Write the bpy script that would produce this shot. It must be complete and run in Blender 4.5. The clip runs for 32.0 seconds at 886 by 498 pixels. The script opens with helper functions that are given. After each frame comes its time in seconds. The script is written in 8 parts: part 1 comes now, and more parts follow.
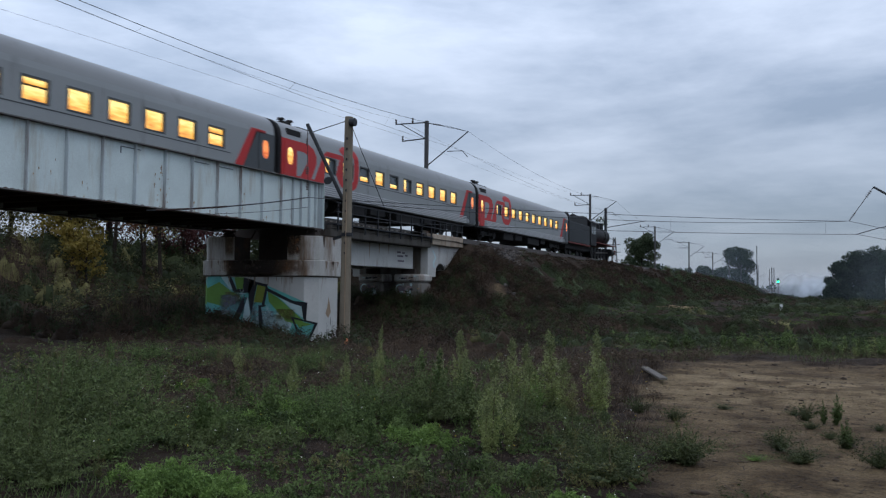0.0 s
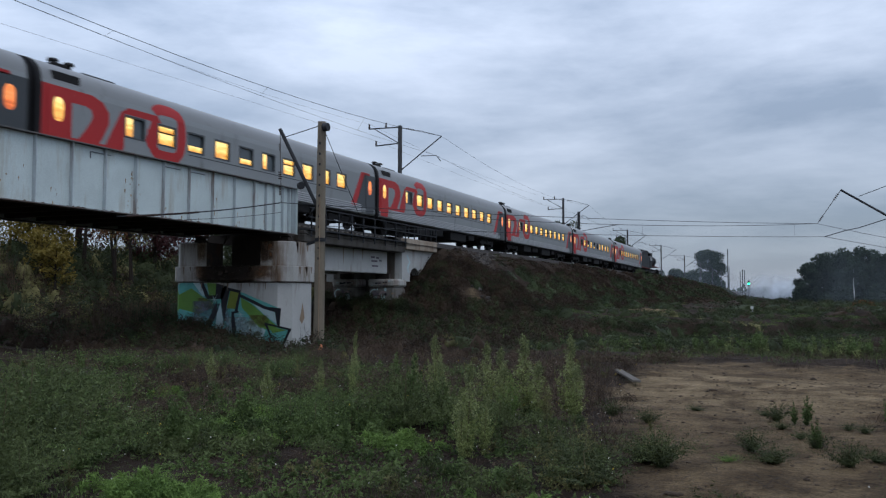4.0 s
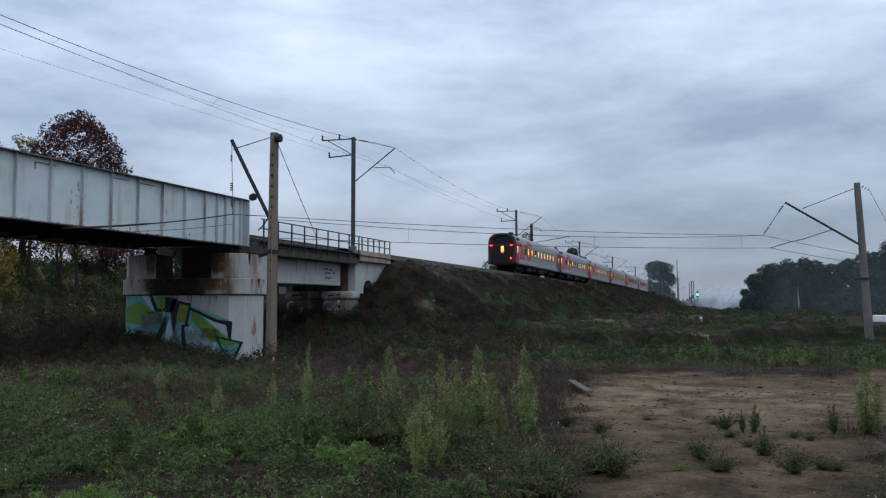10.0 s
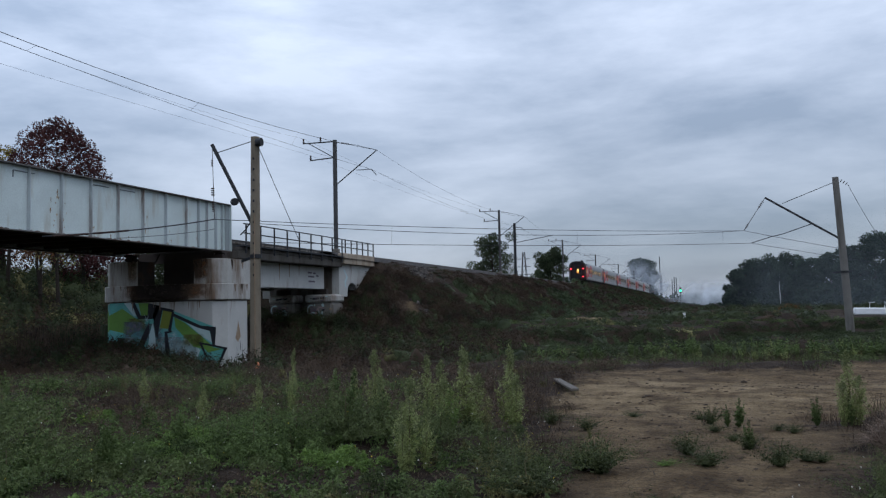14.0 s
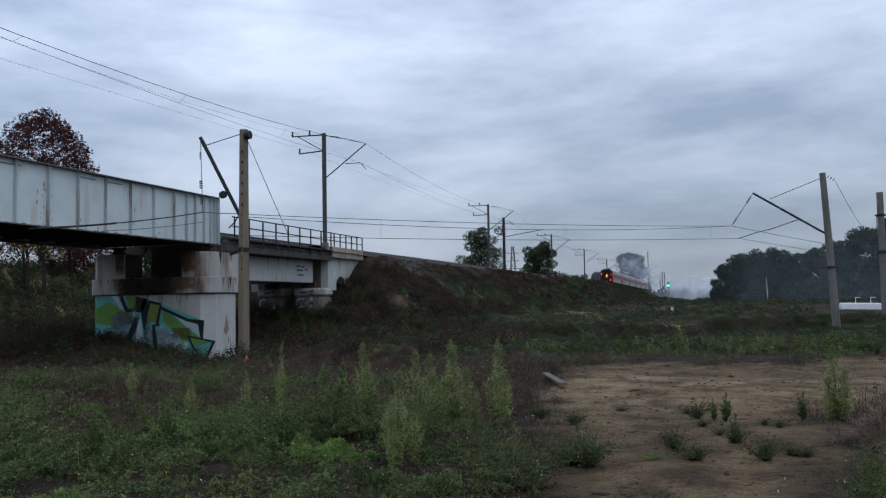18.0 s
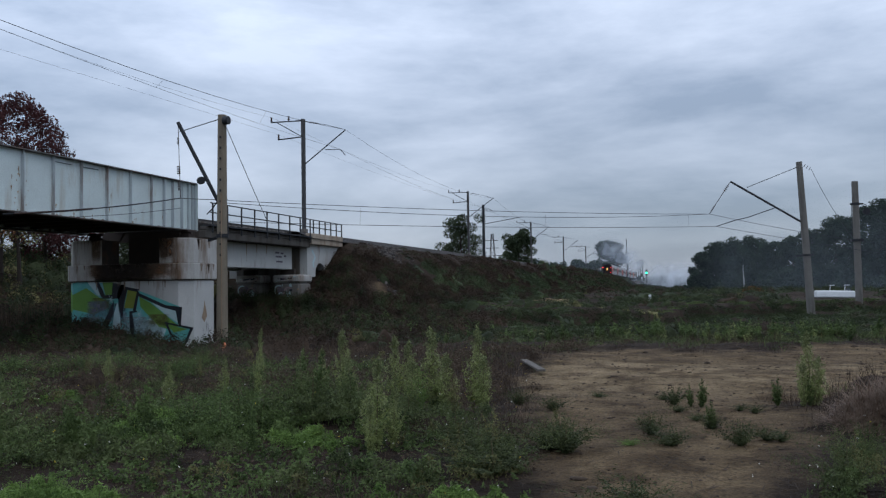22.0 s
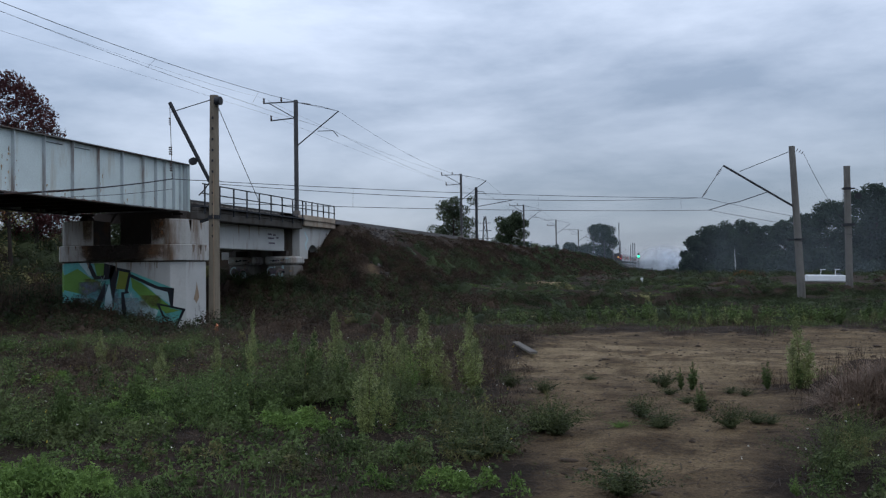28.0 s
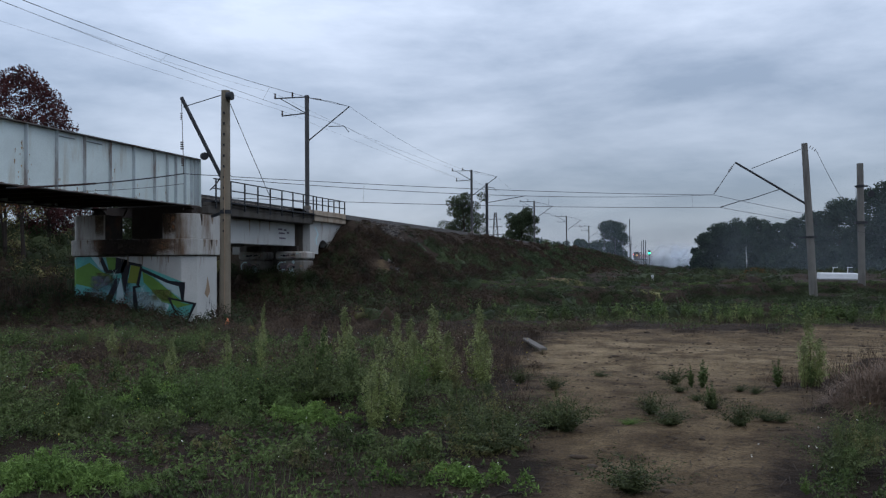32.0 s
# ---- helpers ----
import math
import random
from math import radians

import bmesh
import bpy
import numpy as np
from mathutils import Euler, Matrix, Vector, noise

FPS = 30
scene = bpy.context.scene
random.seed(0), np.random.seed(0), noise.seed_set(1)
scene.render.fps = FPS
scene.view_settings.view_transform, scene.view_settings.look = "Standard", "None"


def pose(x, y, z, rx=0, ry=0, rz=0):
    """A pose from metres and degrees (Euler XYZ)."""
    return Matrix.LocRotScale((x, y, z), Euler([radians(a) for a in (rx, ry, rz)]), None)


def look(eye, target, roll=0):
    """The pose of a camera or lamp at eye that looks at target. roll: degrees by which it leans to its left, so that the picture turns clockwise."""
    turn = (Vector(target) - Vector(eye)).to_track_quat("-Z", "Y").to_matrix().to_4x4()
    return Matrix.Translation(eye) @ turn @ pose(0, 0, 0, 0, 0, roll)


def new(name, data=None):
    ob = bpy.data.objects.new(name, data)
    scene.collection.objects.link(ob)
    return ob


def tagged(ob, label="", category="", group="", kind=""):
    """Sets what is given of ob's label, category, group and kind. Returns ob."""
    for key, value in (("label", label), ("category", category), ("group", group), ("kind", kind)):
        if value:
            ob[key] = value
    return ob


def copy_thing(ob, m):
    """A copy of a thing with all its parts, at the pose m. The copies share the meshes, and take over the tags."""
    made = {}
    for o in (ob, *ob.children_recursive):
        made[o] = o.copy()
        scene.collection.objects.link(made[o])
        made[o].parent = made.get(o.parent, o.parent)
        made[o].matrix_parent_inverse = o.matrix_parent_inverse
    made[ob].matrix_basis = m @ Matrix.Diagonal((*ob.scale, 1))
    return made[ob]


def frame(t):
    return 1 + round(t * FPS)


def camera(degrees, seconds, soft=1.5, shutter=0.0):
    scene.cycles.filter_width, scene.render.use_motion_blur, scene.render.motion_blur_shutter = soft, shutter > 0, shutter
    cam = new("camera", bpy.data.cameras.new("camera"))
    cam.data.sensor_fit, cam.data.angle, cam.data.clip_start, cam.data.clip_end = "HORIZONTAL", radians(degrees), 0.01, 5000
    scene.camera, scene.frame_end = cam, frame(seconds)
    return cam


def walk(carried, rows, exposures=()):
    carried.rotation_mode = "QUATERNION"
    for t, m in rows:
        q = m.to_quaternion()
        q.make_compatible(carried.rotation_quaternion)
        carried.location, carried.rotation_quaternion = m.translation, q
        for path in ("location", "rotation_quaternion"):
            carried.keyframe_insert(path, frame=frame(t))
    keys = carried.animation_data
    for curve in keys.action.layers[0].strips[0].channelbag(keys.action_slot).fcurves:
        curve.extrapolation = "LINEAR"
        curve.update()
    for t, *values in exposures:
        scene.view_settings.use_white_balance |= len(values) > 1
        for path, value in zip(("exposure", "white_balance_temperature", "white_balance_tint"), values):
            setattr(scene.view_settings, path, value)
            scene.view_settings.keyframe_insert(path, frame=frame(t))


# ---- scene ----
cam = camera(55.66, 32.0, soft=1.25, shutter=0.4)
EYE = (0.0, 0.0, 1.6)
# seconds, tilt, lean and turn in degrees: a hand-held camera that stands still and pans
LOOKS = [
    (0, 92.702, -0.604, 24.071), (0.5, 92.711, -0.694, 23.467), (1, 92.735, -0.679, 23.129), (1.5, 92.733, -0.708, 22.696),
    (2, 92.761, -0.615, 22.236), (2.5, 92.808, -0.304, 22.173), (3, 92.831, -0.028, 22.241), (3.5, 92.889, -0.061, 22.452),
    (5.5, 93.442, -0.651, 21.325), (6, 93.509, -0.563, 21.097), (6.5, 93.727, -0.436, 20.646), (7, 93.766, -0.594, 20.329),
    (7.5, 93.704, -0.559, 20.055), (8, 93.735, -0.321, 19.750), (8.5, 93.688, -0.163, 19.640), (9, 93.698, -0.004, 19.436),
    (9.5, 93.779, 0.052, 19.219), (10, 93.830, 0.124, 19.178), (10.5, 93.837, 0.309, 19.195), (11, 93.845, 0.310, 19.176),
    (11.5, 93.959, 0.297, 19.055), (12, 94.214, 0.443, 18.958), (12.5, 94.223, 0.696, 18.744), (13, 93.995, 0.897, 18.520),
    (13.5, 93.873, 1.112, 18.338), (14, 93.892, 1.270, 18.123), (14.5, 93.848, 1.386, 18.007), (16.5, 93.767, 1.317, 17.634),
    (17, 93.697, 1.161, 17.433), (17.5, 93.568, 1.051, 17.379), (18, 93.467, 1.101, 17.363), (18.5, 93.299, 1.133, 17.320),
    (19, 93.173, 1.128, 17.220), (19.5, 93.047, 1.151, 17.039), (20, 92.896, 1.140, 16.874), (20.5, 92.720, 1.124, 16.784),
    (21, 92.648, 1.179, 16.655), (21.5, 92.650, 1.168, 16.307), (22, 92.553, 0.992, 15.963), (22.5, 92.342, 0.543, 15.681),
    (23, 92.220, 0.344, 15.652), (23.5, 92.186, 0.382, 15.670), (24, 92.072, 0.490, 15.565), (24.5, 91.984, 0.566, 15.467),
    (25, 91.689, 0.696, 15.432), (25.5, 91.389, 0.802, 15.515), (27.5, 91.347, 0.697, 15.546), (28, 91.345, 0.719, 15.454),
    (28.5, 91.299, 0.614, 15.524), (29, 91.271, 0.533, 15.629), (29.5, 91.195, 0.615, 15.651), (30, 91.174, 0.645, 15.749),
    (30.5, 91.221, 0.755, 15.850), (31, 91.253, 0.849, 15.877), (31.5, 91.139, 0.722, 15.971), (32, 91.069, 0.409, 16.142),
]
walk(cam, [(t, pose(*EYE, rx, ry, rz)) for t, rx, ry, rz in LOOKS], exposures=[(0, 0.0), (32, 0.0)])

# ---- sky and light: a dull overcast evening ----
world = bpy.data.worlds.new("overcast_sky")
scene.world = world
world.use_nodes = True
wn, wl = world.node_tree.nodes, world.node_tree.links
wn.clear()
w_out = wn.new("ShaderNodeOutputWorld")
w_bg = wn.new("ShaderNodeBackground")
w_sky = wn.new("ShaderNodeTexSky")
w_sky.sky_type = "NISHITA"
w_sky.sun_disc = False
w_sky.sun_elevation = radians(32)
w_sky.sun_rotation = radians(250)
w_co = wn.new("ShaderNodeTexCoord")
w_map = wn.new("ShaderNodeMapping")
w_map.inputs["Scale"].default_value = (1.0, 1.0, 3.6)
w_map.inputs["Location"].default_value = (3.1, 0.4, 0.7)
w_n1 = wn.new("ShaderNodeTexNoise")
w_n1.inputs["Scale"].default_value = 2.7
w_n1.inputs["Detail"].default_value = 7
w_n1.inputs["Roughness"].default_value = 0.57
w_n1.inputs["Distortion"].default_value = 0.1
w_ramp = wn.new("ShaderNodeValToRGB")
w_ramp.color_ramp.elements[0].position = 0.36
w_ramp.color_ramp.elements[0].color = (0.272, 0.34, 0.462, 1)
w_ramp.color_ramp.elements[1].position = 0.66
w_ramp.color_ramp.elements[1].color = (0.545, 0.622, 0.77, 1)
w_sep = wn.new("ShaderNodeSeparateXYZ")
w_alt = wn.new("ShaderNodeMapRange")
w_alt.inputs[1].default_value = 0.0
w_alt.inputs[2].default_value = 0.45
w_alt.inputs[3].default_value = 0.60
w_alt.inputs[4].default_value = 1.55
w_mul = wn.new("ShaderNodeMix")
w_mul.data_type, w_mul.blend_type = "RGBA", "MULTIPLY"
w_mul.inputs[0].default_value = 1.0
w_blue = wn.new("ShaderNodeMix")
w_blue.data_type = "RGBA"
w_blue.inputs[0].default_value = 0.02
wl.new(w_co.outputs["Generated"], w_map.inputs["Vector"])
wl.new(w_map.outputs["Vector"], w_n1.inputs["Vector"])
wl.new(w_n1.outputs["Fac"], w_ramp.inputs["Fac"])
wl.new(w_co.outputs["Generated"], w_sep.inputs[0])
wl.new(w_sep.outputs["Z"], w_alt.inputs[0])
wl.new(w_ramp.outputs["Color"], w_mul.inputs[6])
w_az = wn.new("ShaderNodeMapRange")
w_az.inputs[1].default_value, w_az.inputs[2].default_value, w_az.inputs[3].default_value, w_az.inputs[4].default_value = -0.72, -0.1, 1.14, 1.0
w_both = wn.new("ShaderNodeMath")
w_both.operation = "MULTIPLY"
wl.new(w_sep.outputs["X"], w_az.inputs[0])
wl.new(w_alt.outputs[0], w_both.inputs[0])
wl.new(w_az.outputs[0], w_both.inputs[1])
wl.new(w_both.outputs[0], w_mul.inputs[7])
wl.new(w_mul.outputs[2], w_blue.inputs[6])
wl.new(w_sky.outputs["Color"], w_blue.inputs[7])
wl.new(w_blue.outputs[2], w_bg.inputs["Color"])
w_bg.inputs["Strength"].default_value = 1.03
wl.new(w_bg.outputs[0], w_out.inputs["Surface"])

sun_data = bpy.data.lights.new("sun", "SUN")
sun_data.energy, sun_data.angle, sun_data.color = 0.5, radians(40), (1.0, 0.95, 0.9)
sun = new("sun", sun_data)
sun.matrix_basis = look((0, 0, 60), (-30, 18, 0))

# ---- materials ----
def material(name, colour, rough=0.8, metal=0.0, var=0.25, scale=3.0, fine=40.0, bump=0.15, dirt=None, dirt_amount=0.0,
             island=0.0, obj_rand=0.0, alpha=1.0, streak=False, bump_dist=0.02, dirt_scale=0.7, sheen=0.0):
    """A worn surface: grain and stains at two scales, relief, and optional dirt in patches or runs."""
    m = bpy.data.materials.new(name)
    m.use_nodes = True
    nt = m.node_tree
    n, l = nt.nodes, nt.links
    b = n["Principled BSDF"]
    b.inputs["Roughness"].default_value = rough
    b.inputs["Metallic"].default_value = metal
    b.inputs["Specular IOR Level"].default_value = 0.3
    co = n.new("ShaderNodeTexCoord")
    big = n.new("ShaderNodeTexNoise")
    big.inputs["Scale"].default_value, big.inputs["Detail"].default_value = scale, 5
    small = n.new("ShaderNodeTexNoise")
    small.inputs["Scale"].default_value, small.inputs["Detail"].default_value = fine, 3
    l.new(co.outputs["Object"], big.inputs["Vector"])
    l.new(co.outputs["Object"], small.inputs["Vector"])
    add = n.new("ShaderNodeMath")
    add.operation = "ADD"
    l.new(big.outputs["Fac"], add.inputs[0])
    l.new(small.outputs["Fac"], add.inputs[1])
    mr = n.new("ShaderNodeMapRange")
    mr.inputs[1].default_value, mr.inputs[2].default_value = 0.6, 1.4
    mr.inputs[3].default_value, mr.inputs[4].default_value = 1 - var, 1 + var
    l.new(add.outputs[0], mr.inputs[0])
    last = mr.outputs[0]
    if island or obj_rand:
        src = n.new("ShaderNodeNewGeometry").outputs["Random Per Island"] if island else n.new("ShaderNodeObjectInfo").outputs["Random"]
        r2 = n.new("ShaderNodeMapRange")
        k = island or obj_rand
        r2.inputs[3].default_value, r2.inputs[4].default_value = 1 - k, 1 + k
        l.new(src, r2.inputs[0])
        mu = n.new("ShaderNodeMath")
        mu.operation = "MULTIPLY"
        l.new(last, mu.inputs[0])
        l.new(r2.outputs[0], mu.inputs[1])
        last = mu.outputs[0]
    mix = n.new("ShaderNodeMix")
    mix.data_type, mix.blend_type = "RGBA", "MULTIPLY"
    mix.inputs[0].default_value = 1.0
    mix.inputs[6].default_value = (*colour, 1)
    l.new(last, mix.inputs[7])
    col = mix.outputs[2]
    if dirt:
        dn = n.new("ShaderNodeTexNoise")
        dn.inputs["Scale"].default_value, dn.inputs["Detail"].default_value, dn.inputs["Roughness"].default_value = dirt_scale, 8, 0.65
        if streak:
            mp = n.new("ShaderNodeMapping")
            mp.inputs["Scale"].default_value = (2.4, 2.4, 0.4)
            l.new(co.outputs["Object"], mp.inputs["Vector"])
            l.new(mp.outputs["Vector"], dn.inputs["Vector"])
        else:
            l.new(co.outputs["Object"], dn.inputs["Vector"])
        dr = n.new("ShaderNodeMapRange")
        dr.inputs[1].default_value, dr.inputs[2].default_value = 0.62 - 0.35 * dirt_amount, 0.80 - 0.3 * dirt_amount
        l.new(dn.outputs["Fac"], dr.inputs[0])
        dm = n.new("ShaderNodeMix")
        dm.data_type = "RGBA"
        dm.inputs[7].default_value = (*dirt, 1)
        l.new(dr.outputs[0], dm.inputs[0])
        l.new(col, dm.inputs[6])
        col = dm.outputs[2]
    l.new(col, b.inputs["Base Color"])
    if bump:
        bp = n.new("ShaderNodeBump")
        bp.inputs["Strength"].default_value, bp.inputs["Distance"].default_value = bump, bump_dist
        l.new(add.outputs[0], bp.inputs["Height"])
        l.new(bp.outputs["Normal"], b.inputs["Normal"])
    if alpha < 1:
        b.inputs["Alpha"].default_value = alpha
    return m


def glow(name, colour, strength, base=(0.02, 0.02, 0.02), uneven=False):
    m = bpy.data.materials.new(name)
    m.use_nodes = True
    n, l = m.node_tree.nodes, m.node_tree.links
    b = n["Principled BSDF"]
    b.inputs["Base Color"].default_value = (*base, 1)
    b.inputs["Emission Color"].default_value = (*colour, 1)
    b.inputs["Emission Strength"].default_value = strength
    b.inputs["Roughness"].default_value = 0.2
    b.inputs["Coat Weight"].default_value = 0.3
    if uneven:
        # the lit interior put into the glow: brighter above like a blind, warm orange below
        co, sep, mp, ns = n.new("ShaderNodeTexCoord"), n.new("ShaderNodeSeparateXYZ"), n.new("ShaderNodeMapping"), n.new("ShaderNodeTexNoise")
        ns.inputs["Scale"].default_value, ns.inputs["Detail"].default_value = 1.6, 3
        mp.inputs["Scale"].default_value = (1, 1, 5.0)
        mul = n.new("ShaderNodeMath")
        mul.operation = "MULTIPLY_ADD"
        mul.inputs[1].default_value = 0.75
        rp = n.new("ShaderNodeValToRGB")
        rp.color_ramp.elements.new(0.62)
        for e, (at, k) in zip(rp.color_ramp.elements, ((0.38, (0.62, 0.42, 0.25)), (0.6, (1.0, 0.86, 0.7)), (0.8, (1.0, 1.22, 1.75)))):
            e.position, e.color = at, (colour[0] * k[0], colour[1] * k[1], colour[2] * k[2], 1)
        half = n.new("ShaderNodeMath")
        half.operation = "MULTIPLY"
        half.inputs[1].default_value = 0.5
        l.new(co.outputs["Generated"], sep.inputs[0])
        l.new(sep.outputs["Z"], half.inputs[0])
        l.new(co.outputs["Object"], mp.inputs["Vector"])
        l.new(mp.outputs["Vector"], ns.inputs["Vector"])
        l.new(ns.outputs["Fac"], mul.inputs[0])
        l.new(half.outputs[0], mul.inputs[2])
        l.new(mul.outputs[0], rp.inputs["Fac"])
        l.new(rp.outputs["Color"], b.inputs["Emission Color"])
    return m


def leafy(name, colour, second, rough=0.7, trans=0.2, clump=1.6, leaf=0.22):
    """Foliage: a mix of two tones leaf by leaf, slightly see-through to light."""
    m = bpy.data.materials.new(name)
    m.use_nodes = True
    n, l = m.node_tree.nodes, m.node_tree.links
    b = n["Principled BSDF"]
    b.inputs["Roughness"].default_value = rough
    b.inputs["Specular IOR Level"].default_value = 0.2
    g = n.new("ShaderNodeNewGeometry")
    co = n.new("ShaderNodeTexCoord")
    ns = n.new("ShaderNodeTexNoise")
    ns.inputs["Scale"].default_value, ns.inputs["Detail"].default_value = clump, 4
    l.new(co.outputs["Object"], ns.inputs["Vector"])
    # tone: clump by clump more than leaf by leaf
    nr = n.new("ShaderNodeMapRange")
    nr.inputs[1].default_value, nr.inputs[2].default_value, nr.inputs[4].default_value = 0.36, 0.64, 0.97 - leaf
    l.new(ns.outputs["Fac"], nr.inputs[0])
    lr = n.new("ShaderNodeMath")
    lr.operation = "MULTIPLY_ADD"
    lr.inputs[1].default_value = leaf
    l.new(g.outputs["Random Per Island"], lr.inputs[0])
    l.new(nr.outputs[0], lr.inputs[2])
    rp = n.new("ShaderNodeValToRGB")
    rp.color_ramp.elements[0].position, rp.color_ramp.elements[1].position = 0.05, 1.0
    rp.color_ramp.elements[0].color, rp.color_ramp.elements[1].color = (*colour, 1), (*second, 1)
    l.new(lr.outputs[0], rp.inputs["Fac"])
    l.new(rp.outputs["Color"], b.inputs["Base Color"])
    tr = n.new("ShaderNodeBsdfTranslucent")
    mx = n.new("ShaderNodeMixShader")
    mx.inputs[0].default_value = trans
    l.new(rp.outputs["Color"], tr.inputs["Color"])
    l.new(b.outputs[0], mx.inputs[1])
    l.new(tr.outputs[0], mx.inputs[2])
    l.new(mx.outputs[0], n["Material Output"].inputs["Surface"])
    return m


GIRDER_PAINT = material("girder_paint", (0.59, 0.67, 0.66), 0.55, 0, 0.16, 0.8, 30, 0.1, dirt=(0.42, 0.40, 0.33), dirt_amount=0.25, streak=True)
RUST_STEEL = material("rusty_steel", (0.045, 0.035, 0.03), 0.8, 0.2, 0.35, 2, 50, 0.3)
CONCRETE = material("whitewashed_concrete", (0.46, 0.46, 0.44), 0.9, 0, 0.16, 0.9, 22, 0.35, dirt=(0.20, 0.13, 0.085), dirt_amount=0.2, streak=True)
CONCRETE_WORN = material("worn_concrete", (0.42, 0.41, 0.385), 0.92, 0, 0.2, 1.1, 22, 0.4, dirt=(0.16, 0.11, 0.075), dirt_amount=0.4, streak=True, dirt_scale=0.6)
CONCRETE_SOOT = material("sooty_concrete", (0.085, 0.078, 0.07), 0.92, 0, 0.3, 1.2, 25, 0.4, dirt=(0.045, 0.034, 0.026), dirt_amount=0.5, streak=True)
PARAPET_TAN = material("tan_stained_concrete", (0.36, 0.30, 0.235), 0.92, 0, 0.2, 1.6, 25, 0.4, dirt=(0.20, 0.13, 0.085), dirt_amount=0.4, streak=True)
CONCRETE_RAW = material("raw_concrete", (0.17, 0.16, 0.145), 0.92, 0, 0.2, 1.2, 25, 0.4, dirt=(0.10, 0.075, 0.055), dirt_amount=0.4, streak=True)
POLE_CONCRETE = material("pole_concrete", (0.205, 0.172, 0.128), 0.9, 0, 0.22, 1.5, 30, 0.4, dirt=(0.09, 0.075, 0.06), dirt_amount=0.35, streak=True)
POLE_GREY = material("pole_grey_concrete", (0.155, 0.148, 0.135), 0.9, 0, 0.22, 1.5, 30, 0.4, dirt=(0.075, 0.068, 0.06), dirt_amount=0.35, streak=True)
DARK_STEEL = material("dark_steel", (0.03, 0.032, 0.036), 0.6, 0.3, 0.25, 3, 60, 0.15)
RAIL_STEEL = material("rail_steel", (0.09, 0.08, 0.075), 0.45, 0.8, 0.2, 3, 60, 0.1)
BALLAST = material("ballast", (0.042, 0.037, 0.034), 0.95, 0, 0.5, 4, 18, 1.0, bump_dist=0.08)
WIRE = material("wire_metal", (0.03, 0.032, 0.036), 0.5, 0.4, 0.1, 3, 60, 0)
INSULATOR = material("insulator", (0.05, 0.03, 0.025), 0.25, 0, 0.15, 5, 60, 0)
CAR_GREY = material("carriage_grey", (0.265, 0.278, 0.278), 0.45, 0.1, 0.08, 0.5, 30, 0.03, dirt=(0.12, 0.115, 0.11), dirt_amount=0.15, streak=True)
CAR_ROOF = material("carriage_roof", (0.235, 0.24, 0.24), 0.4, 0.1, 0.06, 0.5, 20, 0.03, dirt=(0.15, 0.145, 0.14), dirt_amount=0.1)
CAR_DARK = material("carriage_dark", (0.06, 0.066, 0.07), 0.45, 0.1, 0.1, 0.6, 30, 0.03)
HOOD_DARK = material("sooty_hood", (0.036, 0.038, 0.038), 0.6, 0.1, 0.35, 1.5, 20, 0.15, dirt=(0.07, 0.068, 0.062), dirt_amount=0.3)
CAR_RED = material("carriage_red", (0.46, 0.022, 0.022), 0.5, 0, 0.1, 0.6, 30, 0.03)
CAR_RIB_SHEEN = material("carriage_rib_sheen", (0.48, 0.48, 0.49), 0.35, 0, 0.08, 0.6, 30, 0.03)
UNDERFRAME = material("underframe_black", (0.016, 0.015, 0.015), 0.8, 0.1, 0.3, 2, 40, 0.2)
RUBBER = material("rubber_black", (0.018, 0.018, 0.02), 0.85, 0, 0.2, 3, 40, 0.2)
DIM_GLASS = material("dim_glass", (0.10, 0.12, 0.13), 0.12, 0, 0.1, 2, 30, 0)
LOCO_BLACK = material("locomotive_black", (0.012, 0.012, 0.013), 0.65, 0.1, 0.25, 1.5, 40, 0.12)
LOCO_RED = material("locomotive_red", (0.16, 0.03, 0.025), 0.6, 0, 0.2, 2, 40, 0.1)
TENDER_GREY = material("tender_grey", (0.022, 0.026, 0.028), 0.65, 0.0, 0.2, 1, 40, 0.1)
LIT_WINDOW = glow("lit_window", (1.0, 0.60, 0.15), 1.42, uneven=True)
LIT_ORANGE = glow("lit_orange", (1.0, 0.27, 0.05), 1.1, uneven=True)
TAIL_RED = glow("tail_lamp_red", (1.0, 0.012, 0.02), 28.0)
SIGNAL_GREEN = glow("signal_green", (0.02, 1.0, 0.42), 3.5)
BARK = material("bark", (0.036, 0.028, 0.023), 0.95, 0, 0.35, 6, 30, 0.8, bump_dist=0.03)
WOOD_OLD = material("weathered_wood", (0.125, 0.112, 0.097), 0.9, 0, 0.25, 6, 60, 0.3)
WHITE_PAINT = material("white_paint", (0.75, 0.77, 0.78), 0.5, 0, 0.06, 2, 30, 0.02)
L_GREEN = leafy("leaf_green", (0.022, 0.038, 0.012), (0.170, 0.238, 0.079), leaf=0.5)
L_BRIGHT = leafy("leaf_bright_green", (0.037, 0.074, 0.016), (0.246, 0.372, 0.096), leaf=0.5)
L_OLIVE = leafy("leaf_olive", (0.037, 0.040, 0.016), (0.269, 0.248, 0.103), leaf=0.5)
L_DARK = leafy("leaf_dark", (0.018, 0.026, 0.011), (0.058, 0.075, 0.03), clump=0.7)
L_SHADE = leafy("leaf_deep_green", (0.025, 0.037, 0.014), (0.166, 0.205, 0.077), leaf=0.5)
L_BROWN = leafy("dead_stems", (0.028, 0.019, 0.013), (0.085, 0.057, 0.038), trans=0.3, clump=0.7)
L_DEAD = leafy("dead_herbs", (0.031, 0.022, 0.016), (0.174, 0.125, 0.090), leaf=0.5, trans=0.3)
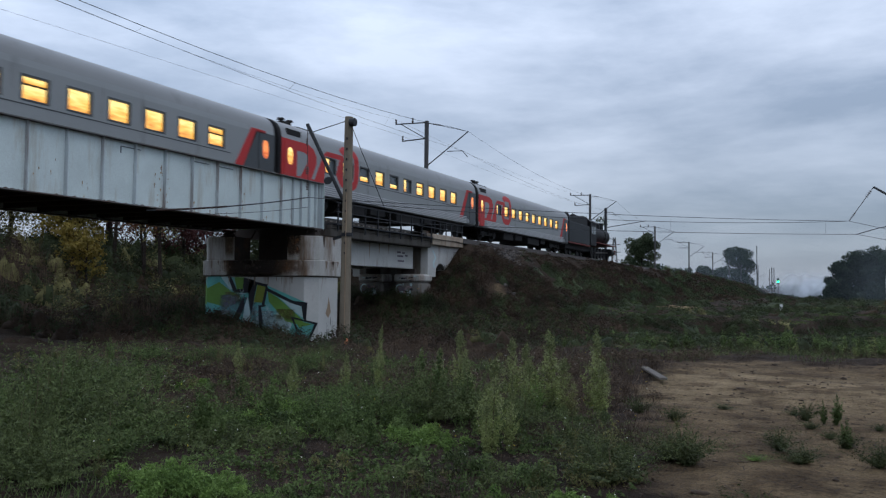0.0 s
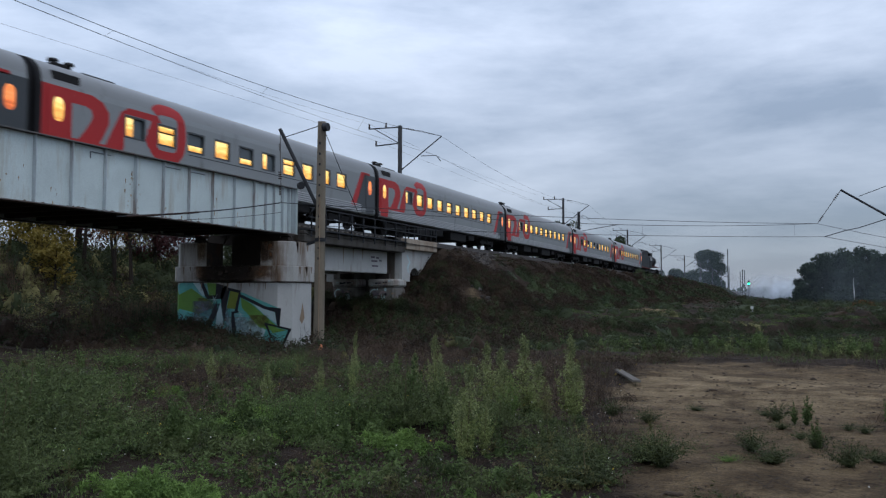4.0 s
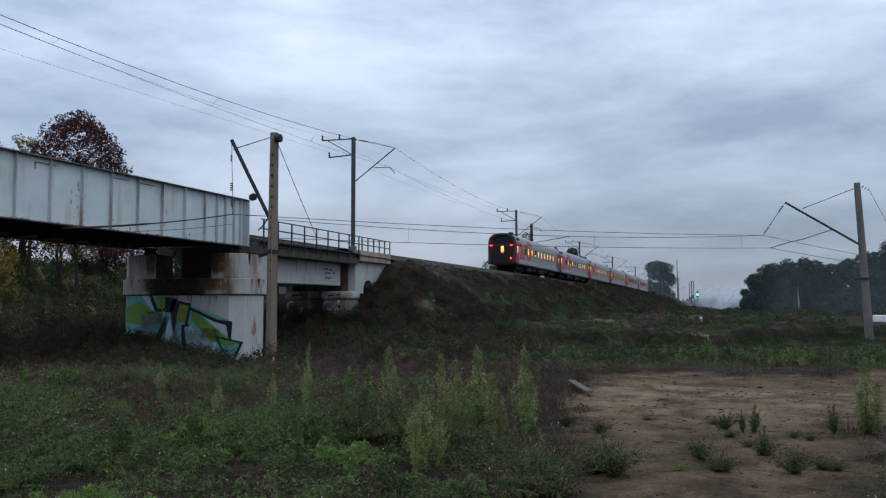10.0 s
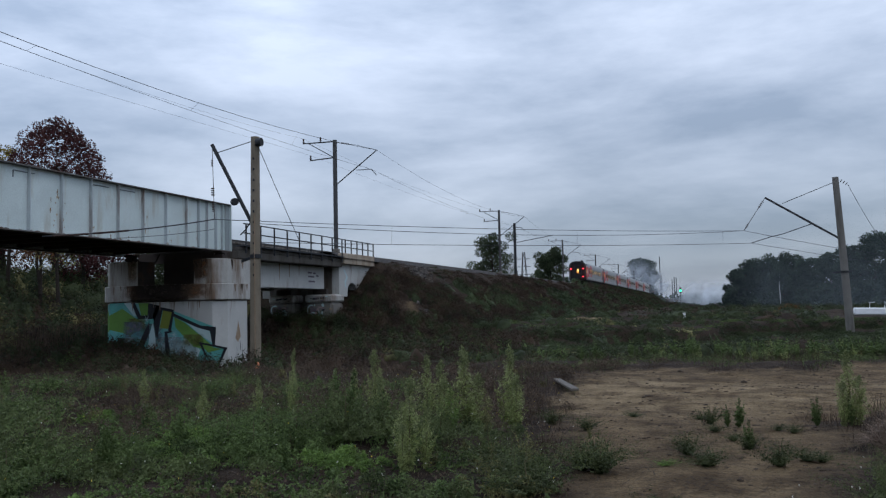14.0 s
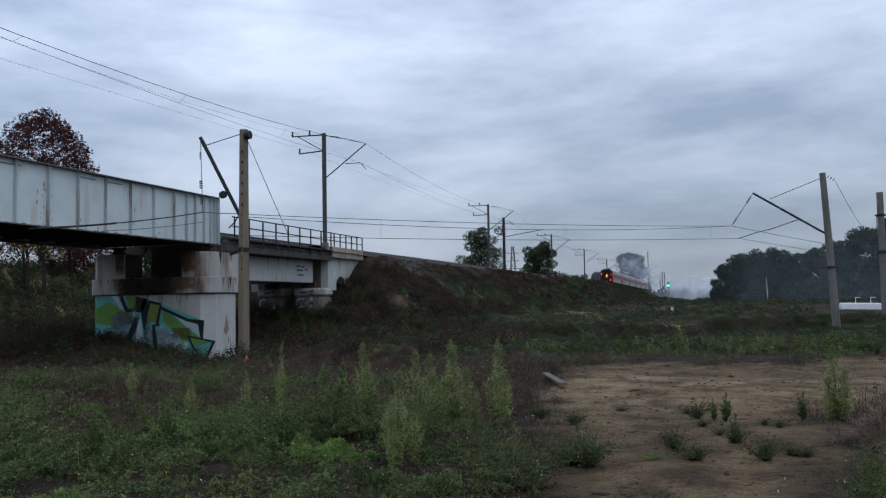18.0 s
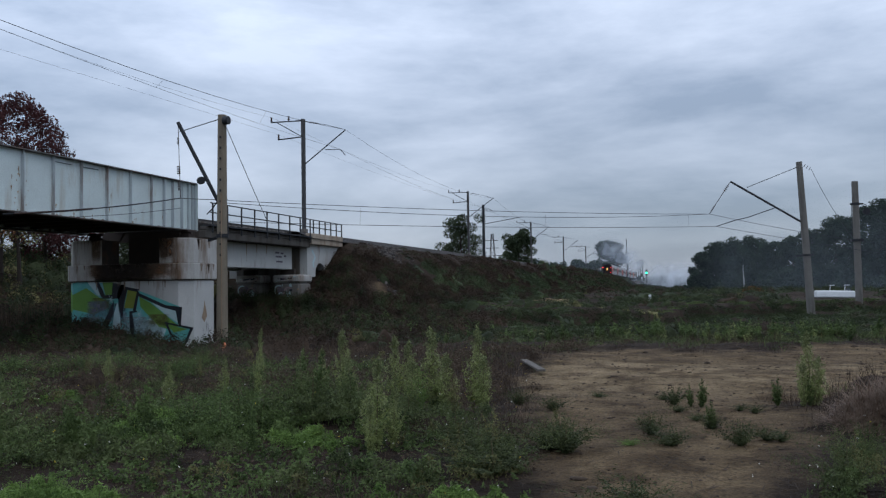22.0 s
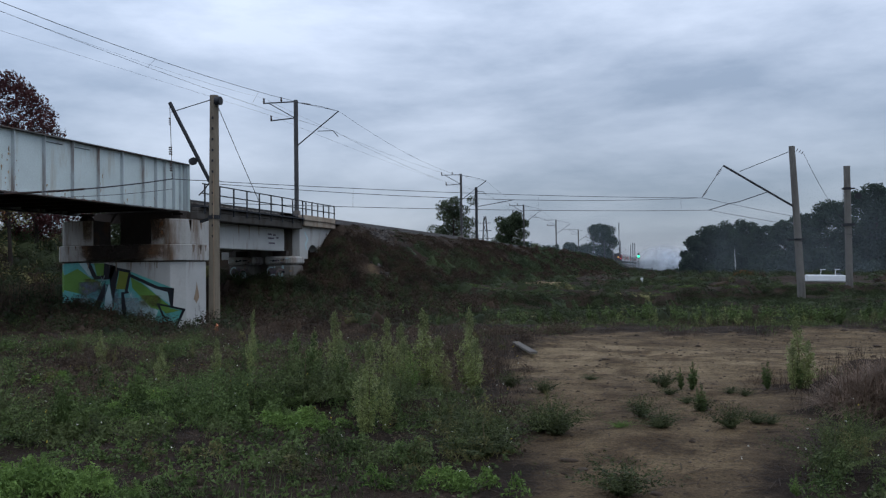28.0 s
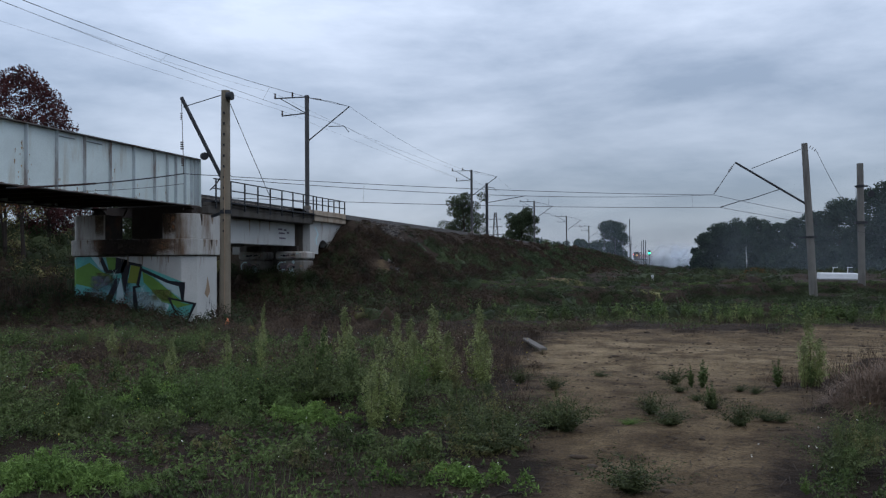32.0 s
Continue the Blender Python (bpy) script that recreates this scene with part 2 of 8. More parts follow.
L_STRAW = leafy("dry_straw", (0.115, 0.08, 0.058), (0.27, 0.19, 0.14), trans=0.1)
BIRCH = material("birch_bark", (0.55, 0.55, 0.52), 0.8, 0, 0.25, 4, 30, 0.2)
L_RUST = leafy("leaf_rust", (0.10, 0.05, 0.02), (0.24, 0.11, 0.04))
L_YELLOW = leafy("leaf_yellow", (0.16, 0.13, 0.03), (0.30, 0.22, 0.05))
L_RED = leafy("leaf_dark_red", (0.04, 0.014, 0.016), (0.115, 0.042, 0.04), clump=0.9)
L_PALE = leafy("leaf_pale_green", (0.060, 0.080, 0.026), (0.44, 0.50, 0.18), leaf=0.5)
L_SLOPE = leafy("leaf_slope_green", (0.022, 0.036, 0.016), (0.085, 0.115, 0.05), clump=0.7)
L_GREY = leafy("leaf_grey_green", (0.018, 0.026, 0.011), (0.112, 0.132, 0.052), leaf=0.5)
L_LIT_TIP = leafy("top_lit_seed_heads", (0.093, 0.115, 0.046), (0.432, 0.468, 0.216), leaf=0.5)
L_FAR = leafy("leaf_far_wood", (0.012, 0.026, 0.016), (0.052, 0.078, 0.05), trans=0.5, clump=0.35)
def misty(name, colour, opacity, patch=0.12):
    """Thin smoke, mist or stand-in haze: mostly see-through, scattering light evenly, and thinning out towards its rim.
    """
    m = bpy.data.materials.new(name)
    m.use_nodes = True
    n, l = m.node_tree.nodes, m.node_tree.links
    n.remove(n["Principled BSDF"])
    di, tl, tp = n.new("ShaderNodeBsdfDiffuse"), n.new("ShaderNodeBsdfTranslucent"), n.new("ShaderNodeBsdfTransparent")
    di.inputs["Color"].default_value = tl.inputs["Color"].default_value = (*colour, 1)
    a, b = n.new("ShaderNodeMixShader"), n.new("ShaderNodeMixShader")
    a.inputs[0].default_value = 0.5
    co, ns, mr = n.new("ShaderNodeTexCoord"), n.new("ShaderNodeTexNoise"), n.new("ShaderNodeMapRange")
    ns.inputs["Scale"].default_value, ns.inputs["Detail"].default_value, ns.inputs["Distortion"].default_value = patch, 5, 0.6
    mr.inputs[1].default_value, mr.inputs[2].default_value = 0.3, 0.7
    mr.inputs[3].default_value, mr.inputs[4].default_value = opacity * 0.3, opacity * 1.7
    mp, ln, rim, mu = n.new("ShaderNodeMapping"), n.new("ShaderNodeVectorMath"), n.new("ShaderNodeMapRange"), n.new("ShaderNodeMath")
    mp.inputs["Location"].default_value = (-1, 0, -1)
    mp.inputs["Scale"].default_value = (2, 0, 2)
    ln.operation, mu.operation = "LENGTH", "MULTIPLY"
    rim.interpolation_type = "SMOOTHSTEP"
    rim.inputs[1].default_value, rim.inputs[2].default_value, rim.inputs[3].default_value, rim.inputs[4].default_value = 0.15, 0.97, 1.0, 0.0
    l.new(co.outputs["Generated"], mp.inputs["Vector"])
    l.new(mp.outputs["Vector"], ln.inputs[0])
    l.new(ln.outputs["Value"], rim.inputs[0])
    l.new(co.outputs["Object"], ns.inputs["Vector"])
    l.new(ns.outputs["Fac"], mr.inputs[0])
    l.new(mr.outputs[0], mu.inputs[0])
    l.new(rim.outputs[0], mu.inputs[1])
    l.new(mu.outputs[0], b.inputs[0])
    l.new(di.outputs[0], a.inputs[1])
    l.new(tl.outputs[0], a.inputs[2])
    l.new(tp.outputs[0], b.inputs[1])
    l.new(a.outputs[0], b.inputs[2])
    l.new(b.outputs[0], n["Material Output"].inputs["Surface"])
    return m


HAZE_SHEET = misty("distance_haze", (0.76, 0.88, 0.97), 0.105, 0.03)
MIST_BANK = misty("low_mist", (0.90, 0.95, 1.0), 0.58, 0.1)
SMOKE_SHELL = misty("grey_smoke", (0.80, 0.85, 0.92), 0.40, 0.22)
BLOSSOM = material("white_blossom", (0.7, 0.68, 0.6), 0.8, 0, 0.1, 3, 40, 0)
BLOSSOM_Y = material("yellow_blossom", (0.55, 0.42, 0.05), 0.8, 0, 0.1, 3, 40, 0)
PAINT_TURQ = material("spray_turquoise", (0.11, 0.40, 0.37), 0.7, 0, 0.3, 1.4, 30, 0.1, dirt=(0.20, 0.37, 0.43), dirt_amount=0.45, dirt_scale=1.5)
PAINT_GREEN = material("spray_green", (0.13, 0.27, 0.055), 0.7, 0, 0.2, 1.6, 30, 0.1)
PAINT_OLIVE = material("spray_olive", (0.20, 0.24, 0.04), 0.7, 0, 0.2, 1.6, 30, 0.1)
PAINT_BLACK = material("spray_black", (0.012, 0.014, 0.02), 0.6, 0, 0.2, 1.6, 30, 0.1)
PAINT_PALE = material("spray_pale_blue", (0.42, 0.56, 0.58), 0.7, 0, 0.15, 1.6, 30, 0.1)
PAINT_BLUE = material("spray_soft_blue", (0.20, 0.38, 0.46), 0.7, 0, 0.25, 1.6, 30, 0.1)
PAINT_PINK = material("spray_pink_grey", (0.30, 0.22, 0.23), 0.8, 0, 0.25, 1.6, 30, 0.1)
STAIN_SOFT = material("faint_run_off", (0.24, 0.19, 0.15), 0.9, 0, 0.35, 2.5, 25, 0.3, dirt=(0.13, 0.09, 0.065), dirt_amount=0.5, dirt_scale=2.5)
PAINT_FADED = material("spray_faded_grey", (0.12, 0.10, 0.12), 0.8, 0, 0.3, 1.6, 30, 0.1)
PAINT_TAN = material("flaked_render_tan", (0.26, 0.19, 0.13), 0.9, 0, 0.3, 3, 30, 0.3)
CLOD = material("clod_soil", (0.065, 0.046, 0.032), 0.95, 0, 0.4, 3, 40, 0.3, island=0.4)
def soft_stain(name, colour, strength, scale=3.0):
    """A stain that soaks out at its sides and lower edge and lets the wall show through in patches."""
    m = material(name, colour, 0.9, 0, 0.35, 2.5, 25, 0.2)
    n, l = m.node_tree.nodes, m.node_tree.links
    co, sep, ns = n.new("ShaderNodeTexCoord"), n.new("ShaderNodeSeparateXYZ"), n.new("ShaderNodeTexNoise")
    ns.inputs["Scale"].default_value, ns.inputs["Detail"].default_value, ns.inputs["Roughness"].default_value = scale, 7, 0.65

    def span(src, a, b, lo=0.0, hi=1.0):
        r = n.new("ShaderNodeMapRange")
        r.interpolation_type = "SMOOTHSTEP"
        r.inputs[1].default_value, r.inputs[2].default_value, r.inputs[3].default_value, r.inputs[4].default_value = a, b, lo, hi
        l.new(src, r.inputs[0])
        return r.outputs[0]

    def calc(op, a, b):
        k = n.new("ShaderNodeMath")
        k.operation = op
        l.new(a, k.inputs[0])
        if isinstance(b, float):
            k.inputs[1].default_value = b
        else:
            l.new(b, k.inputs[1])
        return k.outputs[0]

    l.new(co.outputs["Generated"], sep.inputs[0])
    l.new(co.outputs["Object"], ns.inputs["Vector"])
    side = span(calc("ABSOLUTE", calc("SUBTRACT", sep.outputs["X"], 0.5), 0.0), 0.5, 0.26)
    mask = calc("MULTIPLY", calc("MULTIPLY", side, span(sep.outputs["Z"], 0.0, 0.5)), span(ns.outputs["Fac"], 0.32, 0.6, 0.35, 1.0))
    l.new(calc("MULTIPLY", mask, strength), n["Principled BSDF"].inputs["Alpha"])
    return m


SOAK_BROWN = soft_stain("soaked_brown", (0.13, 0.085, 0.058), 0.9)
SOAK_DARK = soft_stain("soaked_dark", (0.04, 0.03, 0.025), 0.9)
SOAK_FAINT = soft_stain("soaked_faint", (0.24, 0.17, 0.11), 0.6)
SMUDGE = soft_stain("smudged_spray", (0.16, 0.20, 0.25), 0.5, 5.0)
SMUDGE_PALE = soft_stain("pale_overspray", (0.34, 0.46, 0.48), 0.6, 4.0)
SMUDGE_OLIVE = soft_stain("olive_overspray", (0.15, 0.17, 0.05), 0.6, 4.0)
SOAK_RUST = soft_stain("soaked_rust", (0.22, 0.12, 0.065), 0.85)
RUBBLE = material("rubble_stone", (0.075, 0.066, 0.06), 0.92, 0, 0.3, 3, 30, 0.4, island=0.75)
SCRAP_ORANGE = material("scrap_orange", (0.75, 0.25, 0.12), 0.7, 0, 0.3, 8, 40, 0.1)
FLANGE = material("weathered_flange", (0.13, 0.125, 0.12), 0.7, 0.1, 0.35, 2, 40, 0.2, dirt=(0.10, 0.05, 0.03), dirt_amount=0.4)
STAIN_BROWN = material("brown_rust_stain", (0.15, 0.10, 0.07), 0.9, 0, 0.4, 2.5, 25, 0.3, dirt=(0.045, 0.035, 0.03), dirt_amount=0.5, dirt_scale=2.0)
STAIN_SHADE = material("dark_stain_and_shade", (0.055, 0.045, 0.038), 0.9, 0, 0.4, 2.5, 25, 0.3, dirt=(0.10, 0.06, 0.04), dirt_amount=0.4, dirt_scale=2.0)


# ---- builders ----
class Solid:
    """Collects vertices and faces of one part."""

    def __init__(self):
        self.v, self.f = [], []

    def add(self, verts, faces):
        o = len(self.v)
        self.v += [tuple(p) for p in verts]
        self.f += [tuple(i + o for i in f) for f in faces]
        return self

    def box(self, x0, y0, z0, x1, y1, z1):
        vs = [(x, y, z) for z in (z0, z1) for y in (y0, y1) for x in (x0, x1)]
        return self.add(vs, [(0, 2, 3, 1), (4, 5, 7, 6), (0, 1, 5, 4), (2, 6, 7, 3), (0, 4, 6, 2), (1, 3, 7, 5)])

    def beam(self, a, b, w, h, up=(0, 0, 1)):
        """A straight bar of w by h from a to b."""
        a, b = Vector(a), Vector(b)
        d = (b - a).normalized()
        s = d.cross(Vector(up))
        if s.length < 1e-4:
            s = d.cross(Vector((1, 0, 0)))
        s.normalize()
        u = s.cross(d)
        vs = [p + s * (sx * w / 2) + u * (su * h / 2) for p in (a, b) for su in (-1, 1) for sx in (-1, 1)]
        return self.add(vs, [(0, 2, 3, 1), (4, 5, 7, 6), (0, 1, 5, 4), (2, 6, 7, 3), (0, 4, 6, 2), (1, 3, 7, 5)])

    def tube(self, pts, radii, n=8, cap=True):
        pts = [Vector(p) for p in pts]
        if not hasattr(radii, "__len__"):
            radii = [radii] * len(pts)
        rings, o = [], len(self.v)
        for i, p in enumerate(pts):
            d = (pts[min(i + 1, len(pts) - 1)] - pts[max(i - 1, 0)]).normalized()
            s = d.cross(Vector((0, 0, 1)))
            if s.length < 1e-3:
                s = d.cross(Vector((0, 1, 0)))
            s.normalize()
            u = s.cross(d)
            for k in range(n):
                a = 2 * math.pi * k / n
                self.v.append(tuple(p + (s * math.cos(a) + u * math.sin(a)) * radii[i]))
        for i in range(len(pts) - 1):
            for k in range(n):
                a, b = o + i * n + k, o + i * n + (k + 1) % n
                self.f.append((a, b, b + n, a + n))
        if cap:
            self.f.append(tuple(o + k for k in reversed(range(n))))
            e = o + (len(pts) - 1) * n
            self.f.append(tuple(e + k for k in range(n)))
        return self

    def prism(self, outline, axis, lo, hi):
        """A flat outline (two coordinates) pushed along axis x, y or z from lo to hi."""
        def at(p, q):
            return {"x": (q, p[0], p[1]), "y": (p[0], q, p[1]), "z": (p[0], p[1], q)}[axis]
        n = len(outline)
        vs = [at(p, lo) for p in outline] + [at(p, hi) for p in outline]
        fs = [(i, (i + 1) % n, n + (i + 1) % n, n + i) for i in range(n)]
        return self.add(vs, fs + [tuple(reversed(range(n))), tuple(range(n, 2 * n))])

    def lump(self, c, r, seed=0, rough=0.25, n=2, squash=(1, 1, 1)):
        bm = bmesh.new()
        bmesh.ops.create_icosphere(bm, subdivisions=n, radius=1)
        for v in bm.verts:
            k = 1 + rough * noise.noise(v.co * 1.7 + Vector((seed * 3.1, seed, 0)))
            v.co = Vector((v.co.x * r * k * squash[0], v.co.y * r * k * squash[1], v.co.z * r * k * squash[2])) + Vector(c)
        bm.verts.index_update()
        self.add([v.co for v in bm.verts], [[v.index for v in f.verts] for f in bm.faces])
        bm.free()
        return self


def mesh_of(name, solid, mat, bevel=0.0, smooth=False):
    me = bpy.data.meshes.new(name)
    me.from_pydata(solid.v, [], solid.f)
    bm = bmesh.new()
    bm.from_mesh(me)
    bmesh.ops.recalc_face_normals(bm, faces=bm.faces)
    if bevel:
        edges = [e for e in bm.edges if len(e.link_faces) == 2 and e.calc_face_angle(0) > 0.6]
        bmesh.ops.bevel(bm, geom=edges, offset=bevel, segments=1, affect="EDGES", clamp_overlap=True)
    bm.to_mesh(me)
    bm.free()
    if smooth:
        me.polygons.foreach_set("use_smooth", [True] * len(me.polygons))
        me.set_sharp_from_angle(angle=radians(35))
    me.materials.append(mat)
    return me


def part(name, solid, mat, parent, label="", bevel=0.0, smooth=False):
    """Links one mesh as a part under a thing or a part."""
    ob = new(name, mesh_of(name, solid, mat, bevel, smooth) if isinstance(solid, Solid) else solid)
    ob.parent = parent
    if label:
        tagged(ob, label)
    return ob


def thing(name, place, label, category, group="", kind=""):
    ob = new(name)
    ob.matrix_basis = place if isinstance(place, Matrix) else Matrix.Translation(place)
    ob.empty_display_size = 0.2
    return tagged(ob, label, category, group, kind)


def single(name, solid, mat, label, category, group="", kind="", place=None, bevel=0.0, smooth=False):
    ob = new(name, mesh_of(name, solid, mat, bevel, smooth))
    if place is not None:
        ob.matrix_basis = place
    return tagged(ob, label, category, group, kind)


def raw_mesh(name, co, quads, mat):
    """A mesh straight from arrays: co (n,3), quads (m,4)."""
    me = bpy.data.meshes.new(name)
    me.vertices.add(len(co))
    me.vertices.foreach_set("co", np.asarray(co, np.float32).ravel())
    quads = np.asarray(quads, np.int32)
    m, k = quads.shape
    me.loops.add(m * k)
    me.loops.foreach_set("vertex_index", quads.ravel())
    me.polygons.add(m)
    me.polygons.foreach_set("loop_start", np.arange(m, dtype=np.int32) * k)
    me.update(calc_edges=True)
    me.materials.append(mat)
    return me


def leaves(centres, size, rng, upright=0.0, narrow=0.45, tri=False):
    """A pointed leaf (one quad, or one triangle far off) at each centre; size may differ leaf by leaf. Returns co, faces."""
    c = np.asarray(centres, float)
    n = len(c)
    d = rng.normal(size=(n, 3))
    d[:, 2] = d[:, 2] * (1 - upright) + upright * np.abs(d[:, 2]) * 2.2
    d /= np.linalg.norm(d, axis=1)[:, None]
    s = np.cross(d, rng.normal(size=(n, 3)))
    s /= np.linalg.norm(s, axis=1)[:, None]
    size = np.broadcast_to(np.asarray(size, float), (n,))[:, None] * rng.uniform(0.6, 1.3, (n, 1))
    if tri:
        co = np.stack([c - d * size * 0.5 - s * size * narrow * 0.5, c - d * size * 0.5 + s * size * narrow * 0.5, c + d * size * 0.5], 1)
        return co.reshape(-1, 3), np.arange(n * 3).reshape(n, 3)
    co = np.stack([c - d * size * 0.5, c + s * size * narrow * 0.5, c + d * size * 0.5, c - s * size * narrow * 0.5], 1)
    return co.reshape(-1, 3), np.arange(n * 4).reshape(n, 4)


def blades(base, height, width, rng, bend=0.35):
    """A grass blade or thin stalk (one tapering quad) on each base point."""
    b = np.asarray(base, float)
    n = len(b)
    height = np.broadcast_to(np.asarray(height, float), (n,))[:, None] * rng.uniform(0.5, 1.25, (n, 1))
    a = rng.uniform(0, 2 * np.pi, n)
    lean = np.stack([np.cos(a), np.sin(a), np.zeros(n)], 1) * rng.uniform(0, bend, (n, 1)) * height
    a2 = rng.uniform(0, 2 * np.pi, n)
    s = np.stack([np.cos(a2), np.sin(a2), np.zeros(n)], 1) * width / 2
    top = b + lean + np.array([0, 0, 1.0]) * height
    co = np.stack([b - s, b + s, top + s * 0.25, top - s * 0.25], 1)
    return co.reshape(-1, 3), np.arange(n * 4).reshape(n, 4)


def merged(pieces):
    co, qs, o = [], [], 0
    for c, q in pieces:
        co.append(c)
        qs.append(q + o)
        o += len(c)
    return np.concatenate(co), np.concatenate(qs)


# ---- ground, embankment and track ----
TRACK_X = -24.03
RAIL_Z = 5.2


def ease(u):
    u = min(1.0, max(0.0, u))
    return u * u * (3 - 2 * u)


def smooth(u):
    u = np.clip(u, 0, 1)
    return u * u * (3 - 2 * u)


def rail_z(y):
    """The line is level over the bridge and falls gently beyond it."""
    return RAIL_Z - 2.1 * ease((y - 70) / 350)


def terrace_edge(x):
    """Where a low terrace on the open ground begins."""
    return 48.5 + 15 * smooth((x + 7) / 14) + 8 * smooth((x - 8) / 6) + 1.1 * np.sin(x * 0.9) + 0.5 * np.sin(x * 2.3 + 1.0)


def ground_z(x, y):
    e = np.asarray
    x, y = e(x, float), e(y, float)
    # open waste ground, with a hollow under the bridge and a wooded bank behind it
    base = -0.45 * np.clip((y - 24) / 16, 0, 1) * np.clip((x + 12) / 6, 0, 1)
    base = base - 1.15 * np.exp(-((x + 18.5) ** 2 + (y - 30) ** 2) / (2 * 6.5 ** 2))
    base = base - 0.8 * np.exp(-((x + 27) ** 2 + (y - 36) ** 2) / (2 * 6.0 ** 2))
    west = np.clip((-x - 29 - 0.12 * np.abs(y - 36)) / 14, 0, 1)
    base = base + 3.6 * west * west * (3 - 2 * west)
    base = base - 0.5 * np.clip((y - 60) / 120, 0, 1)
    # a low terrace beyond the weeds, with a steep dark edge that wanders
    step = smooth((y - terrace_edge(x)) / 1.7 + 0.5)
    base = base + smooth((x + 17) / 4) * (0.42 * step - 0.45 * (1 - step) * smooth((y - 30) / 10))
    # soil heaped up against the pier, higher towards the bank, and at the foot of the columns
    heap = np.where(x < -26.0, 0.18, 0.18 - 0.225 * (x + 26.0))
    near_pier = smooth((y - 24) / 5.5) * smooth((-18.8 - x) / 1.6) * smooth((38.0 - y) / 4)
    base = base + (np.maximum(base, heap) - base) * near_pier
    base = np.maximum(base, 1.0 + 0.1 * np.clip(-22 - x, 0, 4) - np.maximum(0, 44.5 - y) / 1.7 - np.maximum(0, np.abs(x + 23.6) - 3.0) / 1.5)
    # embankment
    u = np.clip((y - 70) / 350, 0, 1)
    crest = RAIL_Z - 0.62 - 2.1 * u * u * (3 - 2 * u)
    side = np.maximum(0, np.abs(x - TRACK_X) - 3.1)
    end = np.maximum(0, 50.9 - y)
    south = np.maximum(0, y - 3.0)
    far = crest - np.hypot(side, end) / 1.45
    near = crest - np.hypot(side, south * 1.3) / 1.45
    return np.maximum(base, np.maximum(far, near))


def rough_z(x, y):
    x, y = np.asarray(x, float), np.asarray(y, float)
    z = ground_z(x, y)
    r = np.array([noise.noise(Vector((a * 0.35, b * 0.35, 0.3))) * 0.5 + noise.noise(Vector((a * 1.6, b * 1.6, 2.3))) * 0.16 + abs(noise.noise(Vector((a * 4, b * 4, 4.3)))) * 0.10
                  for a, b in zip(x.ravel(), y.ravel())]).reshape(x.shape)
    k = np.clip((np.hypot(x, y) - 2) / 12, 0.12, 1.0)
    k = np.where(np.abs(x - TRACK_X) < 3.3, 0.0, k)
    k = k * np.where(inside(x, y, SAND), 0.55, 1.0) * np.where((x > 7) & (x < 20) & (y > 66) & (y < 95), 0.2, 1.0)
    return z + r * k * np.where(np.hypot(x, y) < 26, 0.35, 0.9)


# places on the plan: the trodden sandy ground, as an outline
SAND = [(-3.0, 17.6), (-2.6, 18.6), (-1.9, 20.0), (-0.4, 19.6), (0.8, 21.0), (2.4, 20.2), (4.2, 22.0), (6.0, 21.0), (8.5, 23.0), (12.0, 22.2), (12.0, 19.0), (4.6, 17.0), (2.6, 14.4), (1.2, 12.8), (1.3, 10.0), (0.7, 7.6), (0.55, 4.0),
        (-1.0, 4.0), (-1.05, 6.3), (-1.35, 8.0), (-1.9, 10.2), (-2.6, 13.0), (-2.5, 15.5)]


def inside(x, y, outline):
    x, y = np.asarray(x, float), np.asarray(y, float)
    # the outline wanders
    x, y = x + 0.2 * np.sin(3.1 * y + 1.7 * x) + 0.13 * np.sin(7.3 * x - 4.1 * y), y + 0.045 * y * np.sin(1.3 * x + 0.5) + 0.03 * y * np.sin(3.7 * x + 1.0)
    hit = np.zeros(x.shape, bool)
    n = len(outline)
    for i in range(n):
        (x0, y0), (x1, y1) = outline[i], outline[(i + 1) % n]
        cross = ((y0 > y) != (y1 > y)) & (x < (x1 - x0) * (y - y0) / (y1 - y0 + 1e-9) + x0)
        hit ^= cross
    return hit


def axis_steps(fine_lo, fine_hi, step, mid_lo, mid_hi, mid, lo, hi):
    a = list(np.arange(fine_lo, fine_hi, step))
    b = list(np.arange(mid_lo, fine_lo, mid)) + a + list(np.arange(fine_hi, mid_hi, mid))
    left, right = [], []
    x, s = mid_lo, mid
    while x > lo:
        s *= 1.35
        x -= s
        left.insert(0, x)
    x, s = mid_hi, mid
    while x < hi:
        right.append(x)
        s *= 1.35
        x += s
    return np.array(left + b + right)


gx = axis_steps(-12.0, 9.0, 0.17, -44.0, 20.0, 0.55, -3200, 3200)
gy = axis_steps(3.5, 25.0, 0.17, -4.0, 130.0, 0.9, -1800, 4200)
GX, GY = np.meshgrid(gx, gy)
GZ = rough_z(GX, GY)
nx, ny = len(gx), len(gy)
gi = (np.arange(ny - 1)[:, None] * nx + np.arange(nx - 1)[None, :]).ravel()
gq = np.stack([gi, gi + 1, gi + 1 + nx, gi + nx], 1)


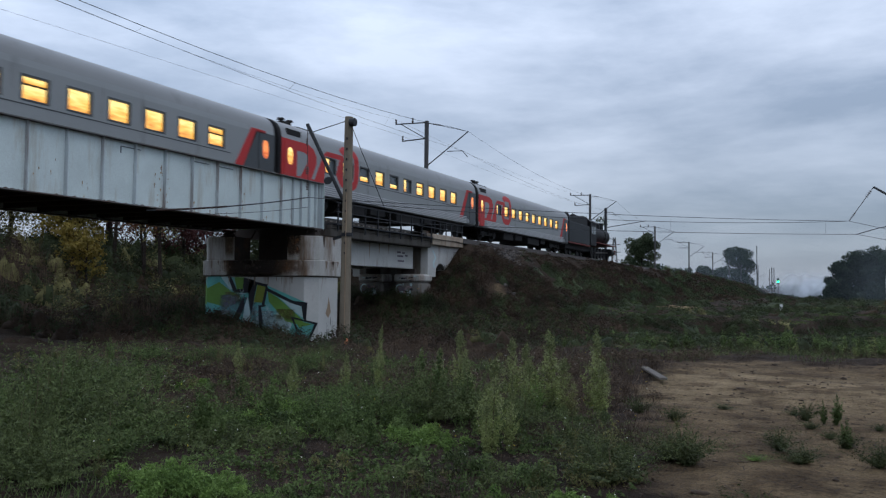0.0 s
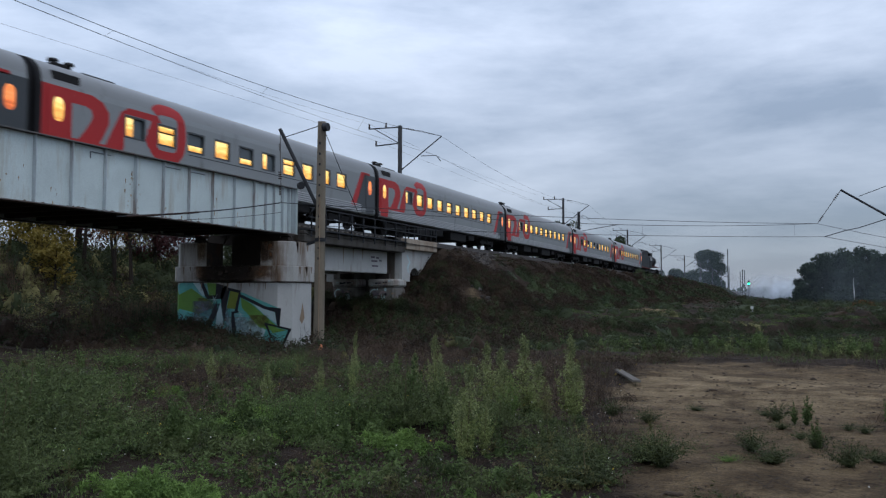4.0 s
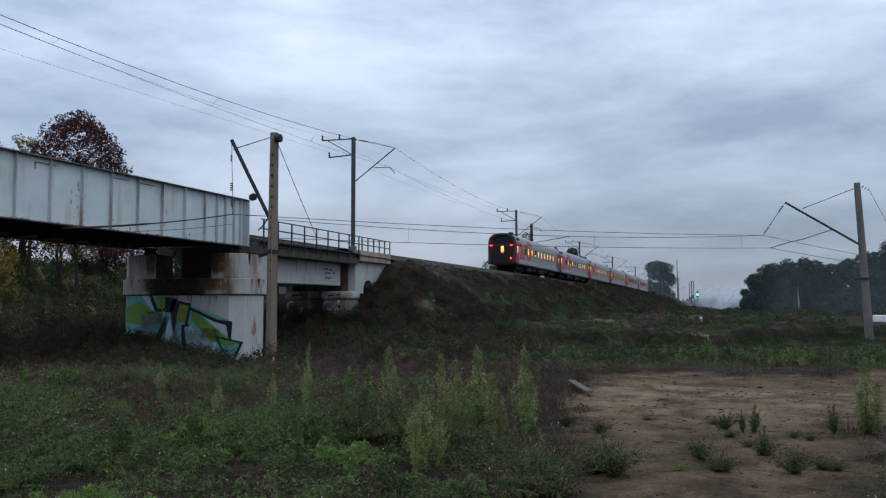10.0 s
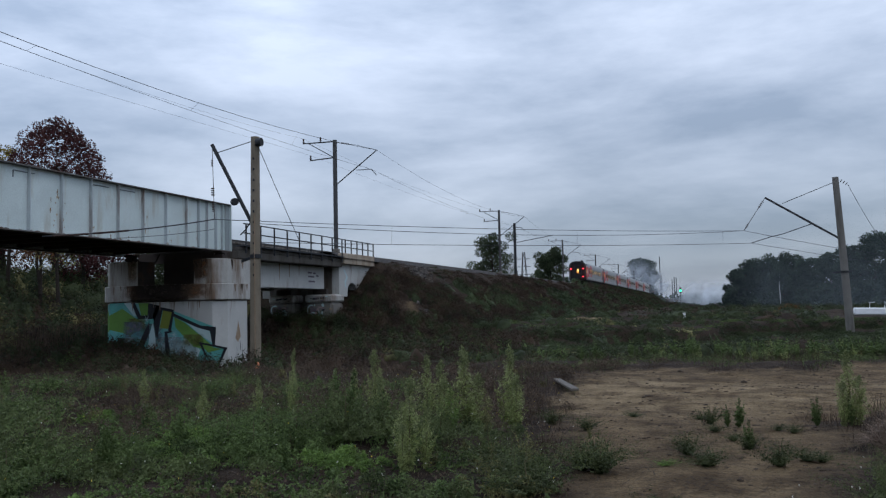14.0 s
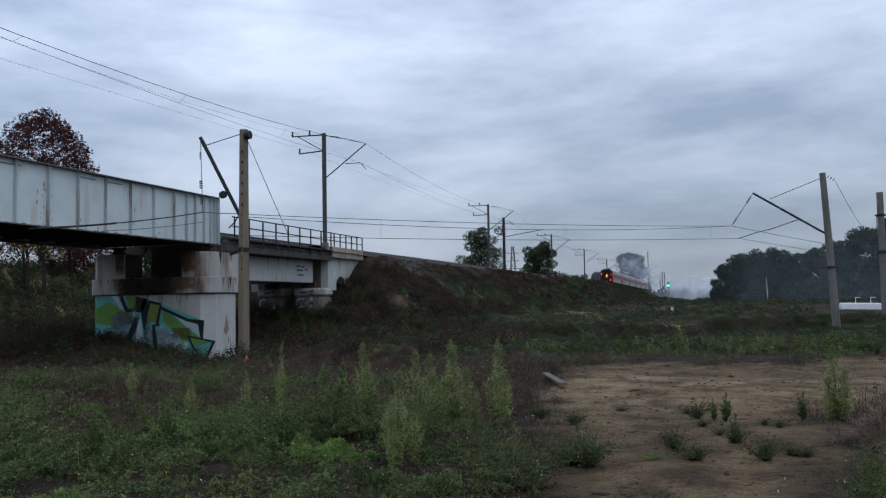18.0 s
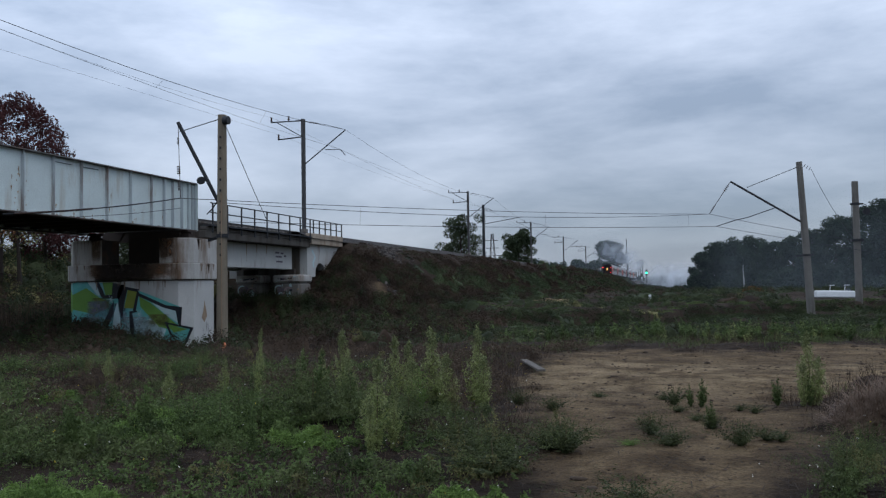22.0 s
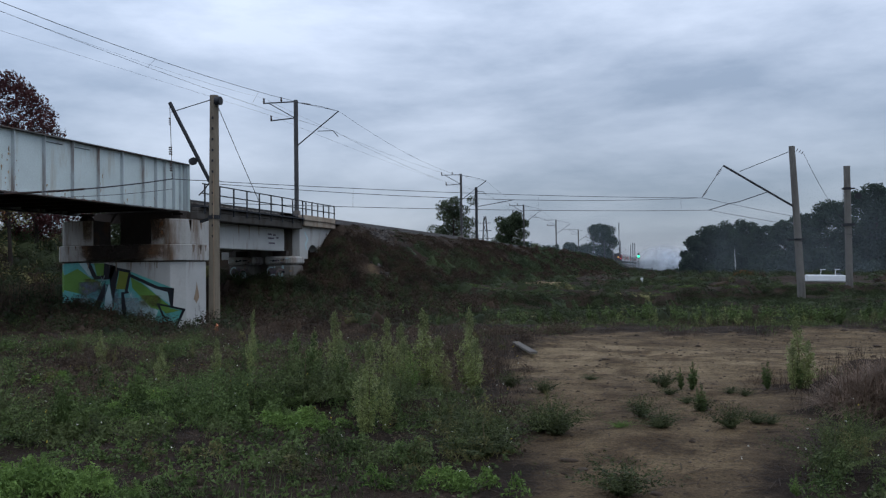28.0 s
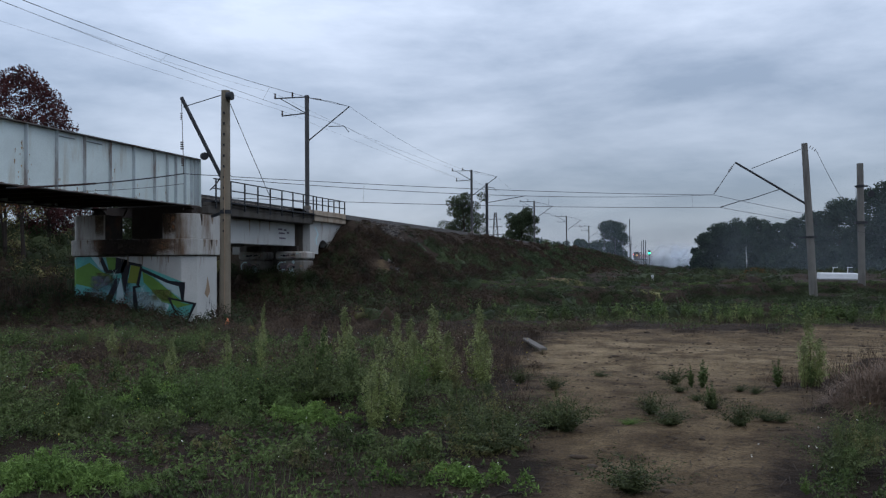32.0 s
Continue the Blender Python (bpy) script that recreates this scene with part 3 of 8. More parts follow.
def ground_material():
    m = bpy.data.materials.new("waste_ground")
    m.use_nodes = True
    n, l = m.node_tree.nodes, m.node_tree.links
    b = n["Principled BSDF"]
    b.inputs["Roughness"].default_value = 0.95
    b.inputs["Specular IOR Level"].default_value = 0.15
    co = n.new("ShaderNodeTexCoord")

    def tex(scale, detail=6, rough=0.6):
        t = n.new("ShaderNodeTexNoise")
        t.inputs["Scale"].default_value, t.inputs["Detail"].default_value, t.inputs["Roughness"].default_value = scale, detail, rough
        l.new(co.outputs["Object"], t.inputs["Vector"])
        return t.outputs["Fac"]

    def ramp(src, stops):
        r = n.new("ShaderNodeValToRGB")
        while len(r.color_ramp.elements) < len(stops):
            r.color_ramp.elements.new(0.5)
        for e, (p, c) in zip(r.color_ramp.elements, stops):
            e.position, e.color = p, (*c, 1)
        l.new(src, r.inputs["Fac"])
        return r.outputs["Color"]

    def mix(fac, a, b2, mode="MIX"):
        x = n.new("ShaderNodeMix")
        x.data_type, x.blend_type = "RGBA", mode
        if isinstance(fac, float):
            x.inputs[0].default_value = fac
        else:
            l.new(fac, x.inputs[0])
        l.new(a, x.inputs[6])
        l.new(b2, x.inputs[7])
        return x.outputs[2]

    soil = ramp(tex(0.6), [(0.3, (0.02, 0.014, 0.010)), (0.5, (0.043, 0.029, 0.02)), (0.7, (0.034, 0.026, 0.016))])
    sand = ramp(tex(0.9, 9, 0.72), [(0.30, (0.066, 0.045, 0.028)), (0.46, (0.135, 0.095, 0.054)), (0.66, (0.207, 0.148, 0.084))])
    patch = n.new("ShaderNodeVertexColor")
    patch.layer_name = "sand"
    sep = n.new("ShaderNodeSeparateColor")
    l.new(patch.outputs["Color"], sep.inputs[0])
    # the edge of the trodden place is ragged
    ad = n.new("ShaderNodeMath")
    ad.operation = "ADD"
    l.new(sep.outputs[0], ad.inputs[0])
    l.new(tex(2.2, 8, 0.68), ad.inputs[1])
    edge = n.new("ShaderNodeMapRange")
    edge.inputs[1].default_value, edge.inputs[2].default_value = 0.78, 1.32
    l.new(ad.outputs[0], edge.inputs[0])
    base = mix(edge.outputs[0], soil, sand)
    # drier, paler sand where it is trodden most
    dry = ramp(tex(0.8, 8, 0.7), [(0.36, (0.105, 0.073, 0.041)), (0.5, (0.215, 0.157, 0.091)), (0.66, (0.32, 0.24, 0.145))])
    ad2 = n.new("ShaderNodeMath")
    ad2.operation = "ADD"
    l.new(sep.outputs[1], ad2.inputs[0])
    l.new(tex(1.3, 7, 0.65), ad2.inputs[1])
    edge2 = n.new("ShaderNodeMapRange")
    edge2.inputs[1].default_value, edge2.inputs[2].default_value = 0.8, 1.35
    l.new(ad2.outputs[0], edge2.inputs[0])
    base = mix(edge2.outputs[0], base, dry)
    grain = ramp(tex(38, 4, 0.7), [(0.34, (0.4, 0.4, 0.4)), (0.5, (1, 1, 1)), (0.72, (1.4, 1.36, 1.3))])
    base = mix(0.85, base, grain, "MULTIPLY")
    clod = ramp(tex(4.5, 9, 0.78), [(0.33, (0.38, 0.34, 0.31)), (0.42, (0.92, 0.92, 0.92)), (0.6, (1.1, 1.1, 1.1))])
    base = mix(0.9, base, clod, "MULTIPLY")
    damp = ramp(tex(1.1, 7, 0.68), [(0.40, (0.44, 0.40, 0.36)), (0.5, (0.93, 0.92, 0.91)), (0.62, (1.12, 1.12, 1.12))])
    speck = ramp(tex(13, 6, 0.75), [(0.35, (0.45, 0.42, 0.4)), (0.44, (0.97, 0.97, 0.97)), (0.66, (1.12, 1.1, 1.08))])
    base = mix(0.8, base, speck, "MULTIPLY")
    base = mix(0.85, base, damp, "MULTIPLY")
    l.new(base, b.inputs["Base Color"])
    bp = n.new("ShaderNodeBump")
    bp.inputs["Strength"].default_value, bp.inputs["Distance"].default_value = 1.0, 0.075
    l.new(tex(9, 8, 0.7), bp.inputs["Height"])
    l.new(bp.outputs["Normal"], b.inputs["Normal"])
    return m


ground_me = raw_mesh("ground", np.stack([GX, GY, GZ], -1).reshape(-1, 3), gq, ground_material())
ground_me.polygons.foreach_set("use_smooth", [True] * len(ground_me.polygons))
# how bare and sandy the soil is, point by point
bare = inside(GX, GY, SAND).astype(float)
bare = np.maximum(bare, (((GX + 17.6) / 1.0) ** 2 + ((GY - 48.2) / 1.2) ** 2 < 1) * 0.9)
bare = np.maximum(bare, (((GX + 10.5) / 3.0) ** 2 + ((GY - 64) / 3.5) ** 2 < 1) * 0.95)
for _ in range(16):
    bare[1:-1, 1:-1] = (bare[1:-1, 1:-1] * 2 + bare[:-2, 1:-1] + bare[2:, 1:-1] + bare[1:-1, :-2] + bare[1:-1, 2:]) / 6
layer = ground_me.color_attributes.new("sand", "FLOAT_COLOR", "POINT")
pale = smooth((GX + 3.6) / 1.6) * smooth((GY - 10.8) / 3.5) * smooth((19.4 - GY) / 4.0) * (bare > 0.3)
pale = np.maximum(pale, 0.8 * (((GX + 10.5) / 3.0) ** 2 + ((GY - 64) / 3.5) ** 2 < 1))
pale = np.maximum(pale, 0.4 * (((GX + 17.6) / 1.0) ** 2 + ((GY - 48.2) / 1.2) ** 2 < 1))
layer.data.foreach_set("color", np.stack([bare, pale, bare, np.ones_like(bare)], -1).astype(np.float32).ravel())
ground = tagged(new("ground", ground_me), "dark weedy waste ground with a trodden sandy patch", "ground", kind="structure")


def ballast_bed():
    s = Solid()
    for y0, y1 in ((45.6, 520.0),):
        ys = [y0 + (y1 - y0) * (i / 90) ** 1.6 for i in range(91)]
        prof = [(-3.0, -0.62), (-2.0, -0.2), (2.0, -0.2), (3.0, -0.62)]
        o = len(s.v)
        for y in ys:
            for px, pz in prof:
                s.v.append((TRACK_X + px + 0.05 * noise.noise(Vector((y, px, 0))), y, rail_z(y) + pz + 0.04 * noise.noise(Vector((y * 2, px, 5)))))
        for i in range(90):
            for k in range(3):
                a = o + i * 4 + k
                s.f.append((a, a + 1, a + 5, a + 4))
    return s


track = thing("railway_track", (0, 0, 0), "single railway track on dark stone ballast", "railway track", kind="structure")
part("ballast", ballast_bed(), BALLAST, track)
for side in (-0.79, 0.79):
    s = Solid()
    ys = [2 + 518 * (i / 80) ** 1.5 for i in range(81)]
    for lo, hi, w in ((-0.18, -0.165, 0.14), (-0.165, -0.045, 0.03), (-0.045, 0.0, 0.075)):
        o = len(s.v)
        for y in ys:
            z = rail_z(y)
            s.v += [(TRACK_X + side - w / 2, y, z + lo), (TRACK_X + side + w / 2, y, z + lo), (TRACK_X + side + w / 2, y, z + hi), (TRACK_X + side - w / 2, y, z + hi)]
        for i in range(80):
            for k in range(4):
                a, b = o + i * 4 + k, o + i * 4 + (k + 1) % 4
                s.f.append((a, b, b + 4, a + 4))
    part("rail", s, RAIL_STEEL, track)
s = Solid()
for i in range(260):
    y = 3.0 + i * 0.56
    s.box(TRACK_X - 1.35, y, rail_z(y) - 0.36, TRACK_X + 1.35, y + 0.25, rail_z(y) - 0.18)
tagged(part("sleepers", s, CONCRETE_RAW, track), kind="stuff")


# ---- bridge ----
FACE_X = -21.13          # web of the girder that faces the open ground
GT, GB = 6.42, 4.30      # top and bottom of the girders
G_END = 33.2
G_START = 2.0
STIFF = [G_END - 0.05, 32.96, 32.66, 32.15, 31.47, 30.85, 29.97] + [28.6 - 1.42 * i for i in range(19)]

RUST_OCHRE = material("ochre_rust", (0.33, 0.23, 0.13), 0.9, 0, 0.35, 6, 40, 0.3, obj_rand=0.35)
STRIP_GREY = material("grey_strip", (0.16, 0.18, 0.19), 0.7, 0, 0.25, 3, 30, 0.15)
GIRDER_STIFF = material("girder_stiffener_paint", (0.45, 0.50, 0.52), 0.6, 0, 0.15, 1.5, 30, 0.15, dirt=(0.15, 0.075, 0.04), dirt_amount=0.35, streak=True)


def girder(web_x, out, label):
    g = thing("plate_girder", (0, 0, 0), label, "bridge girder", "girders of the bridge")
    part("web", Solid().box(web_x - 0.008, G_START, GB + 0.02, web_x + 0.008, G_END, GT - 0.03), GIRDER_PAINT, g)
    part("top_flange", Solid().box(web_x - 0.2, G_START, GT - 0.03, web_x + 0.2, G_END + 0.02, GT + 0.012), FLANGE, g, "dark weathered top flange", bevel=0.006)
    part("bottom_flange", Solid().box(web_x - 0.19, G_START, GB - 0.02, web_x + 0.17, G_END + 0.02, GB + 0.02), FLANGE, g, "rusty bottom flange", bevel=0.006)
    for y in STIFF:
        s = Solid().box(web_x + out * 0.008, y - 0.012, GB + 0.02, web_x + out * 0.14, y + 0.012, GT - 0.03)
        s.box(web_x - out * 0.14, y - 0.012, GB + 0.02, web_x - out * 0.008, y + 0.012, GT - 0.03)
        part("stiffener", s, GIRDER_STIFF, g)
    part("end_plate", Solid().box(web_x - 0.2, G_END + 0.02, GB - 0.02, web_x + 0.2, G_END + 0.035, GT + 0.012), GIRDER_PAINT, g)
    return g


near_girder = girder(FACE_X, 1, "pale grey painted plate girder with rust streaks")
far_girder = girder(2 * TRACK_X - FACE_X, -1, "pale grey painted plate girder behind the track")
# cover plates that stand out from the web below the top edge
for y in (25.85, 24.4, 20.9):
    s = Solid().beam((FACE_X + 0.02, y, GT - 0.2), (FACE_X + 0.02, y + 0.9, GT - 0.2), 0.03, 0.03)
    s.beam((FACE_X + 0.02, y, GT - 0.2), (FACE_X + 0.02, y, GT - 0.42), 0.03, 0.03)
    part("bracket_strip", s, STRIP_GREY, near_girder)
# rust streaks where water runs off
rr = random.Random(31)
for y, z, n, sp in ((22.75, 5.55, 26, 0.22), (22.9, 4.6, 18, 0.14), (27.4, 5.0, 8, 0.1), (30.95, 4.8, 16, 0.08), (24.5, 4.5, 12, 0.12), (19.6, 4.5, 10, 0.2), (18.0, 5.2, 10, 0.3), (28.9, 4.45, 10, 0.2), (25.9, 4.4, 10, 0.3), (32.4, 4.45, 8, 0.2)):
    for _ in range(n // 2):
        a, b = y + rr.gauss(0, sp), min(GT - 0.1, max(GB + 0.08, z + rr.gauss(0, 0.28)))
        w, h = rr.uniform(0.008, 0.032), rr.uniform(0.03, 0.14)
        pts = [(a - w, b), (a, b - h), (a + w, b + 0.01), (a + w * 0.4, b + h * 0.4), (a - w * 0.6, b + h * 0.35)]
        part("rust_spot", Solid().prism(pts, "x", FACE_X + 0.009, FACE_X + 0.0125), RUST_OCHRE, near_girder)

# flaked paint along the lower edge
for i in range(70):
    a, w, h = rr.uniform(14.0, 33.2), rr.uniform(0.03, 0.22), rr.uniform(0.012, 0.06)
    pts = [(a - w, GB + 0.021), (a + w, GB + 0.021), (a + w * 0.6, GB + 0.02 + h * 0.6), (a + w * 0.1, GB + 0.02 + h), (a - w * 0.5, GB + 0.02 + h * 0.5)]
    part("flaked_edge", Solid().prism(pts, "x", FACE_X + 0.009, FACE_X + 0.012), STAIN_BROWN, near_girder)
floor = thing("bridge_deck", (0, 0, 0), "dark rusty steel floor of the bridge between its girders", "bridge deck")
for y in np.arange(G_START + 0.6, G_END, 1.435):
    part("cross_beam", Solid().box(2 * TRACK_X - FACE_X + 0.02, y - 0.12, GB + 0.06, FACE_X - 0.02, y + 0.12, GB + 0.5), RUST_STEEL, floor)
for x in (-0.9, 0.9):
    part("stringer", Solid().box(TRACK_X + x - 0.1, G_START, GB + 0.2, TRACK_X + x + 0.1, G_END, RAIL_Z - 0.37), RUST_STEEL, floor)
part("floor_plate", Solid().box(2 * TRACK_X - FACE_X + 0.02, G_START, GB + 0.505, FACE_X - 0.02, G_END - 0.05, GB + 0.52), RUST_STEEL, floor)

# pier with two bearing blocks
P_Y0, P_Y1 = 31.82, 34.38
PX0, PX1 = -26.94, -20.55


def pier_outline(grow, c=0.48):
    x0, x1, y0, y1 = PX0 - grow, PX1 + grow, P_Y0 - grow, P_Y1 + grow
    return [(x0 + c, y0), (x1 - c, y0), (x1, y0 + c), (x1, y1 - c), (x1 - c, y1), (x0 + c, y1), (x0, y1 - c), (x0, y0 + c)]


pier = thing("bridge_pier", (0, 0, 0), "whitewashed concrete bridge pier with colourful graffiti and brown stains", "bridge pier", "piers of the bridge")
part("shaft", Solid().prism(pier_outline(0.0), "z", -2.4, 2.06), CONCRETE, pier, bevel=0.02)
part("drip_joint", Solid().prism(pier_outline(0.03), "z", 2.061, 2.10), STAIN_SHADE, pier)
part("cap", Solid().prism(pier_outline(0.10), "z", 2.10, 2.82), CONCRETE_WORN, pier, "stained concrete cap", bevel=0.03)


def block(x0, x1, y1, outer):
    """outer: the end with the cut corner, 1 towards the open ground, -1 away from it."""
    y0, c = P_Y0, 0.48
    left = [(x0, y0 + c), (x0 + c, y0)] if outer < 0 else [(x0, y0)]
    right = [(x1 - c, y0), (x1, y0 + c)] if outer > 0 else [(x1, y0)]
    return left + right + [(x1, y1), (x0, y1)]


part("bearing_block", Solid().prism(block(-21.98, PX1, P_Y1, 1), "z", 2.82, 3.92), CONCRETE_WORN, pier, "brown-stained concrete block", bevel=0.03)
part("bearing_block", Solid().prism(block(PX0, -24.92, 33.0, -1), "z", 2.82, 3.92), CONCRETE_WORN, pier, "brown-stained concrete block", bevel=0.03)
for x in (FACE_X, -25.9):
    s = Solid().box(x - 0.3, 32.35, 3.92, x + 0.3, 32.95, 4.0).box(x - 0.22, 32.45, 4.0, x + 0.22, 32.85, 4.12)
    s.tube([(x - 0.25, 32.65, 4.16), (x + 0.25, 32.65, 4.16)], 0.07, 10).box(x - 0.24, 32.4, 4.2, x + 0.24, 32.9, GB - 0.02)
    part("bearing", s, RUST_STEEL, pier, "rusty steel bearing")
part("tie_bar", Solid().beam((-24.95, 33.1, 3.93), (-24.72, 33.1, 4.3), 0.05, 0.07), RUST_STEEL, pier, "slanting rusty tie bar")
# dark plates across the opening behind and above the blocks
part("back_plate", Solid().box(-26.9, 34.362, 3.95, -22.0, 34.385, 4.44), RUST_STEEL, pier, "dark plate under the deck edge")
part("cross_wall", Solid().box(-24.68, 33.4, 2.83, -21.985, 34.355, 4.26), RUST_STEEL, pier, "dark plate closing the gap behind the blocks")


def mural(pts, mat, lift, name="graffiti_patch", label=""):
    """A flat patch of paint on the broad side of the pier; x and z in metres."""
    part(name, Solid().prism(pts, "y", P_Y0 - lift, P_Y0 - lift + 0.003), mat, pier, label)


XL = PX0 + 0.48
mural([(XL, 2.04), (-25.76, 2.09), (-24.10, 1.95), (-23.04, 1.66), (-20.91, 0.91), (-21.03, 0.13), (-20.30, 0.00), (-20.83, -1.05), (XL, -1.5)], PAINT_TURQ, 0.004)
mural([(XL, 1.5), (-25.75, 1.80), (-25.03, 1.36), (-24.57, 1.15), (-24.72, 0.90), (-25.30, 0.60), (-25.75, 0.71), (XL, 0.85)], PAINT_GREEN, 0.008)
mural([(-25.57, 1.16), (-24.78, 1.13), (-25.02, 0.80), (-25.45, 0.76)], PAINT_OLIVE, 0.012)
mural([(-25.69, 2.08), (-25.24, 2.08), (-24.85, 1.48), (-25.12, 1.46)], PAINT_PALE, 0.012)
mural([(-25.27, 2.08), (-25.06, 2.05), (-24.72, 1.43), (-24.94, 1.38)], PAINT_BLACK, 0.016)
mural([(-24.88, 2.04), (-24.31, 2.03), (-24.37, 1.48), (-24.72, 1.46)], PAINT_GREEN, 0.012)
mural([(-24.34, 2.03), (-23.71, 1.89), (-23.98, 1.32), (-24.40, 1.30)], PAINT_BLACK, 0.016)
mural([(-24.94, 1.46), (-24.25, 1.50), (-24.31, 1.35), (-24.87, 1.31)], PAINT_BLACK, 0.012)
mural([(-24.28, 1.25), (-24.60, 0.65), (-24.96, 0.07), (-24.63, -0.01), (-24.31, 0.65)], PAINT_BLACK, 0.012)
mural([(-24.28, 0.64), (-24.10, 1.15), (-23.98, 0.57), (-23.89, 0.02), (-24.36, -0.01)], PAINT_PALE, 0.012)
mural([(-23.95, 1.95), (-23.56, 1.79), (-23.77, 0.94), (-23.86, 0.37), (-24.01, 0.94), (-24.10, 1.50)], PAINT_BLACK, 0.016)
mural([(-23.56, 1.69), (-23.09, 1.61), (-23.27, 0.86), (-23.74, 0.89)], PAINT_OLIVE, 0.018)
mural([(-23.71, 1.84), (-22.98, 1.70), (-23.04, 1.58), (-23.59, 1.69)], PAINT_BLACK, 0.020)
mural([(-23.09, 1.61), (-22.98, 1.60), (-23.15, 0.73), (-23.30, 0.79)], PAINT_BLACK, 0.020)
mural([(-23.04, 1.56), (-21.62, 0.99), (-20.83, 0.91), (-20.89, 0.12), (-21.03, 0.17), (-21.14, 0.74), (-21.76, 0.89), (-23.04, 1.41)], PAINT_BLACK, 0.016)
mural([(-22.98, 1.38), (-22.43, 1.12), (-21.17, 0.22), (-21.00, 0.08), (-21.34, -0.07), (-21.97, 0.06), (-22.92, 0.93)], PAINT_GREEN, 0.012)
mural([(-22.60, 1.32), (-21.17, 0.76), (-21.03, 0.22), (-21.62, 0.57)], PAINT_PALE, 0.014)
mural([(-21.71, 0.28), (-20.27, 0.02), (-20.30, -0.07), (-21.59, 0.18)], PAINT_BLACK, 0.024)
mural([(-21.71, 0.28), (-21.57, 0.25), (-21.31, -0.31), (-21.40, -0.31)], PAINT_BLACK, 0.028)
mural([(-20.41, 0.02), (-20.27, -0.00), (-20.72, -0.85), (-20.83, -0.85)], PAINT_BLACK, 0.028)
mural([(-21.51, 0.13), (-20.55, -0.05), (-21.25, -0.19)], PAINT_GREEN, 0.020)
mural([(-23.48, 0.74), (-23.07, 0.78), (-23.07, 0.71), (-23.33, 0.66), (-23.21, -0.06), (-23.30, -0.46), (-23.45, -0.06)], PAINT_BLACK, 0.020)
mural([(-22.48, 0.43), (-21.62, -0.07), (-21.91, -0.68), (-22.60, -0.56)], PAINT_PALE, 0.010)
mural([(-24.19, 0.32), (-24.07, 0.34), (-24.13, -0.16), (-24.22, -0.16)], PAINT_BLACK, 0.010)
for a in range(12):
    c = Vector((-24.42, 1.28)) if a < 6 else Vector((-22.98, 0.62))
    d = Vector((math.cos(a * 1.05), math.sin(a * 1.05)))
    q = Vector((-d.y, d.x)) * 0.012
    mural([tuple(c + q), tuple(c + d * 0.3), tuple(c - q)], PAINT_PALE, 0.030)
rr = random.Random(71)
for i in range(34):
    x, z = rr.uniform(-26.3, -21.6), rr.uniform(-1.0, 0.55)
    if z > 0.4 - (x + 26.3) * 0.16:
        z -= 0.8
    w, h = rr.uniform(0.06, 0.28), rr.uniform(0.04, 0.22)
    pts = [(x + w * math.cos(a) * rr.uniform(0.6, 1.1), z + h * math.sin(a) * rr.uniform(0.6, 1.1)) for a in [k * 0.698 for k in range(9)]]
    mural(pts, (PAINT_PALE, PAINT_BLUE, PAINT_TURQ)[i % 3], 0.0042 + 0.0001 * i)
for x, z, s in ((-25.3, 1.0, 0.2), (-25.1, 0.85, 0.16), (-25.5, 0.8, 0.14)):
    for k in range(5):
        a, w = rr.uniform(0, 3), rr.uniform(0.02, 0.05)
        mural([(x + k * 0.06, z - s * 0.5), (x + k * 0.06 + w, z - s * 0.3), (x + k * 0.06 + w, z + s * 0.5), (x + k * 0.06, z + s * 0.3)], PAINT_FADED, 0.013 + 0.0004 * k)
# colours sprayed thinly over one another
for x0, x1, z0, z1, mat, lift in ((-25.75, -24.55, 0.35, 1.2, SMUDGE, 0.0145), (-25.5, -24.4, 0.75, 1.35, SMUDGE_OLIVE, 0.0125), (-24.75, -23.5, 0.1, 1.1, SMUDGE, 0.0102), (-23.9, -22.5, -0.5, 0.5, SMUDGE_PALE, 0.0098), (-23.2, -21.6, -0.7, 0.35, SMUDGE_PALE, 0.0106),
                              (-26.2, -24.8, -0.6, 0.5, SMUDGE_PALE, 0.0095), (-22.6, -21.4, 0.0, 0.6, SMUDGE_OLIVE, 0.0148)):
    part("overspray", Solid().box(x0, P_Y0 - lift, z0, x1, P_Y0 - lift + 0.001, z1), mat, pier, "thin cloudy overspray")
# the paint goes on round the corner
for z0, z1, mat, k in ((-1.6, 1.98, PAINT_TURQ, 0.004), (0.75, 1.8, PAINT_GREEN, 0.008)):
    o = k / math.sqrt(2)
    a, b = (PX0 - o, P_Y0 + 0.48 - o), (PX0 + 0.48 - o, P_Y0 - o)
    part("graffiti_patch", Solid().add([(*a, z0), (*b, z0), (*b, z1 if k < 0.005 else z1 - 0.3), (*a, z1)], [(0, 1, 2, 3)]), mat, pier)
# rust and damp that has run down from the bearings
def stain(pts, mat, lift, base_y):
    part("stain", Solid().prism(pts, "y", base_y - lift, base_y - lift + 0.003), mat, pier, "brown run-off stain")


def ragged(x0, x1, z0, z1, seed, jag=0.12, n=16):
    rr = random.Random(seed)
    top = [(x0 + (x1 - x0) * i / n, z1) for i in range(n + 1)]
    low = []
    for i in range(n + 1):
        u = min(i, n - i) / n
        low.append((x1 - (x1 - x0) * i / n, min(z1 - 0.01, z0 + (z1 - z0) * 0.95 * max(0.0, 1 - u / 0.2) ** 1.3 + rr.uniform(-jag, jag))))
    return top + low


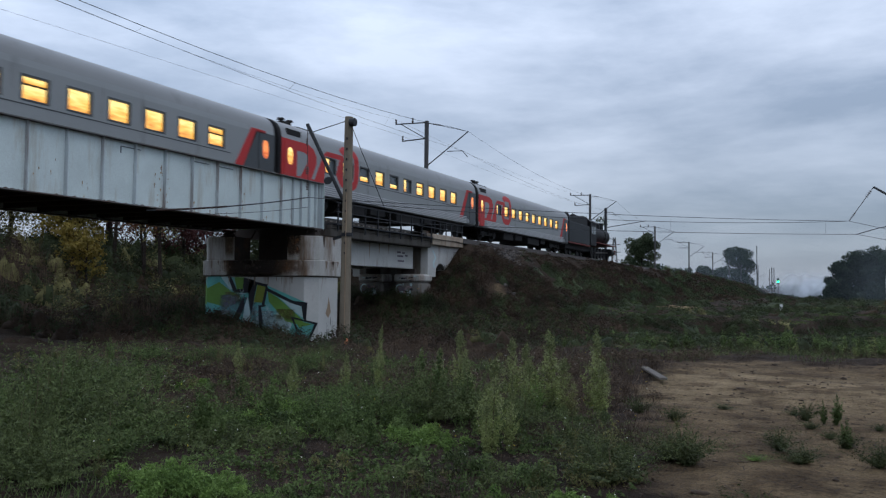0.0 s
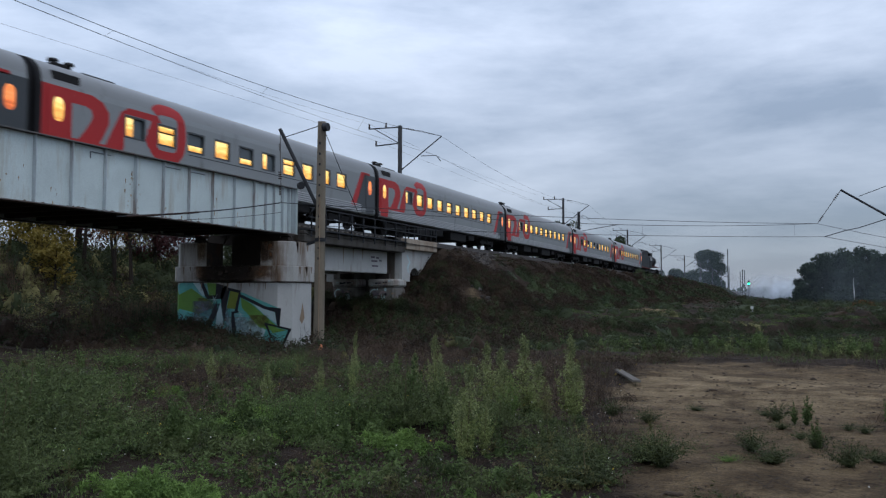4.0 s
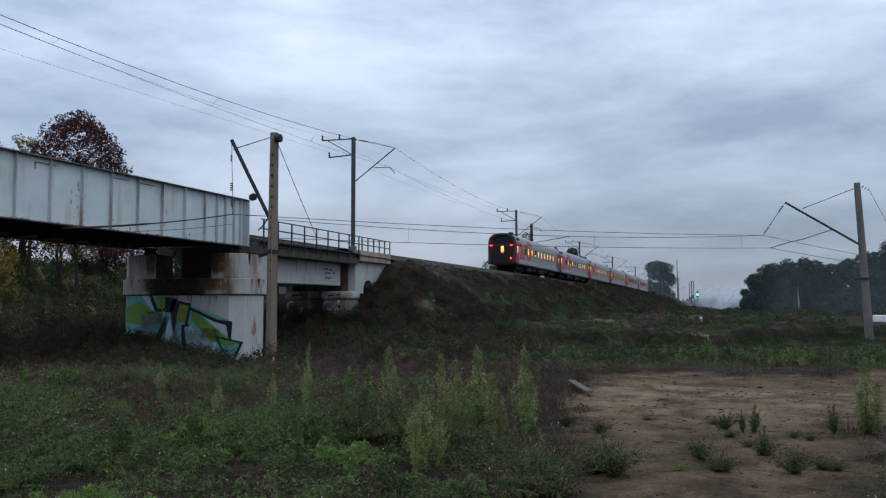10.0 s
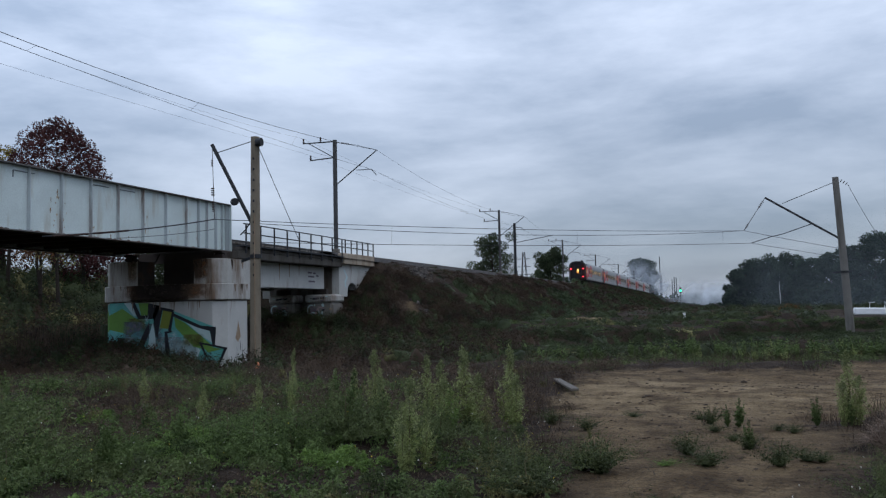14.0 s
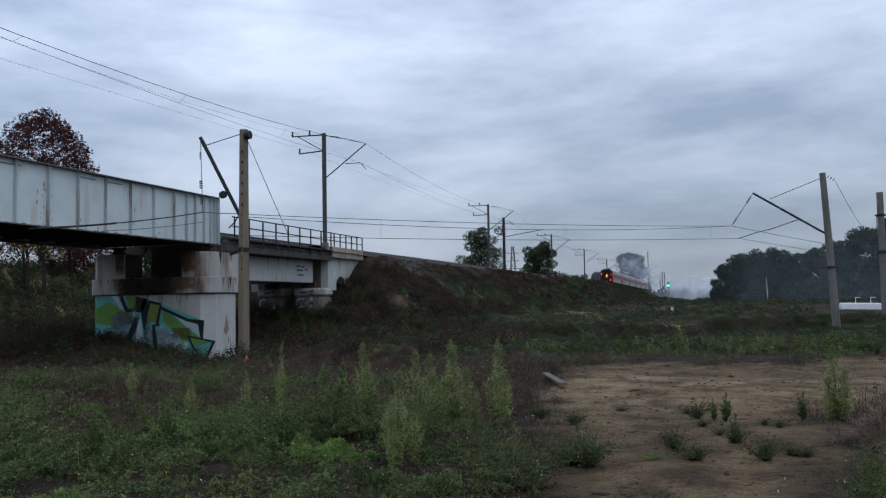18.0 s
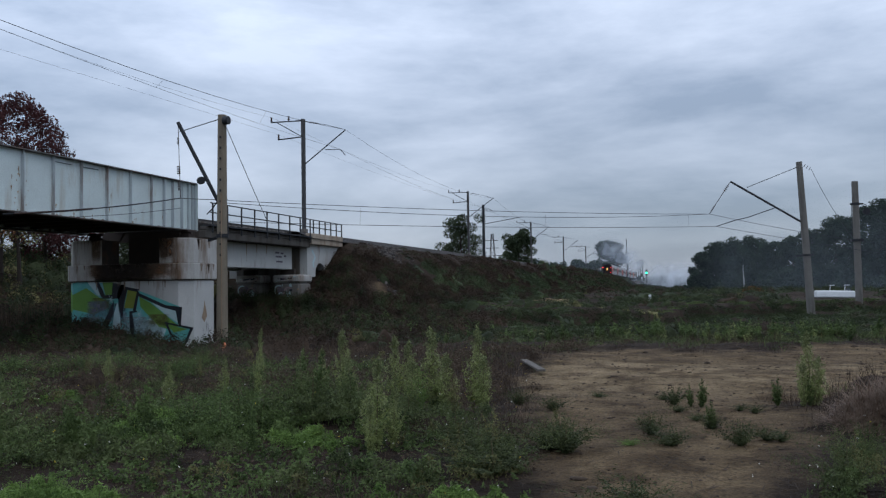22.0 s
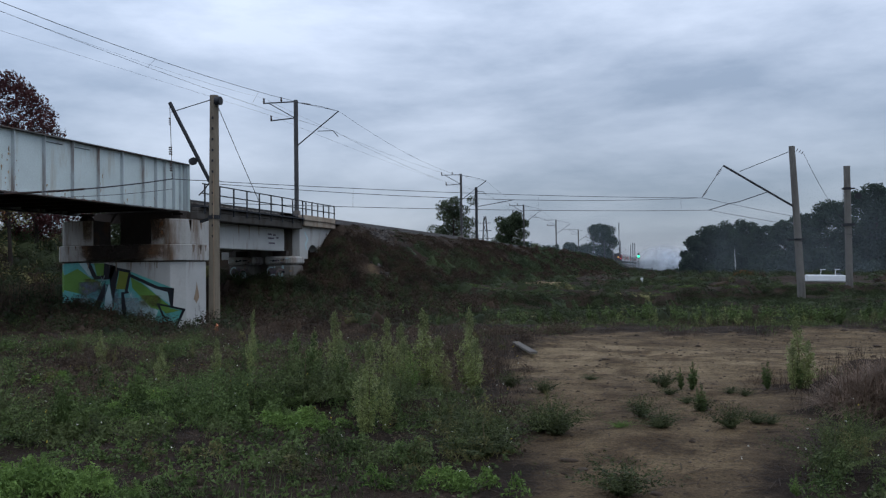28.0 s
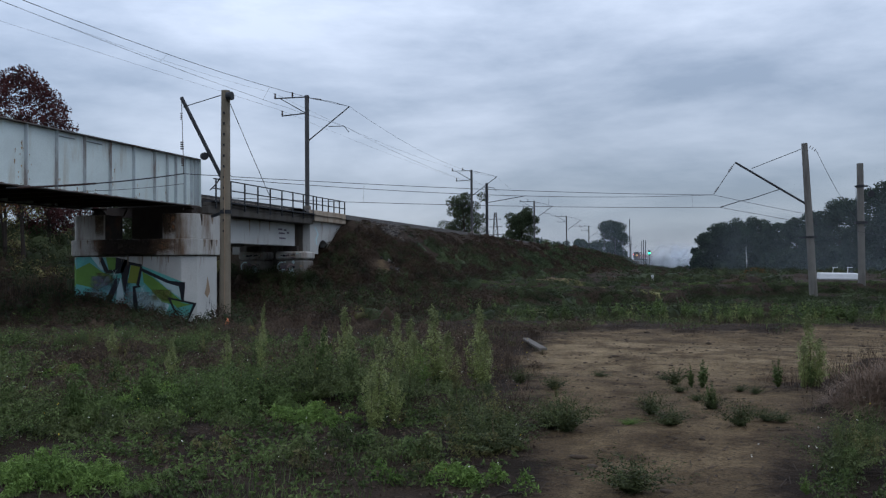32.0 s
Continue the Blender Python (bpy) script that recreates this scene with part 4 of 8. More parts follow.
def run(x, z, w, h, mat, lift, base_y, seed):
    """One tapering run of dirty water."""
    rr = random.Random(seed)
    left = [(x - w * (0.5 - 0.36 * k) + rr.uniform(-0.15, 0.15) * w, z - h * k) for k in (0, 0.2, 0.45, 0.7, 1)]
    right = [(x + w * (0.5 - 0.36 * k) + rr.uniform(-0.15, 0.15) * w, z - h * k) for k in (1, 0.7, 0.45, 0.2, 0)]
    stain(left + right, mat, lift, base_y)


rr = random.Random(61)
for i in range(16):
    run(rr.uniform(-26.3, -21.2), 2.8, rr.uniform(0.03, 0.14), rr.uniform(0.15, 0.66), STAIN_SOFT, 0.003 + 0.0008 * i, P_Y0 - 0.10, 200 + i)
for i in range(9):
    run(rr.uniform(-25.6, -21.4), 2.058, rr.uniform(0.03, 0.10), rr.uniform(0.1, 0.5), STAIN_SOFT, 0.031 + 0.0008 * i, P_Y0, 300 + i)
for i in range(9):
    run(-21.95 + 0.1 * i + rr.uniform(-0.03, 0.03), 3.9, rr.uniform(0.05, 0.16), rr.uniform(0.35, 1.0) * (1 - 0.06 * i), STAIN_BROWN if i < 4 else STAIN_SOFT, 0.003 + 0.0008 * i, P_Y0, 400 + i)
for i in range(7):
    run(-26.2 + 0.19 * i, 3.9, rr.uniform(0.02, 0.05), rr.uniform(0.2, 0.7), STAIN_SOFT, 0.003 + 0.0008 * i, P_Y0, 500 + i)
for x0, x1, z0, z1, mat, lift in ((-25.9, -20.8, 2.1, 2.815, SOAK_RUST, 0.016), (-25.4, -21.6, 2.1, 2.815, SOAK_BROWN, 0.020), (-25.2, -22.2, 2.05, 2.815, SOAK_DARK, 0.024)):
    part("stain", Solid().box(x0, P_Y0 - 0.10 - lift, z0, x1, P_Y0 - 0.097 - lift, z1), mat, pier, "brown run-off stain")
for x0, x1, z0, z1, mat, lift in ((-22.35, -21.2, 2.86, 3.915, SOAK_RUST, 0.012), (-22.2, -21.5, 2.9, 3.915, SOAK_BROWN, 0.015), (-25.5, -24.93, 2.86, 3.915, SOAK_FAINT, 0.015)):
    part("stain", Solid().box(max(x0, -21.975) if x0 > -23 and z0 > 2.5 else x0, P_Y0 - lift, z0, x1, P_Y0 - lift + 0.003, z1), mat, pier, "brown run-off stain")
# damp that runs down the narrow side of cap and block
for i in range(10):
    y, z, w, h = rr.uniform(32.5, 33.8), (3.9, 2.8)[i % 2], rr.uniform(0.04, 0.12), rr.uniform(0.2, 0.6)
    x = PX1 + (0.0, 0.10)[i % 2]
    part("stain", Solid().prism([(y - w, z), (y + w, z), (y + w * 0.3, z - h), (y - w * 0.2, z - h * 0.9)], "x", x + 0.001, x + 0.004), STAIN_SOFT, pier, "brown run-off stain")
part("rust_edge", Solid().prism([(-21.98, 3.925), (-21.03, 3.925), (-20.55, 3.925 + 0.0), (-20.55, 3.94), (-21.98, 3.94)], "y", P_Y0 + 0.5, 34.3), STAIN_BROWN, pier)
# shade and dirt of the block's inner side, laid on as a dark sheet
part("stain", Solid().box(-24.92, P_Y0 + 0.004, 2.825, -24.905, 33.0, 3.925), STAIN_SHADE, pier, "shade and dirt on the inner side of the block")
# small marks on the narrow side
for y, z0, z1, w, mat in ((33.1, 0.2, 1.15, 0.22, PAINT_TAN), (33.0, -1.5, 0.0, 0.03, PAINT_BLACK), (33.45, -1.2, 0.1, 0.04, PAINT_BLACK), (33.3, -0.2, 0.25, 0.03, PAINT_BLACK)):
    pts = [(y - w, z0 + 0.2), (y, z0), (y + w, z0 + 0.25), (y + w * 0.8, (z0 + z1) / 2), (y + w * 0.1, z1), (y - w * 0.4, (z0 + z1) / 2)]
    part("paint_mark", Solid().prism(pts, "x", PX1 + 0.002, PX1 + 0.006), mat, pier)

rear_pier = thing("bridge_pier", (0, 0, 0), "concrete bridge pier at the near end of the span", "bridge pier", "piers of the bridge")
part("shaft", Solid().box(-27.6, 1.2, -2.0, -20.6, 3.4, GB - 0.32), CONCRETE_RAW, rear_pier, bevel=0.03)

# approach span of concrete with its railing
span = thing("approach_span", (0, 0, 0), "short concrete approach span with white painted beams", "bridge span")
for sgn in (1, -1):
    x = TRACK_X + sgn * 1.65
    part("beam", Solid().box(x - 0.3, 34.6 if sgn > 0 else 35.7, 2.75, x + 0.3, 45.0, 4.05), CONCRETE, span, "white painted concrete beam", bevel=0.03)
part("slab", Solid().box(TRACK_X - 2.75, 34.4, 4.05, TRACK_X + 2.75, 45.8, 4.42), CONCRETE_SOOT, span, "dark stained deck slab", bevel=0.03)
part("ballast_trough", Solid().box(TRACK_X - 2.1, 34.3, 4.42, TRACK_X + 2.1, 45.7, 4.83), BALLAST, span)
part("kerb", Solid().box(TRACK_X + 2.45, 34.4, 4.424, TRACK_X + 2.75, 45.8, 4.6), CONCRETE_SOOT, span, bevel=0.02)
for sgn, ends in ((1, (34.6, 45.7)), (-1, (34.6, 45.7))):
    x = TRACK_X + sgn * 2.9
    part("walkway", Solid().box(x - 0.55, ends[0], 4.62, x + 0.05, ends[1], 4.68), DARK_STEEL, span, bevel=0.005)
    n = 9
    for i in range(n):
        y = ends[0] + 0.2 + (ends[1] - ends[0] - 0.4) * i / (n - 1)
        part("post", Solid().beam((x, y, 4.3), (x, y, 5.72), 0.06, 0.06), DARK_STEEL, span)
    for z in (5.7, 5.25):
        part("handrail", Solid().beam((x, ends[0], z), (x, ends[1], z), 0.055, 0.05), DARK_STEEL, span)

abut = thing("bridge_abutment", (0, 0, 0), "white painted concrete abutment set into the embankment", "bridge abutment")
AX = TRACK_X + 2.6
arch = [(45.7, 4.25), (45.7, 2.3), (46.85, 2.3)] + [(47.55 - 0.7 * math.cos(i * math.pi / 8), 2.55 + 0.6 * math.sin(i * math.pi / 8)) for i in range(9)] + [(48.25, 2.3), (49.0, 2.3), (51.0, 4.25)]
part("wing_wall", Solid().prism(arch, "x", AX - 0.5, AX), CONCRETE, abut, "white painted wing wall with an arched opening", bevel=0.02)
part("wing_wall", Solid().prism(arch, "x", TRACK_X - 2.6, TRACK_X - 2.1), CONCRETE, abut, bevel=0.02)
part("breast_wall", Solid().box(TRACK_X - 2.1, 45.72, 0.5, AX - 0.5, 46.6, 4.3), CONCRETE_RAW, abut)
part("parapet", Solid().box(AX - 0.1, 45.72, 4.25, AX + 0.32, 50.4, 4.9), PARAPET_TAN, abut, "brown-stained parapet beam", bevel=0.02)
part("parapet", Solid().box(TRACK_X - 2.92, 45.72, 4.25, TRACK_X - 2.5, 50.4, 4.9), CONCRETE, abut, bevel=0.02)
for x0, x1 in ((-23.1, -21.42), (-25.5, -23.9)):
    col = part("column", Solid().box(x0, 44.6, -0.8, x1, 46.2, 1.95), CONCRETE_RAW, abut, "grey concrete column with faded graffiti", bevel=0.12)
    part("column_head", Solid().box(x0 - 0.06, 44.54, 1.97, x1 + 0.06, 46.26, 2.44), CONCRETE_WORN, col, bevel=0.1)
    part("bearing", Solid().box(x0 + 0.4, 44.7, 2.44, x1 - 0.4, 45.0, 2.75), RUST_STEEL, col)
    for k, (dx, dz, w, h, mat) in enumerate(((0.25, 1.2, 0.5, 0.5, PAINT_FADED), (0.8, 0.9, 0.35, 0.7, PAINT_PALE), (0.45, 2.12, 0.45, 0.16, PAINT_BLACK), (0.95, 2.15, 0.3, 0.14, PAINT_BLACK), (0.2, 0.6, 0.2, 0.35, PAINT_PALE))):
        if x0 + dx + w < x1:
            y = 44.6 if dz < 1.9 else 44.54
            pts = [(x0 + dx, dz), (x0 + dx + w, dz + 0.06), (x0 + dx + w * 0.8, dz + h), (x0 + dx + w * 0.45, dz + h * 0.6), (x0 + dx + w * 0.1, dz + h * 0.9)]
            part("graffiti_patch", Solid().prism(pts, "y", y - 0.005, y - 0.002), mat, col, "faded sprayed shape")
    # looping sprayed lines
    for k, (cx, cz, r, a0, a1, mat) in enumerate(((0.35, 1.55, 0.28, 60, 330, PAINT_PALE), (0.5, 1.05, 0.33, -100, 140, PAINT_PALE), (0.95, 1.4, 0.3, 20, 300, PAINT_PINK), (1.15, 0.95, 0.26, -60, 200, PAINT_FADED), (0.75, 0.7, 0.3, 40, 280, PAINT_BLACK))):
        arc, m = Solid(), 14
        for i in range(m):
            q = []
            for a, rad in ((i, r), (i + 1, r), (i + 1, r - 0.07), (i, r - 0.07)):
                a = math.radians(a0 + (a1 - a0) * a / m)
                q.append((x0 + cx + rad * math.cos(a), 44.598 - 0.003 - 0.001 * k, cz + 1.1 * rad * math.sin(a)))
            if x0 + cx + r < x1 - 0.1:
                arc.add(q, [(0, 1, 2, 3)])
        if arc.v:
            part("sprayed_loop", arc, mat, col, "pale looping sprayed line")
    rr = random.Random(int(-x0 * 10))
    for k in range(22):
        high = k % 3 == 0
        x, z = rr.uniform(x0 + 0.12, x1 - 0.25), rr.uniform(2.05, 2.32) if high else rr.uniform(0.7, 1.85)
        w, h = rr.uniform(0.08, 0.3), rr.uniform(0.05, 0.12 if high else 0.35)
        y = (44.54 if high else 44.6) - 0.006 - 0.0006 * k
        pts = [(x + w * 0.5 * (1 + math.cos(a) * rr.uniform(0.5, 1)), z + h * 0.5 * math.sin(a) * rr.uniform(0.5, 1)) for a in [m * 0.9 for m in range(7)]]
        part("graffiti_patch", Solid().prism(pts, "y", y, y + 0.003), (PAINT_PALE, PAINT_FADED, PAINT_BLACK, PAINT_PINK, PAINT_TAN)[k % 5], col, "faded sprayed shape")
for i in range(6):
    y = 46.0 + 4.3 * i / 5
    part("post", Solid().beam((AX + 0.28, y, 4.4), (AX + 0.28, y, 5.72), 0.06, 0.06), DARK_STEEL, abut)
for z in (5.7, 5.25):
    part("handrail", Solid().beam((AX + 0.28, 45.75, z), (AX + 0.28, 50.4, z), 0.055, 0.05), DARK_STEEL, abut)
# writing on the beam that cannot be made out
for i, (y, z, w) in enumerate(((42.9, 3.62, 0.5), (43.55, 3.6, 0.35), (42.95, 3.4, 0.75), (43.95, 3.45, 0.3), (43.0, 3.12, 0.8))):
    part("sprayed_bar", Solid().box(TRACK_X + 1.95, y, z, TRACK_X + 1.954, y + w, z + 0.1), PAINT_FADED, span, "dark sprayed mark")
for i in range(3):
    y = 39.6 + 1.1 * i
    part("drain_stain", Solid().prism([(y, 4.04), (y + 0.12, 4.04), (y + 0.07, 3.1 + 0.2 * i)], "x", TRACK_X + 1.95, TRACK_X + 1.953), PAINT_TAN, span, "brown water stain")
pts = [(46.3, 3.9), (46.45, 3.95), (46.9, 3.5), (46.6, 3.1), (46.75, 2.8), (46.5, 2.9), (46.4, 3.2), (46.7, 3.5)]
part("sprayed_line", Solid().prism(pts, "x", AX + 0.001, AX + 0.004), PAINT_PALE, abut, "pale blue sprayed line")


# ---- the train ----
CAR_L = 24.54
WINDOWS_AT = [4.05 + 1.746 * i for i in range(10)]


def body_profile(w=1.55, low=0.95):
    pts = [(w - 0.06, low), (w, low + 0.12), (w, 3.2), (w - 0.03, 3.42)]
    for i in range(1, 9):
        a = math.radians(90 * i / 8)
        pts.append(((w - 0.05) * math.cos(a) ** 0.8 if i < 8 else 0.0, 3.45 + 0.85 * math.sin(a)))
    return pts


def full_profile(w=1.55, low=0.95):
    half = body_profile(w, low)
    return half + [(-x, z) for x, z in reversed(half[:-1])]


def sheet_shape(outline, sgn, lift=0.004):
    """A painted shape on a carriage side; outline in metres along the side and in height."""
    x = sgn * (1.55 + lift)
    return Solid().prism(outline, "x", min(x, x - sgn * 0.003), max(x, x - sgn * 0.003))


def skin_x(z):
    """Half width of the body just outside its skin, at a height."""
    if z <= 3.2:
        return 1.555
    prof = body_profile()[2:]
    for (x0, z0), (x1, z1) in zip(prof[:-1], prof[1:]):
        if z <= z1:
            return x0 + (x1 - x0) * (z - z0) / (z1 - z0) + 0.012
    return 0.012


def bogie_solid():
    s = Solid()
    for x in (-1.0, 1.0):
        s.box(x - 0.08, -1.6, 0.45, x + 0.08, 1.6, 0.72)
        for y in (-1.2, 1.2):
            s.box(x - 0.12, y - 0.22, 0.3, x + 0.12, y + 0.22, 0.75)
            s.tube([(x, y - 0.36, 0.72), (x, y - 0.36, 0.98)], 0.1, 8).tube([(x, y + 0.36, 0.72), (x, y + 0.36, 0.98)], 0.1, 8)
        s.tube([(x, 0, 0.55), (x, 0, 0.98)], 0.18, 8)
    s.box(-1.0, -0.25, 0.5, 1.0, 0.25, 0.8)
    return s


def wheelset_solid():
    s = Solid()
    for x in (-0.8, 0.8):
        s.tube([(x - 0.065, 0, 0.475), (x + 0.065, 0, 0.475)], 0.475, 20)
        s.tube([(x - 0.08, 0, 0.475), (x + 0.08, 0, 0.475)], 0.16, 12)
    return s.tube([(-1.05, 0, 0.475), (1.05, 0, 0.475)], 0.08, 8)


def strip_quads(shape_out, shape_in, sgn, lift=0.004):
    s = Solid()
    x = sgn * (1.55 + lift)
    n = len(shape_out)
    s.add([(x, a, b) for a, b in shape_out] + [(x, a, b) for a, b in shape_in], [(i, i + 1, n + i + 1, n + i) for i in range(n - 1)])
    return s


def carriage(lit, is_tail):
    c = thing("passenger_carriage", (0, 0, 0), "grey passenger carriage with red shapes and lit yellow windows", "railway carriage", "carriages of the train")
    e0, e1 = 0.28, CAR_L - 0.28
    # sides and ends up to the cant rail, roof above it
    half = body_profile()[:2]
    low = half + [(1.55, 2.13)]
    part("lower_side", Solid().prism(low + [(-x, z) for x, z in reversed(low)], "y", e0, e1), CAR_GREY, c)
    top = [(1.55, 2.92), (1.55, 3.2), (1.52, 3.42)]
    part("upper_side", Solid().prism(top + [(-x, z) for x, z in reversed(top)], "y", e0, e1), CAR_GREY, c)
    part("inner_wall", Solid().box(-1.36, e0, 2.13, 1.36, e1, 2.92), CAR_DARK, c)
    edges = [e0] + [v for y in WINDOWS_AT for v in (y, y + 1.0)] + [e1]
    for sgn in (1, -1):
        for a, b in zip(edges[0::2], edges[1::2]):
            part("pillar", Solid().box(min(sgn * 1.38, sgn * 1.55), a, 2.13, max(sgn * 1.38, sgn * 1.55), b, 2.92), CAR_GREY, c)
    roof = [p for p in full_profile() if p[1] > 3.40]
    part("roof", Solid().prism(roof, "y", e0, e1), CAR_ROOF, c, "dusty grey roof", smooth=True)
    for sgn in (1, -1):
        # ribs in a paler grey that stands for the sky they reflect
        for k in range(5):
            z = 1.0 + 0.105 * k
            part("rib", Solid().box(min(sgn * 1.55, sgn * 1.575), 2.0, z, max(sgn * 1.55, sgn * 1.575), CAR_L - 2.0, z + 0.045), CAR_RIB_SHEEN, c)
        part("waist_line", Solid().box(min(sgn * 1.55, sgn * 1.556), 7.6, 1.98, max(sgn * 1.55, sgn * 1.556), 21.2, 2.02), CAR_DARK, c)
    # end windows of the doors
    for y, mat in ((0.68, LIT_WINDOW), (23.3, LIT_ORANGE)):
        for sgn in (1, -1):
            leaf, cy, cz = Solid(), y + 0.3, 2.52
            ring = [i * math.pi / 10 for i in range(20)]
            oval = [(cy + 0.22 * (abs(math.cos(a)) ** 0.7) * math.copysign(1, math.cos(a)), cz + 0.41 * (abs(math.sin(a)) ** 0.7) * math.copysign(1, math.sin(a))) for a in ring]
            edge = []
            for a in ring:
                k = 0.48 / max(abs(math.cos(a)), abs(math.sin(a)) * 0.48 / (0.68 if math.sin(a) > 0 else 1.5), 1e-6)
                edge.append((cy + k * math.cos(a), cz + k * math.sin(a)))
            n = len(ring)
            xo, xi = sgn * 1.575, sgn * 1.5545
            leaf.add([(xo, *p) for p in edge] + [(xo, *p) for p in oval] + [(xi, *p) for p in oval] + [(xi, *p) for p in edge],
                     [(r * n + i, r * n + (i + 1) % n, ((r + 1) % 4) * n + (i + 1) % n, ((r + 1) % 4) * n + i) for r in (0, 1, 3) for i in range(n)])
            w = part("door", leaf, CAR_RED if y < 2 else CAR_DARK, c, "entrance door")
            part("pane", Solid().box(min(sgn * 1.555, sgn * 1.562), y + 0.05, 2.08, max(sgn * 1.555, sgn * 1.562), y + 0.55, 2.96), mat, w, "tall lit door window")
    # windows
    for i, y in enumerate(WINDOWS_AT):
        for sgn in (1, -1):
            fs = Solid()
            xo, xi = 1.558, 1.43
            for ya, yb, za, zb in ((y - 0.04, y + 0.03, 2.1, 2.95), (y + 0.97, y + 1.04, 2.1, 2.95), (y + 0.03, y + 0.97, 2.1, 2.17), (y + 0.03, y + 0.97, 2.88, 2.95)):
                fs.box(min(sgn * xi, sgn * xo), ya, za, max(sgn * xi, sgn * xo), yb, zb)
            fr = part("window", fs, CAR_DARK, c, "dark window frame")
            state = lit[i]
            xa, xb = min(sgn * 1.435, sgn * 1.455), max(sgn * 1.435, sgn * 1.455)
            if state == "half":
                part("pane", Solid().box(xa, y, 2.15, xb, y + 0.48, 2.9), LIT_WINDOW, fr, "lit pane")
                part("pane", Solid().box(xa, y + 0.5, 2.15, xb, y + 1.0, 2.9), DIM_GLASS, fr, "unlit pane")
            elif state == "dim":
                part("pane", Solid().box(xa, y, 2.15, xb, y + 1.0, 2.42), LIT_WINDOW, fr, "lit lower pane")
                part("pane", Solid().box(xa, y, 2.44, xb, y + 1.0, 2.9), DIM_GLASS, fr, "unlit pane")
            elif state == "split":
                part("pane", Solid().box(xa, y, 2.15, xb, y + 1.0, 2.62), LIT_WINDOW, fr, "lit lower pane")
                part("pane", Solid().box(xa, y, 2.69, xb, y + 1.0, 2.9), LIT_WINDOW, fr, "lit upper pane")
            else:
                part("pane", Solid().box(xa, y, 2.15, xb, y + 1.0, 2.9), LIT_WINDOW, fr, "lit pane")
    # red shapes of the livery
    for sgn in (1, -1):
        def red(outline, name="red_shape"):
            part(name, sheet_shape(outline, sgn, 0.0035), CAR_RED, c, "red painted shape")
        red([(e0, 1.3), (1.55, 1.3), (1.55, 3.3), (e0, 3.3)])
        bowl_out = [(1.55, 3.3), (2.45, 3.3), (2.95, 3.14), (3.24, 2.82), (3.26, 2.45), (3.05, 2.05), (2.72, 1.5)]
        bowl_in = [(1.55, 2.86), (2.15, 2.86), (2.4, 2.78), (2.48, 2.6), (2.42, 2.38), (2.1, 1.95), (1.72, 1.5)]
        part("red_shape", strip_quads(bowl_out, bowl_in, sgn), CAR_RED, c, "red painted shape")
        red([(1.55, 1.5), (3.0, 1.5), (3.1, 1.66), (1.55, 1.66)])
        red([(3.0, 1.5), (3.85, 1.5), (4.0, 1.72), (4.0, 3.1), (3.85, 3.02)])
        red([(4.0, 2.97), (5.95, 2.97), (5.75, 3.22), (4.2, 3.22), (4.0, 3.1)])
        red([(5.1, 2.2), (5.28, 1.9), (5.75, 2.09), (5.75, 2.97), (5.42, 2.97)])
        # a broad ring with squared shoulders that runs up onto the roof, open towards the bar beside it
        ring = Solid()
        def shoulder(a, ry, rz, k):
            ca, sa = math.cos(a), math.sin(a)
            f = (abs(ca) ** k + abs(sa) ** k) ** (-1 / k)
            return 6.3 + ry * f * ca, 2.62 + rz * f * sa
        for i in range(60):
            a0, a1 = math.radians(138 - 5.3 * i), math.radians(138 - 5.3 * (i + 1))
            for k in range(4):
                q = []
                for a, u in ((a0, k / 4), (a0, (k + 1) / 4), (a1, (k + 1) / 4), (a1, k / 4)):
                    lo, hi = shoulder(a, 0.60, 0.70, 5), shoulder(a, 1.1, 1.13, 2.8)
                    q.append((lo[0] + (hi[0] - lo[0]) * u, lo[1] + (hi[1] - lo[1]) * u))
                ring.add([(sgn * skin_x(z), y, z) for y, z in q], [(0, 1, 2, 3)])
        part("red_ring", ring, CAR_RED, c, "red painted ring round a window")
        # dark end with a slanting red stripe
        part("dark_panel", sheet_shape([(21.9, 1.3), (e1, 1.3), (e1, 3.25), (22.9, 3.25)], sgn, 0.0035), CAR_DARK, c, "dark grey end panel")
        red([(21.3, 1.3), (21.9, 1.3), (22.95, 3.2), (23.6, 3.2), (23.6, 3.34), (22.55, 3.34)])
    # ends
    for y, face in ((e0, -1), (e1, 1)):
        part("end_wall", Solid().prism(full_profile(1.56, 0.9), "y", min(y, y + face * 0.02), max(y, y + face * 0.02)), HOOD_DARK, c, "dark end wall")
        ring = Solid().box(-0.72, min(y, y + face * 0.26), 1.1, -0.5, max(y, y + face * 0.26), 3.5)
        ring.box(0.5, min(y, y + face * 0.26), 1.1, 0.72, max(y, y + face * 0.26), 3.5).box(-0.72, min(y, y + face * 0.26), 3.5, 0.72, max(y, y + face * 0.26), 3.72)
        part("gangway_bellows", ring, RUBBER, c, "black rubber gangway")
        part("fairing", Solid().prism(full_profile(1.5, 1.0), "y", min(y + face * 0.02, y + face * 0.16), max(y + face * 0.02, y + face * 0.16)), RUBBER, c)
        part("coupler", Solid().box(-0.15, min(y, y + face * 0.3), 0.9, 0.15, max(y, y + face * 0.3), 1.15), UNDERFRAME, c)
    # roof gear and air intake
    part("roof_unit", Solid().box(-0.5, 3.0, 4.24, 0.5, 4.6, 4.36), UNDERFRAME, c, bevel=0.03)
    part("roof_hatch", Solid().box(0.3, 1.4, 4.1, 0.8, 2.0, 4.34), UNDERFRAME, c, bevel=0.03)
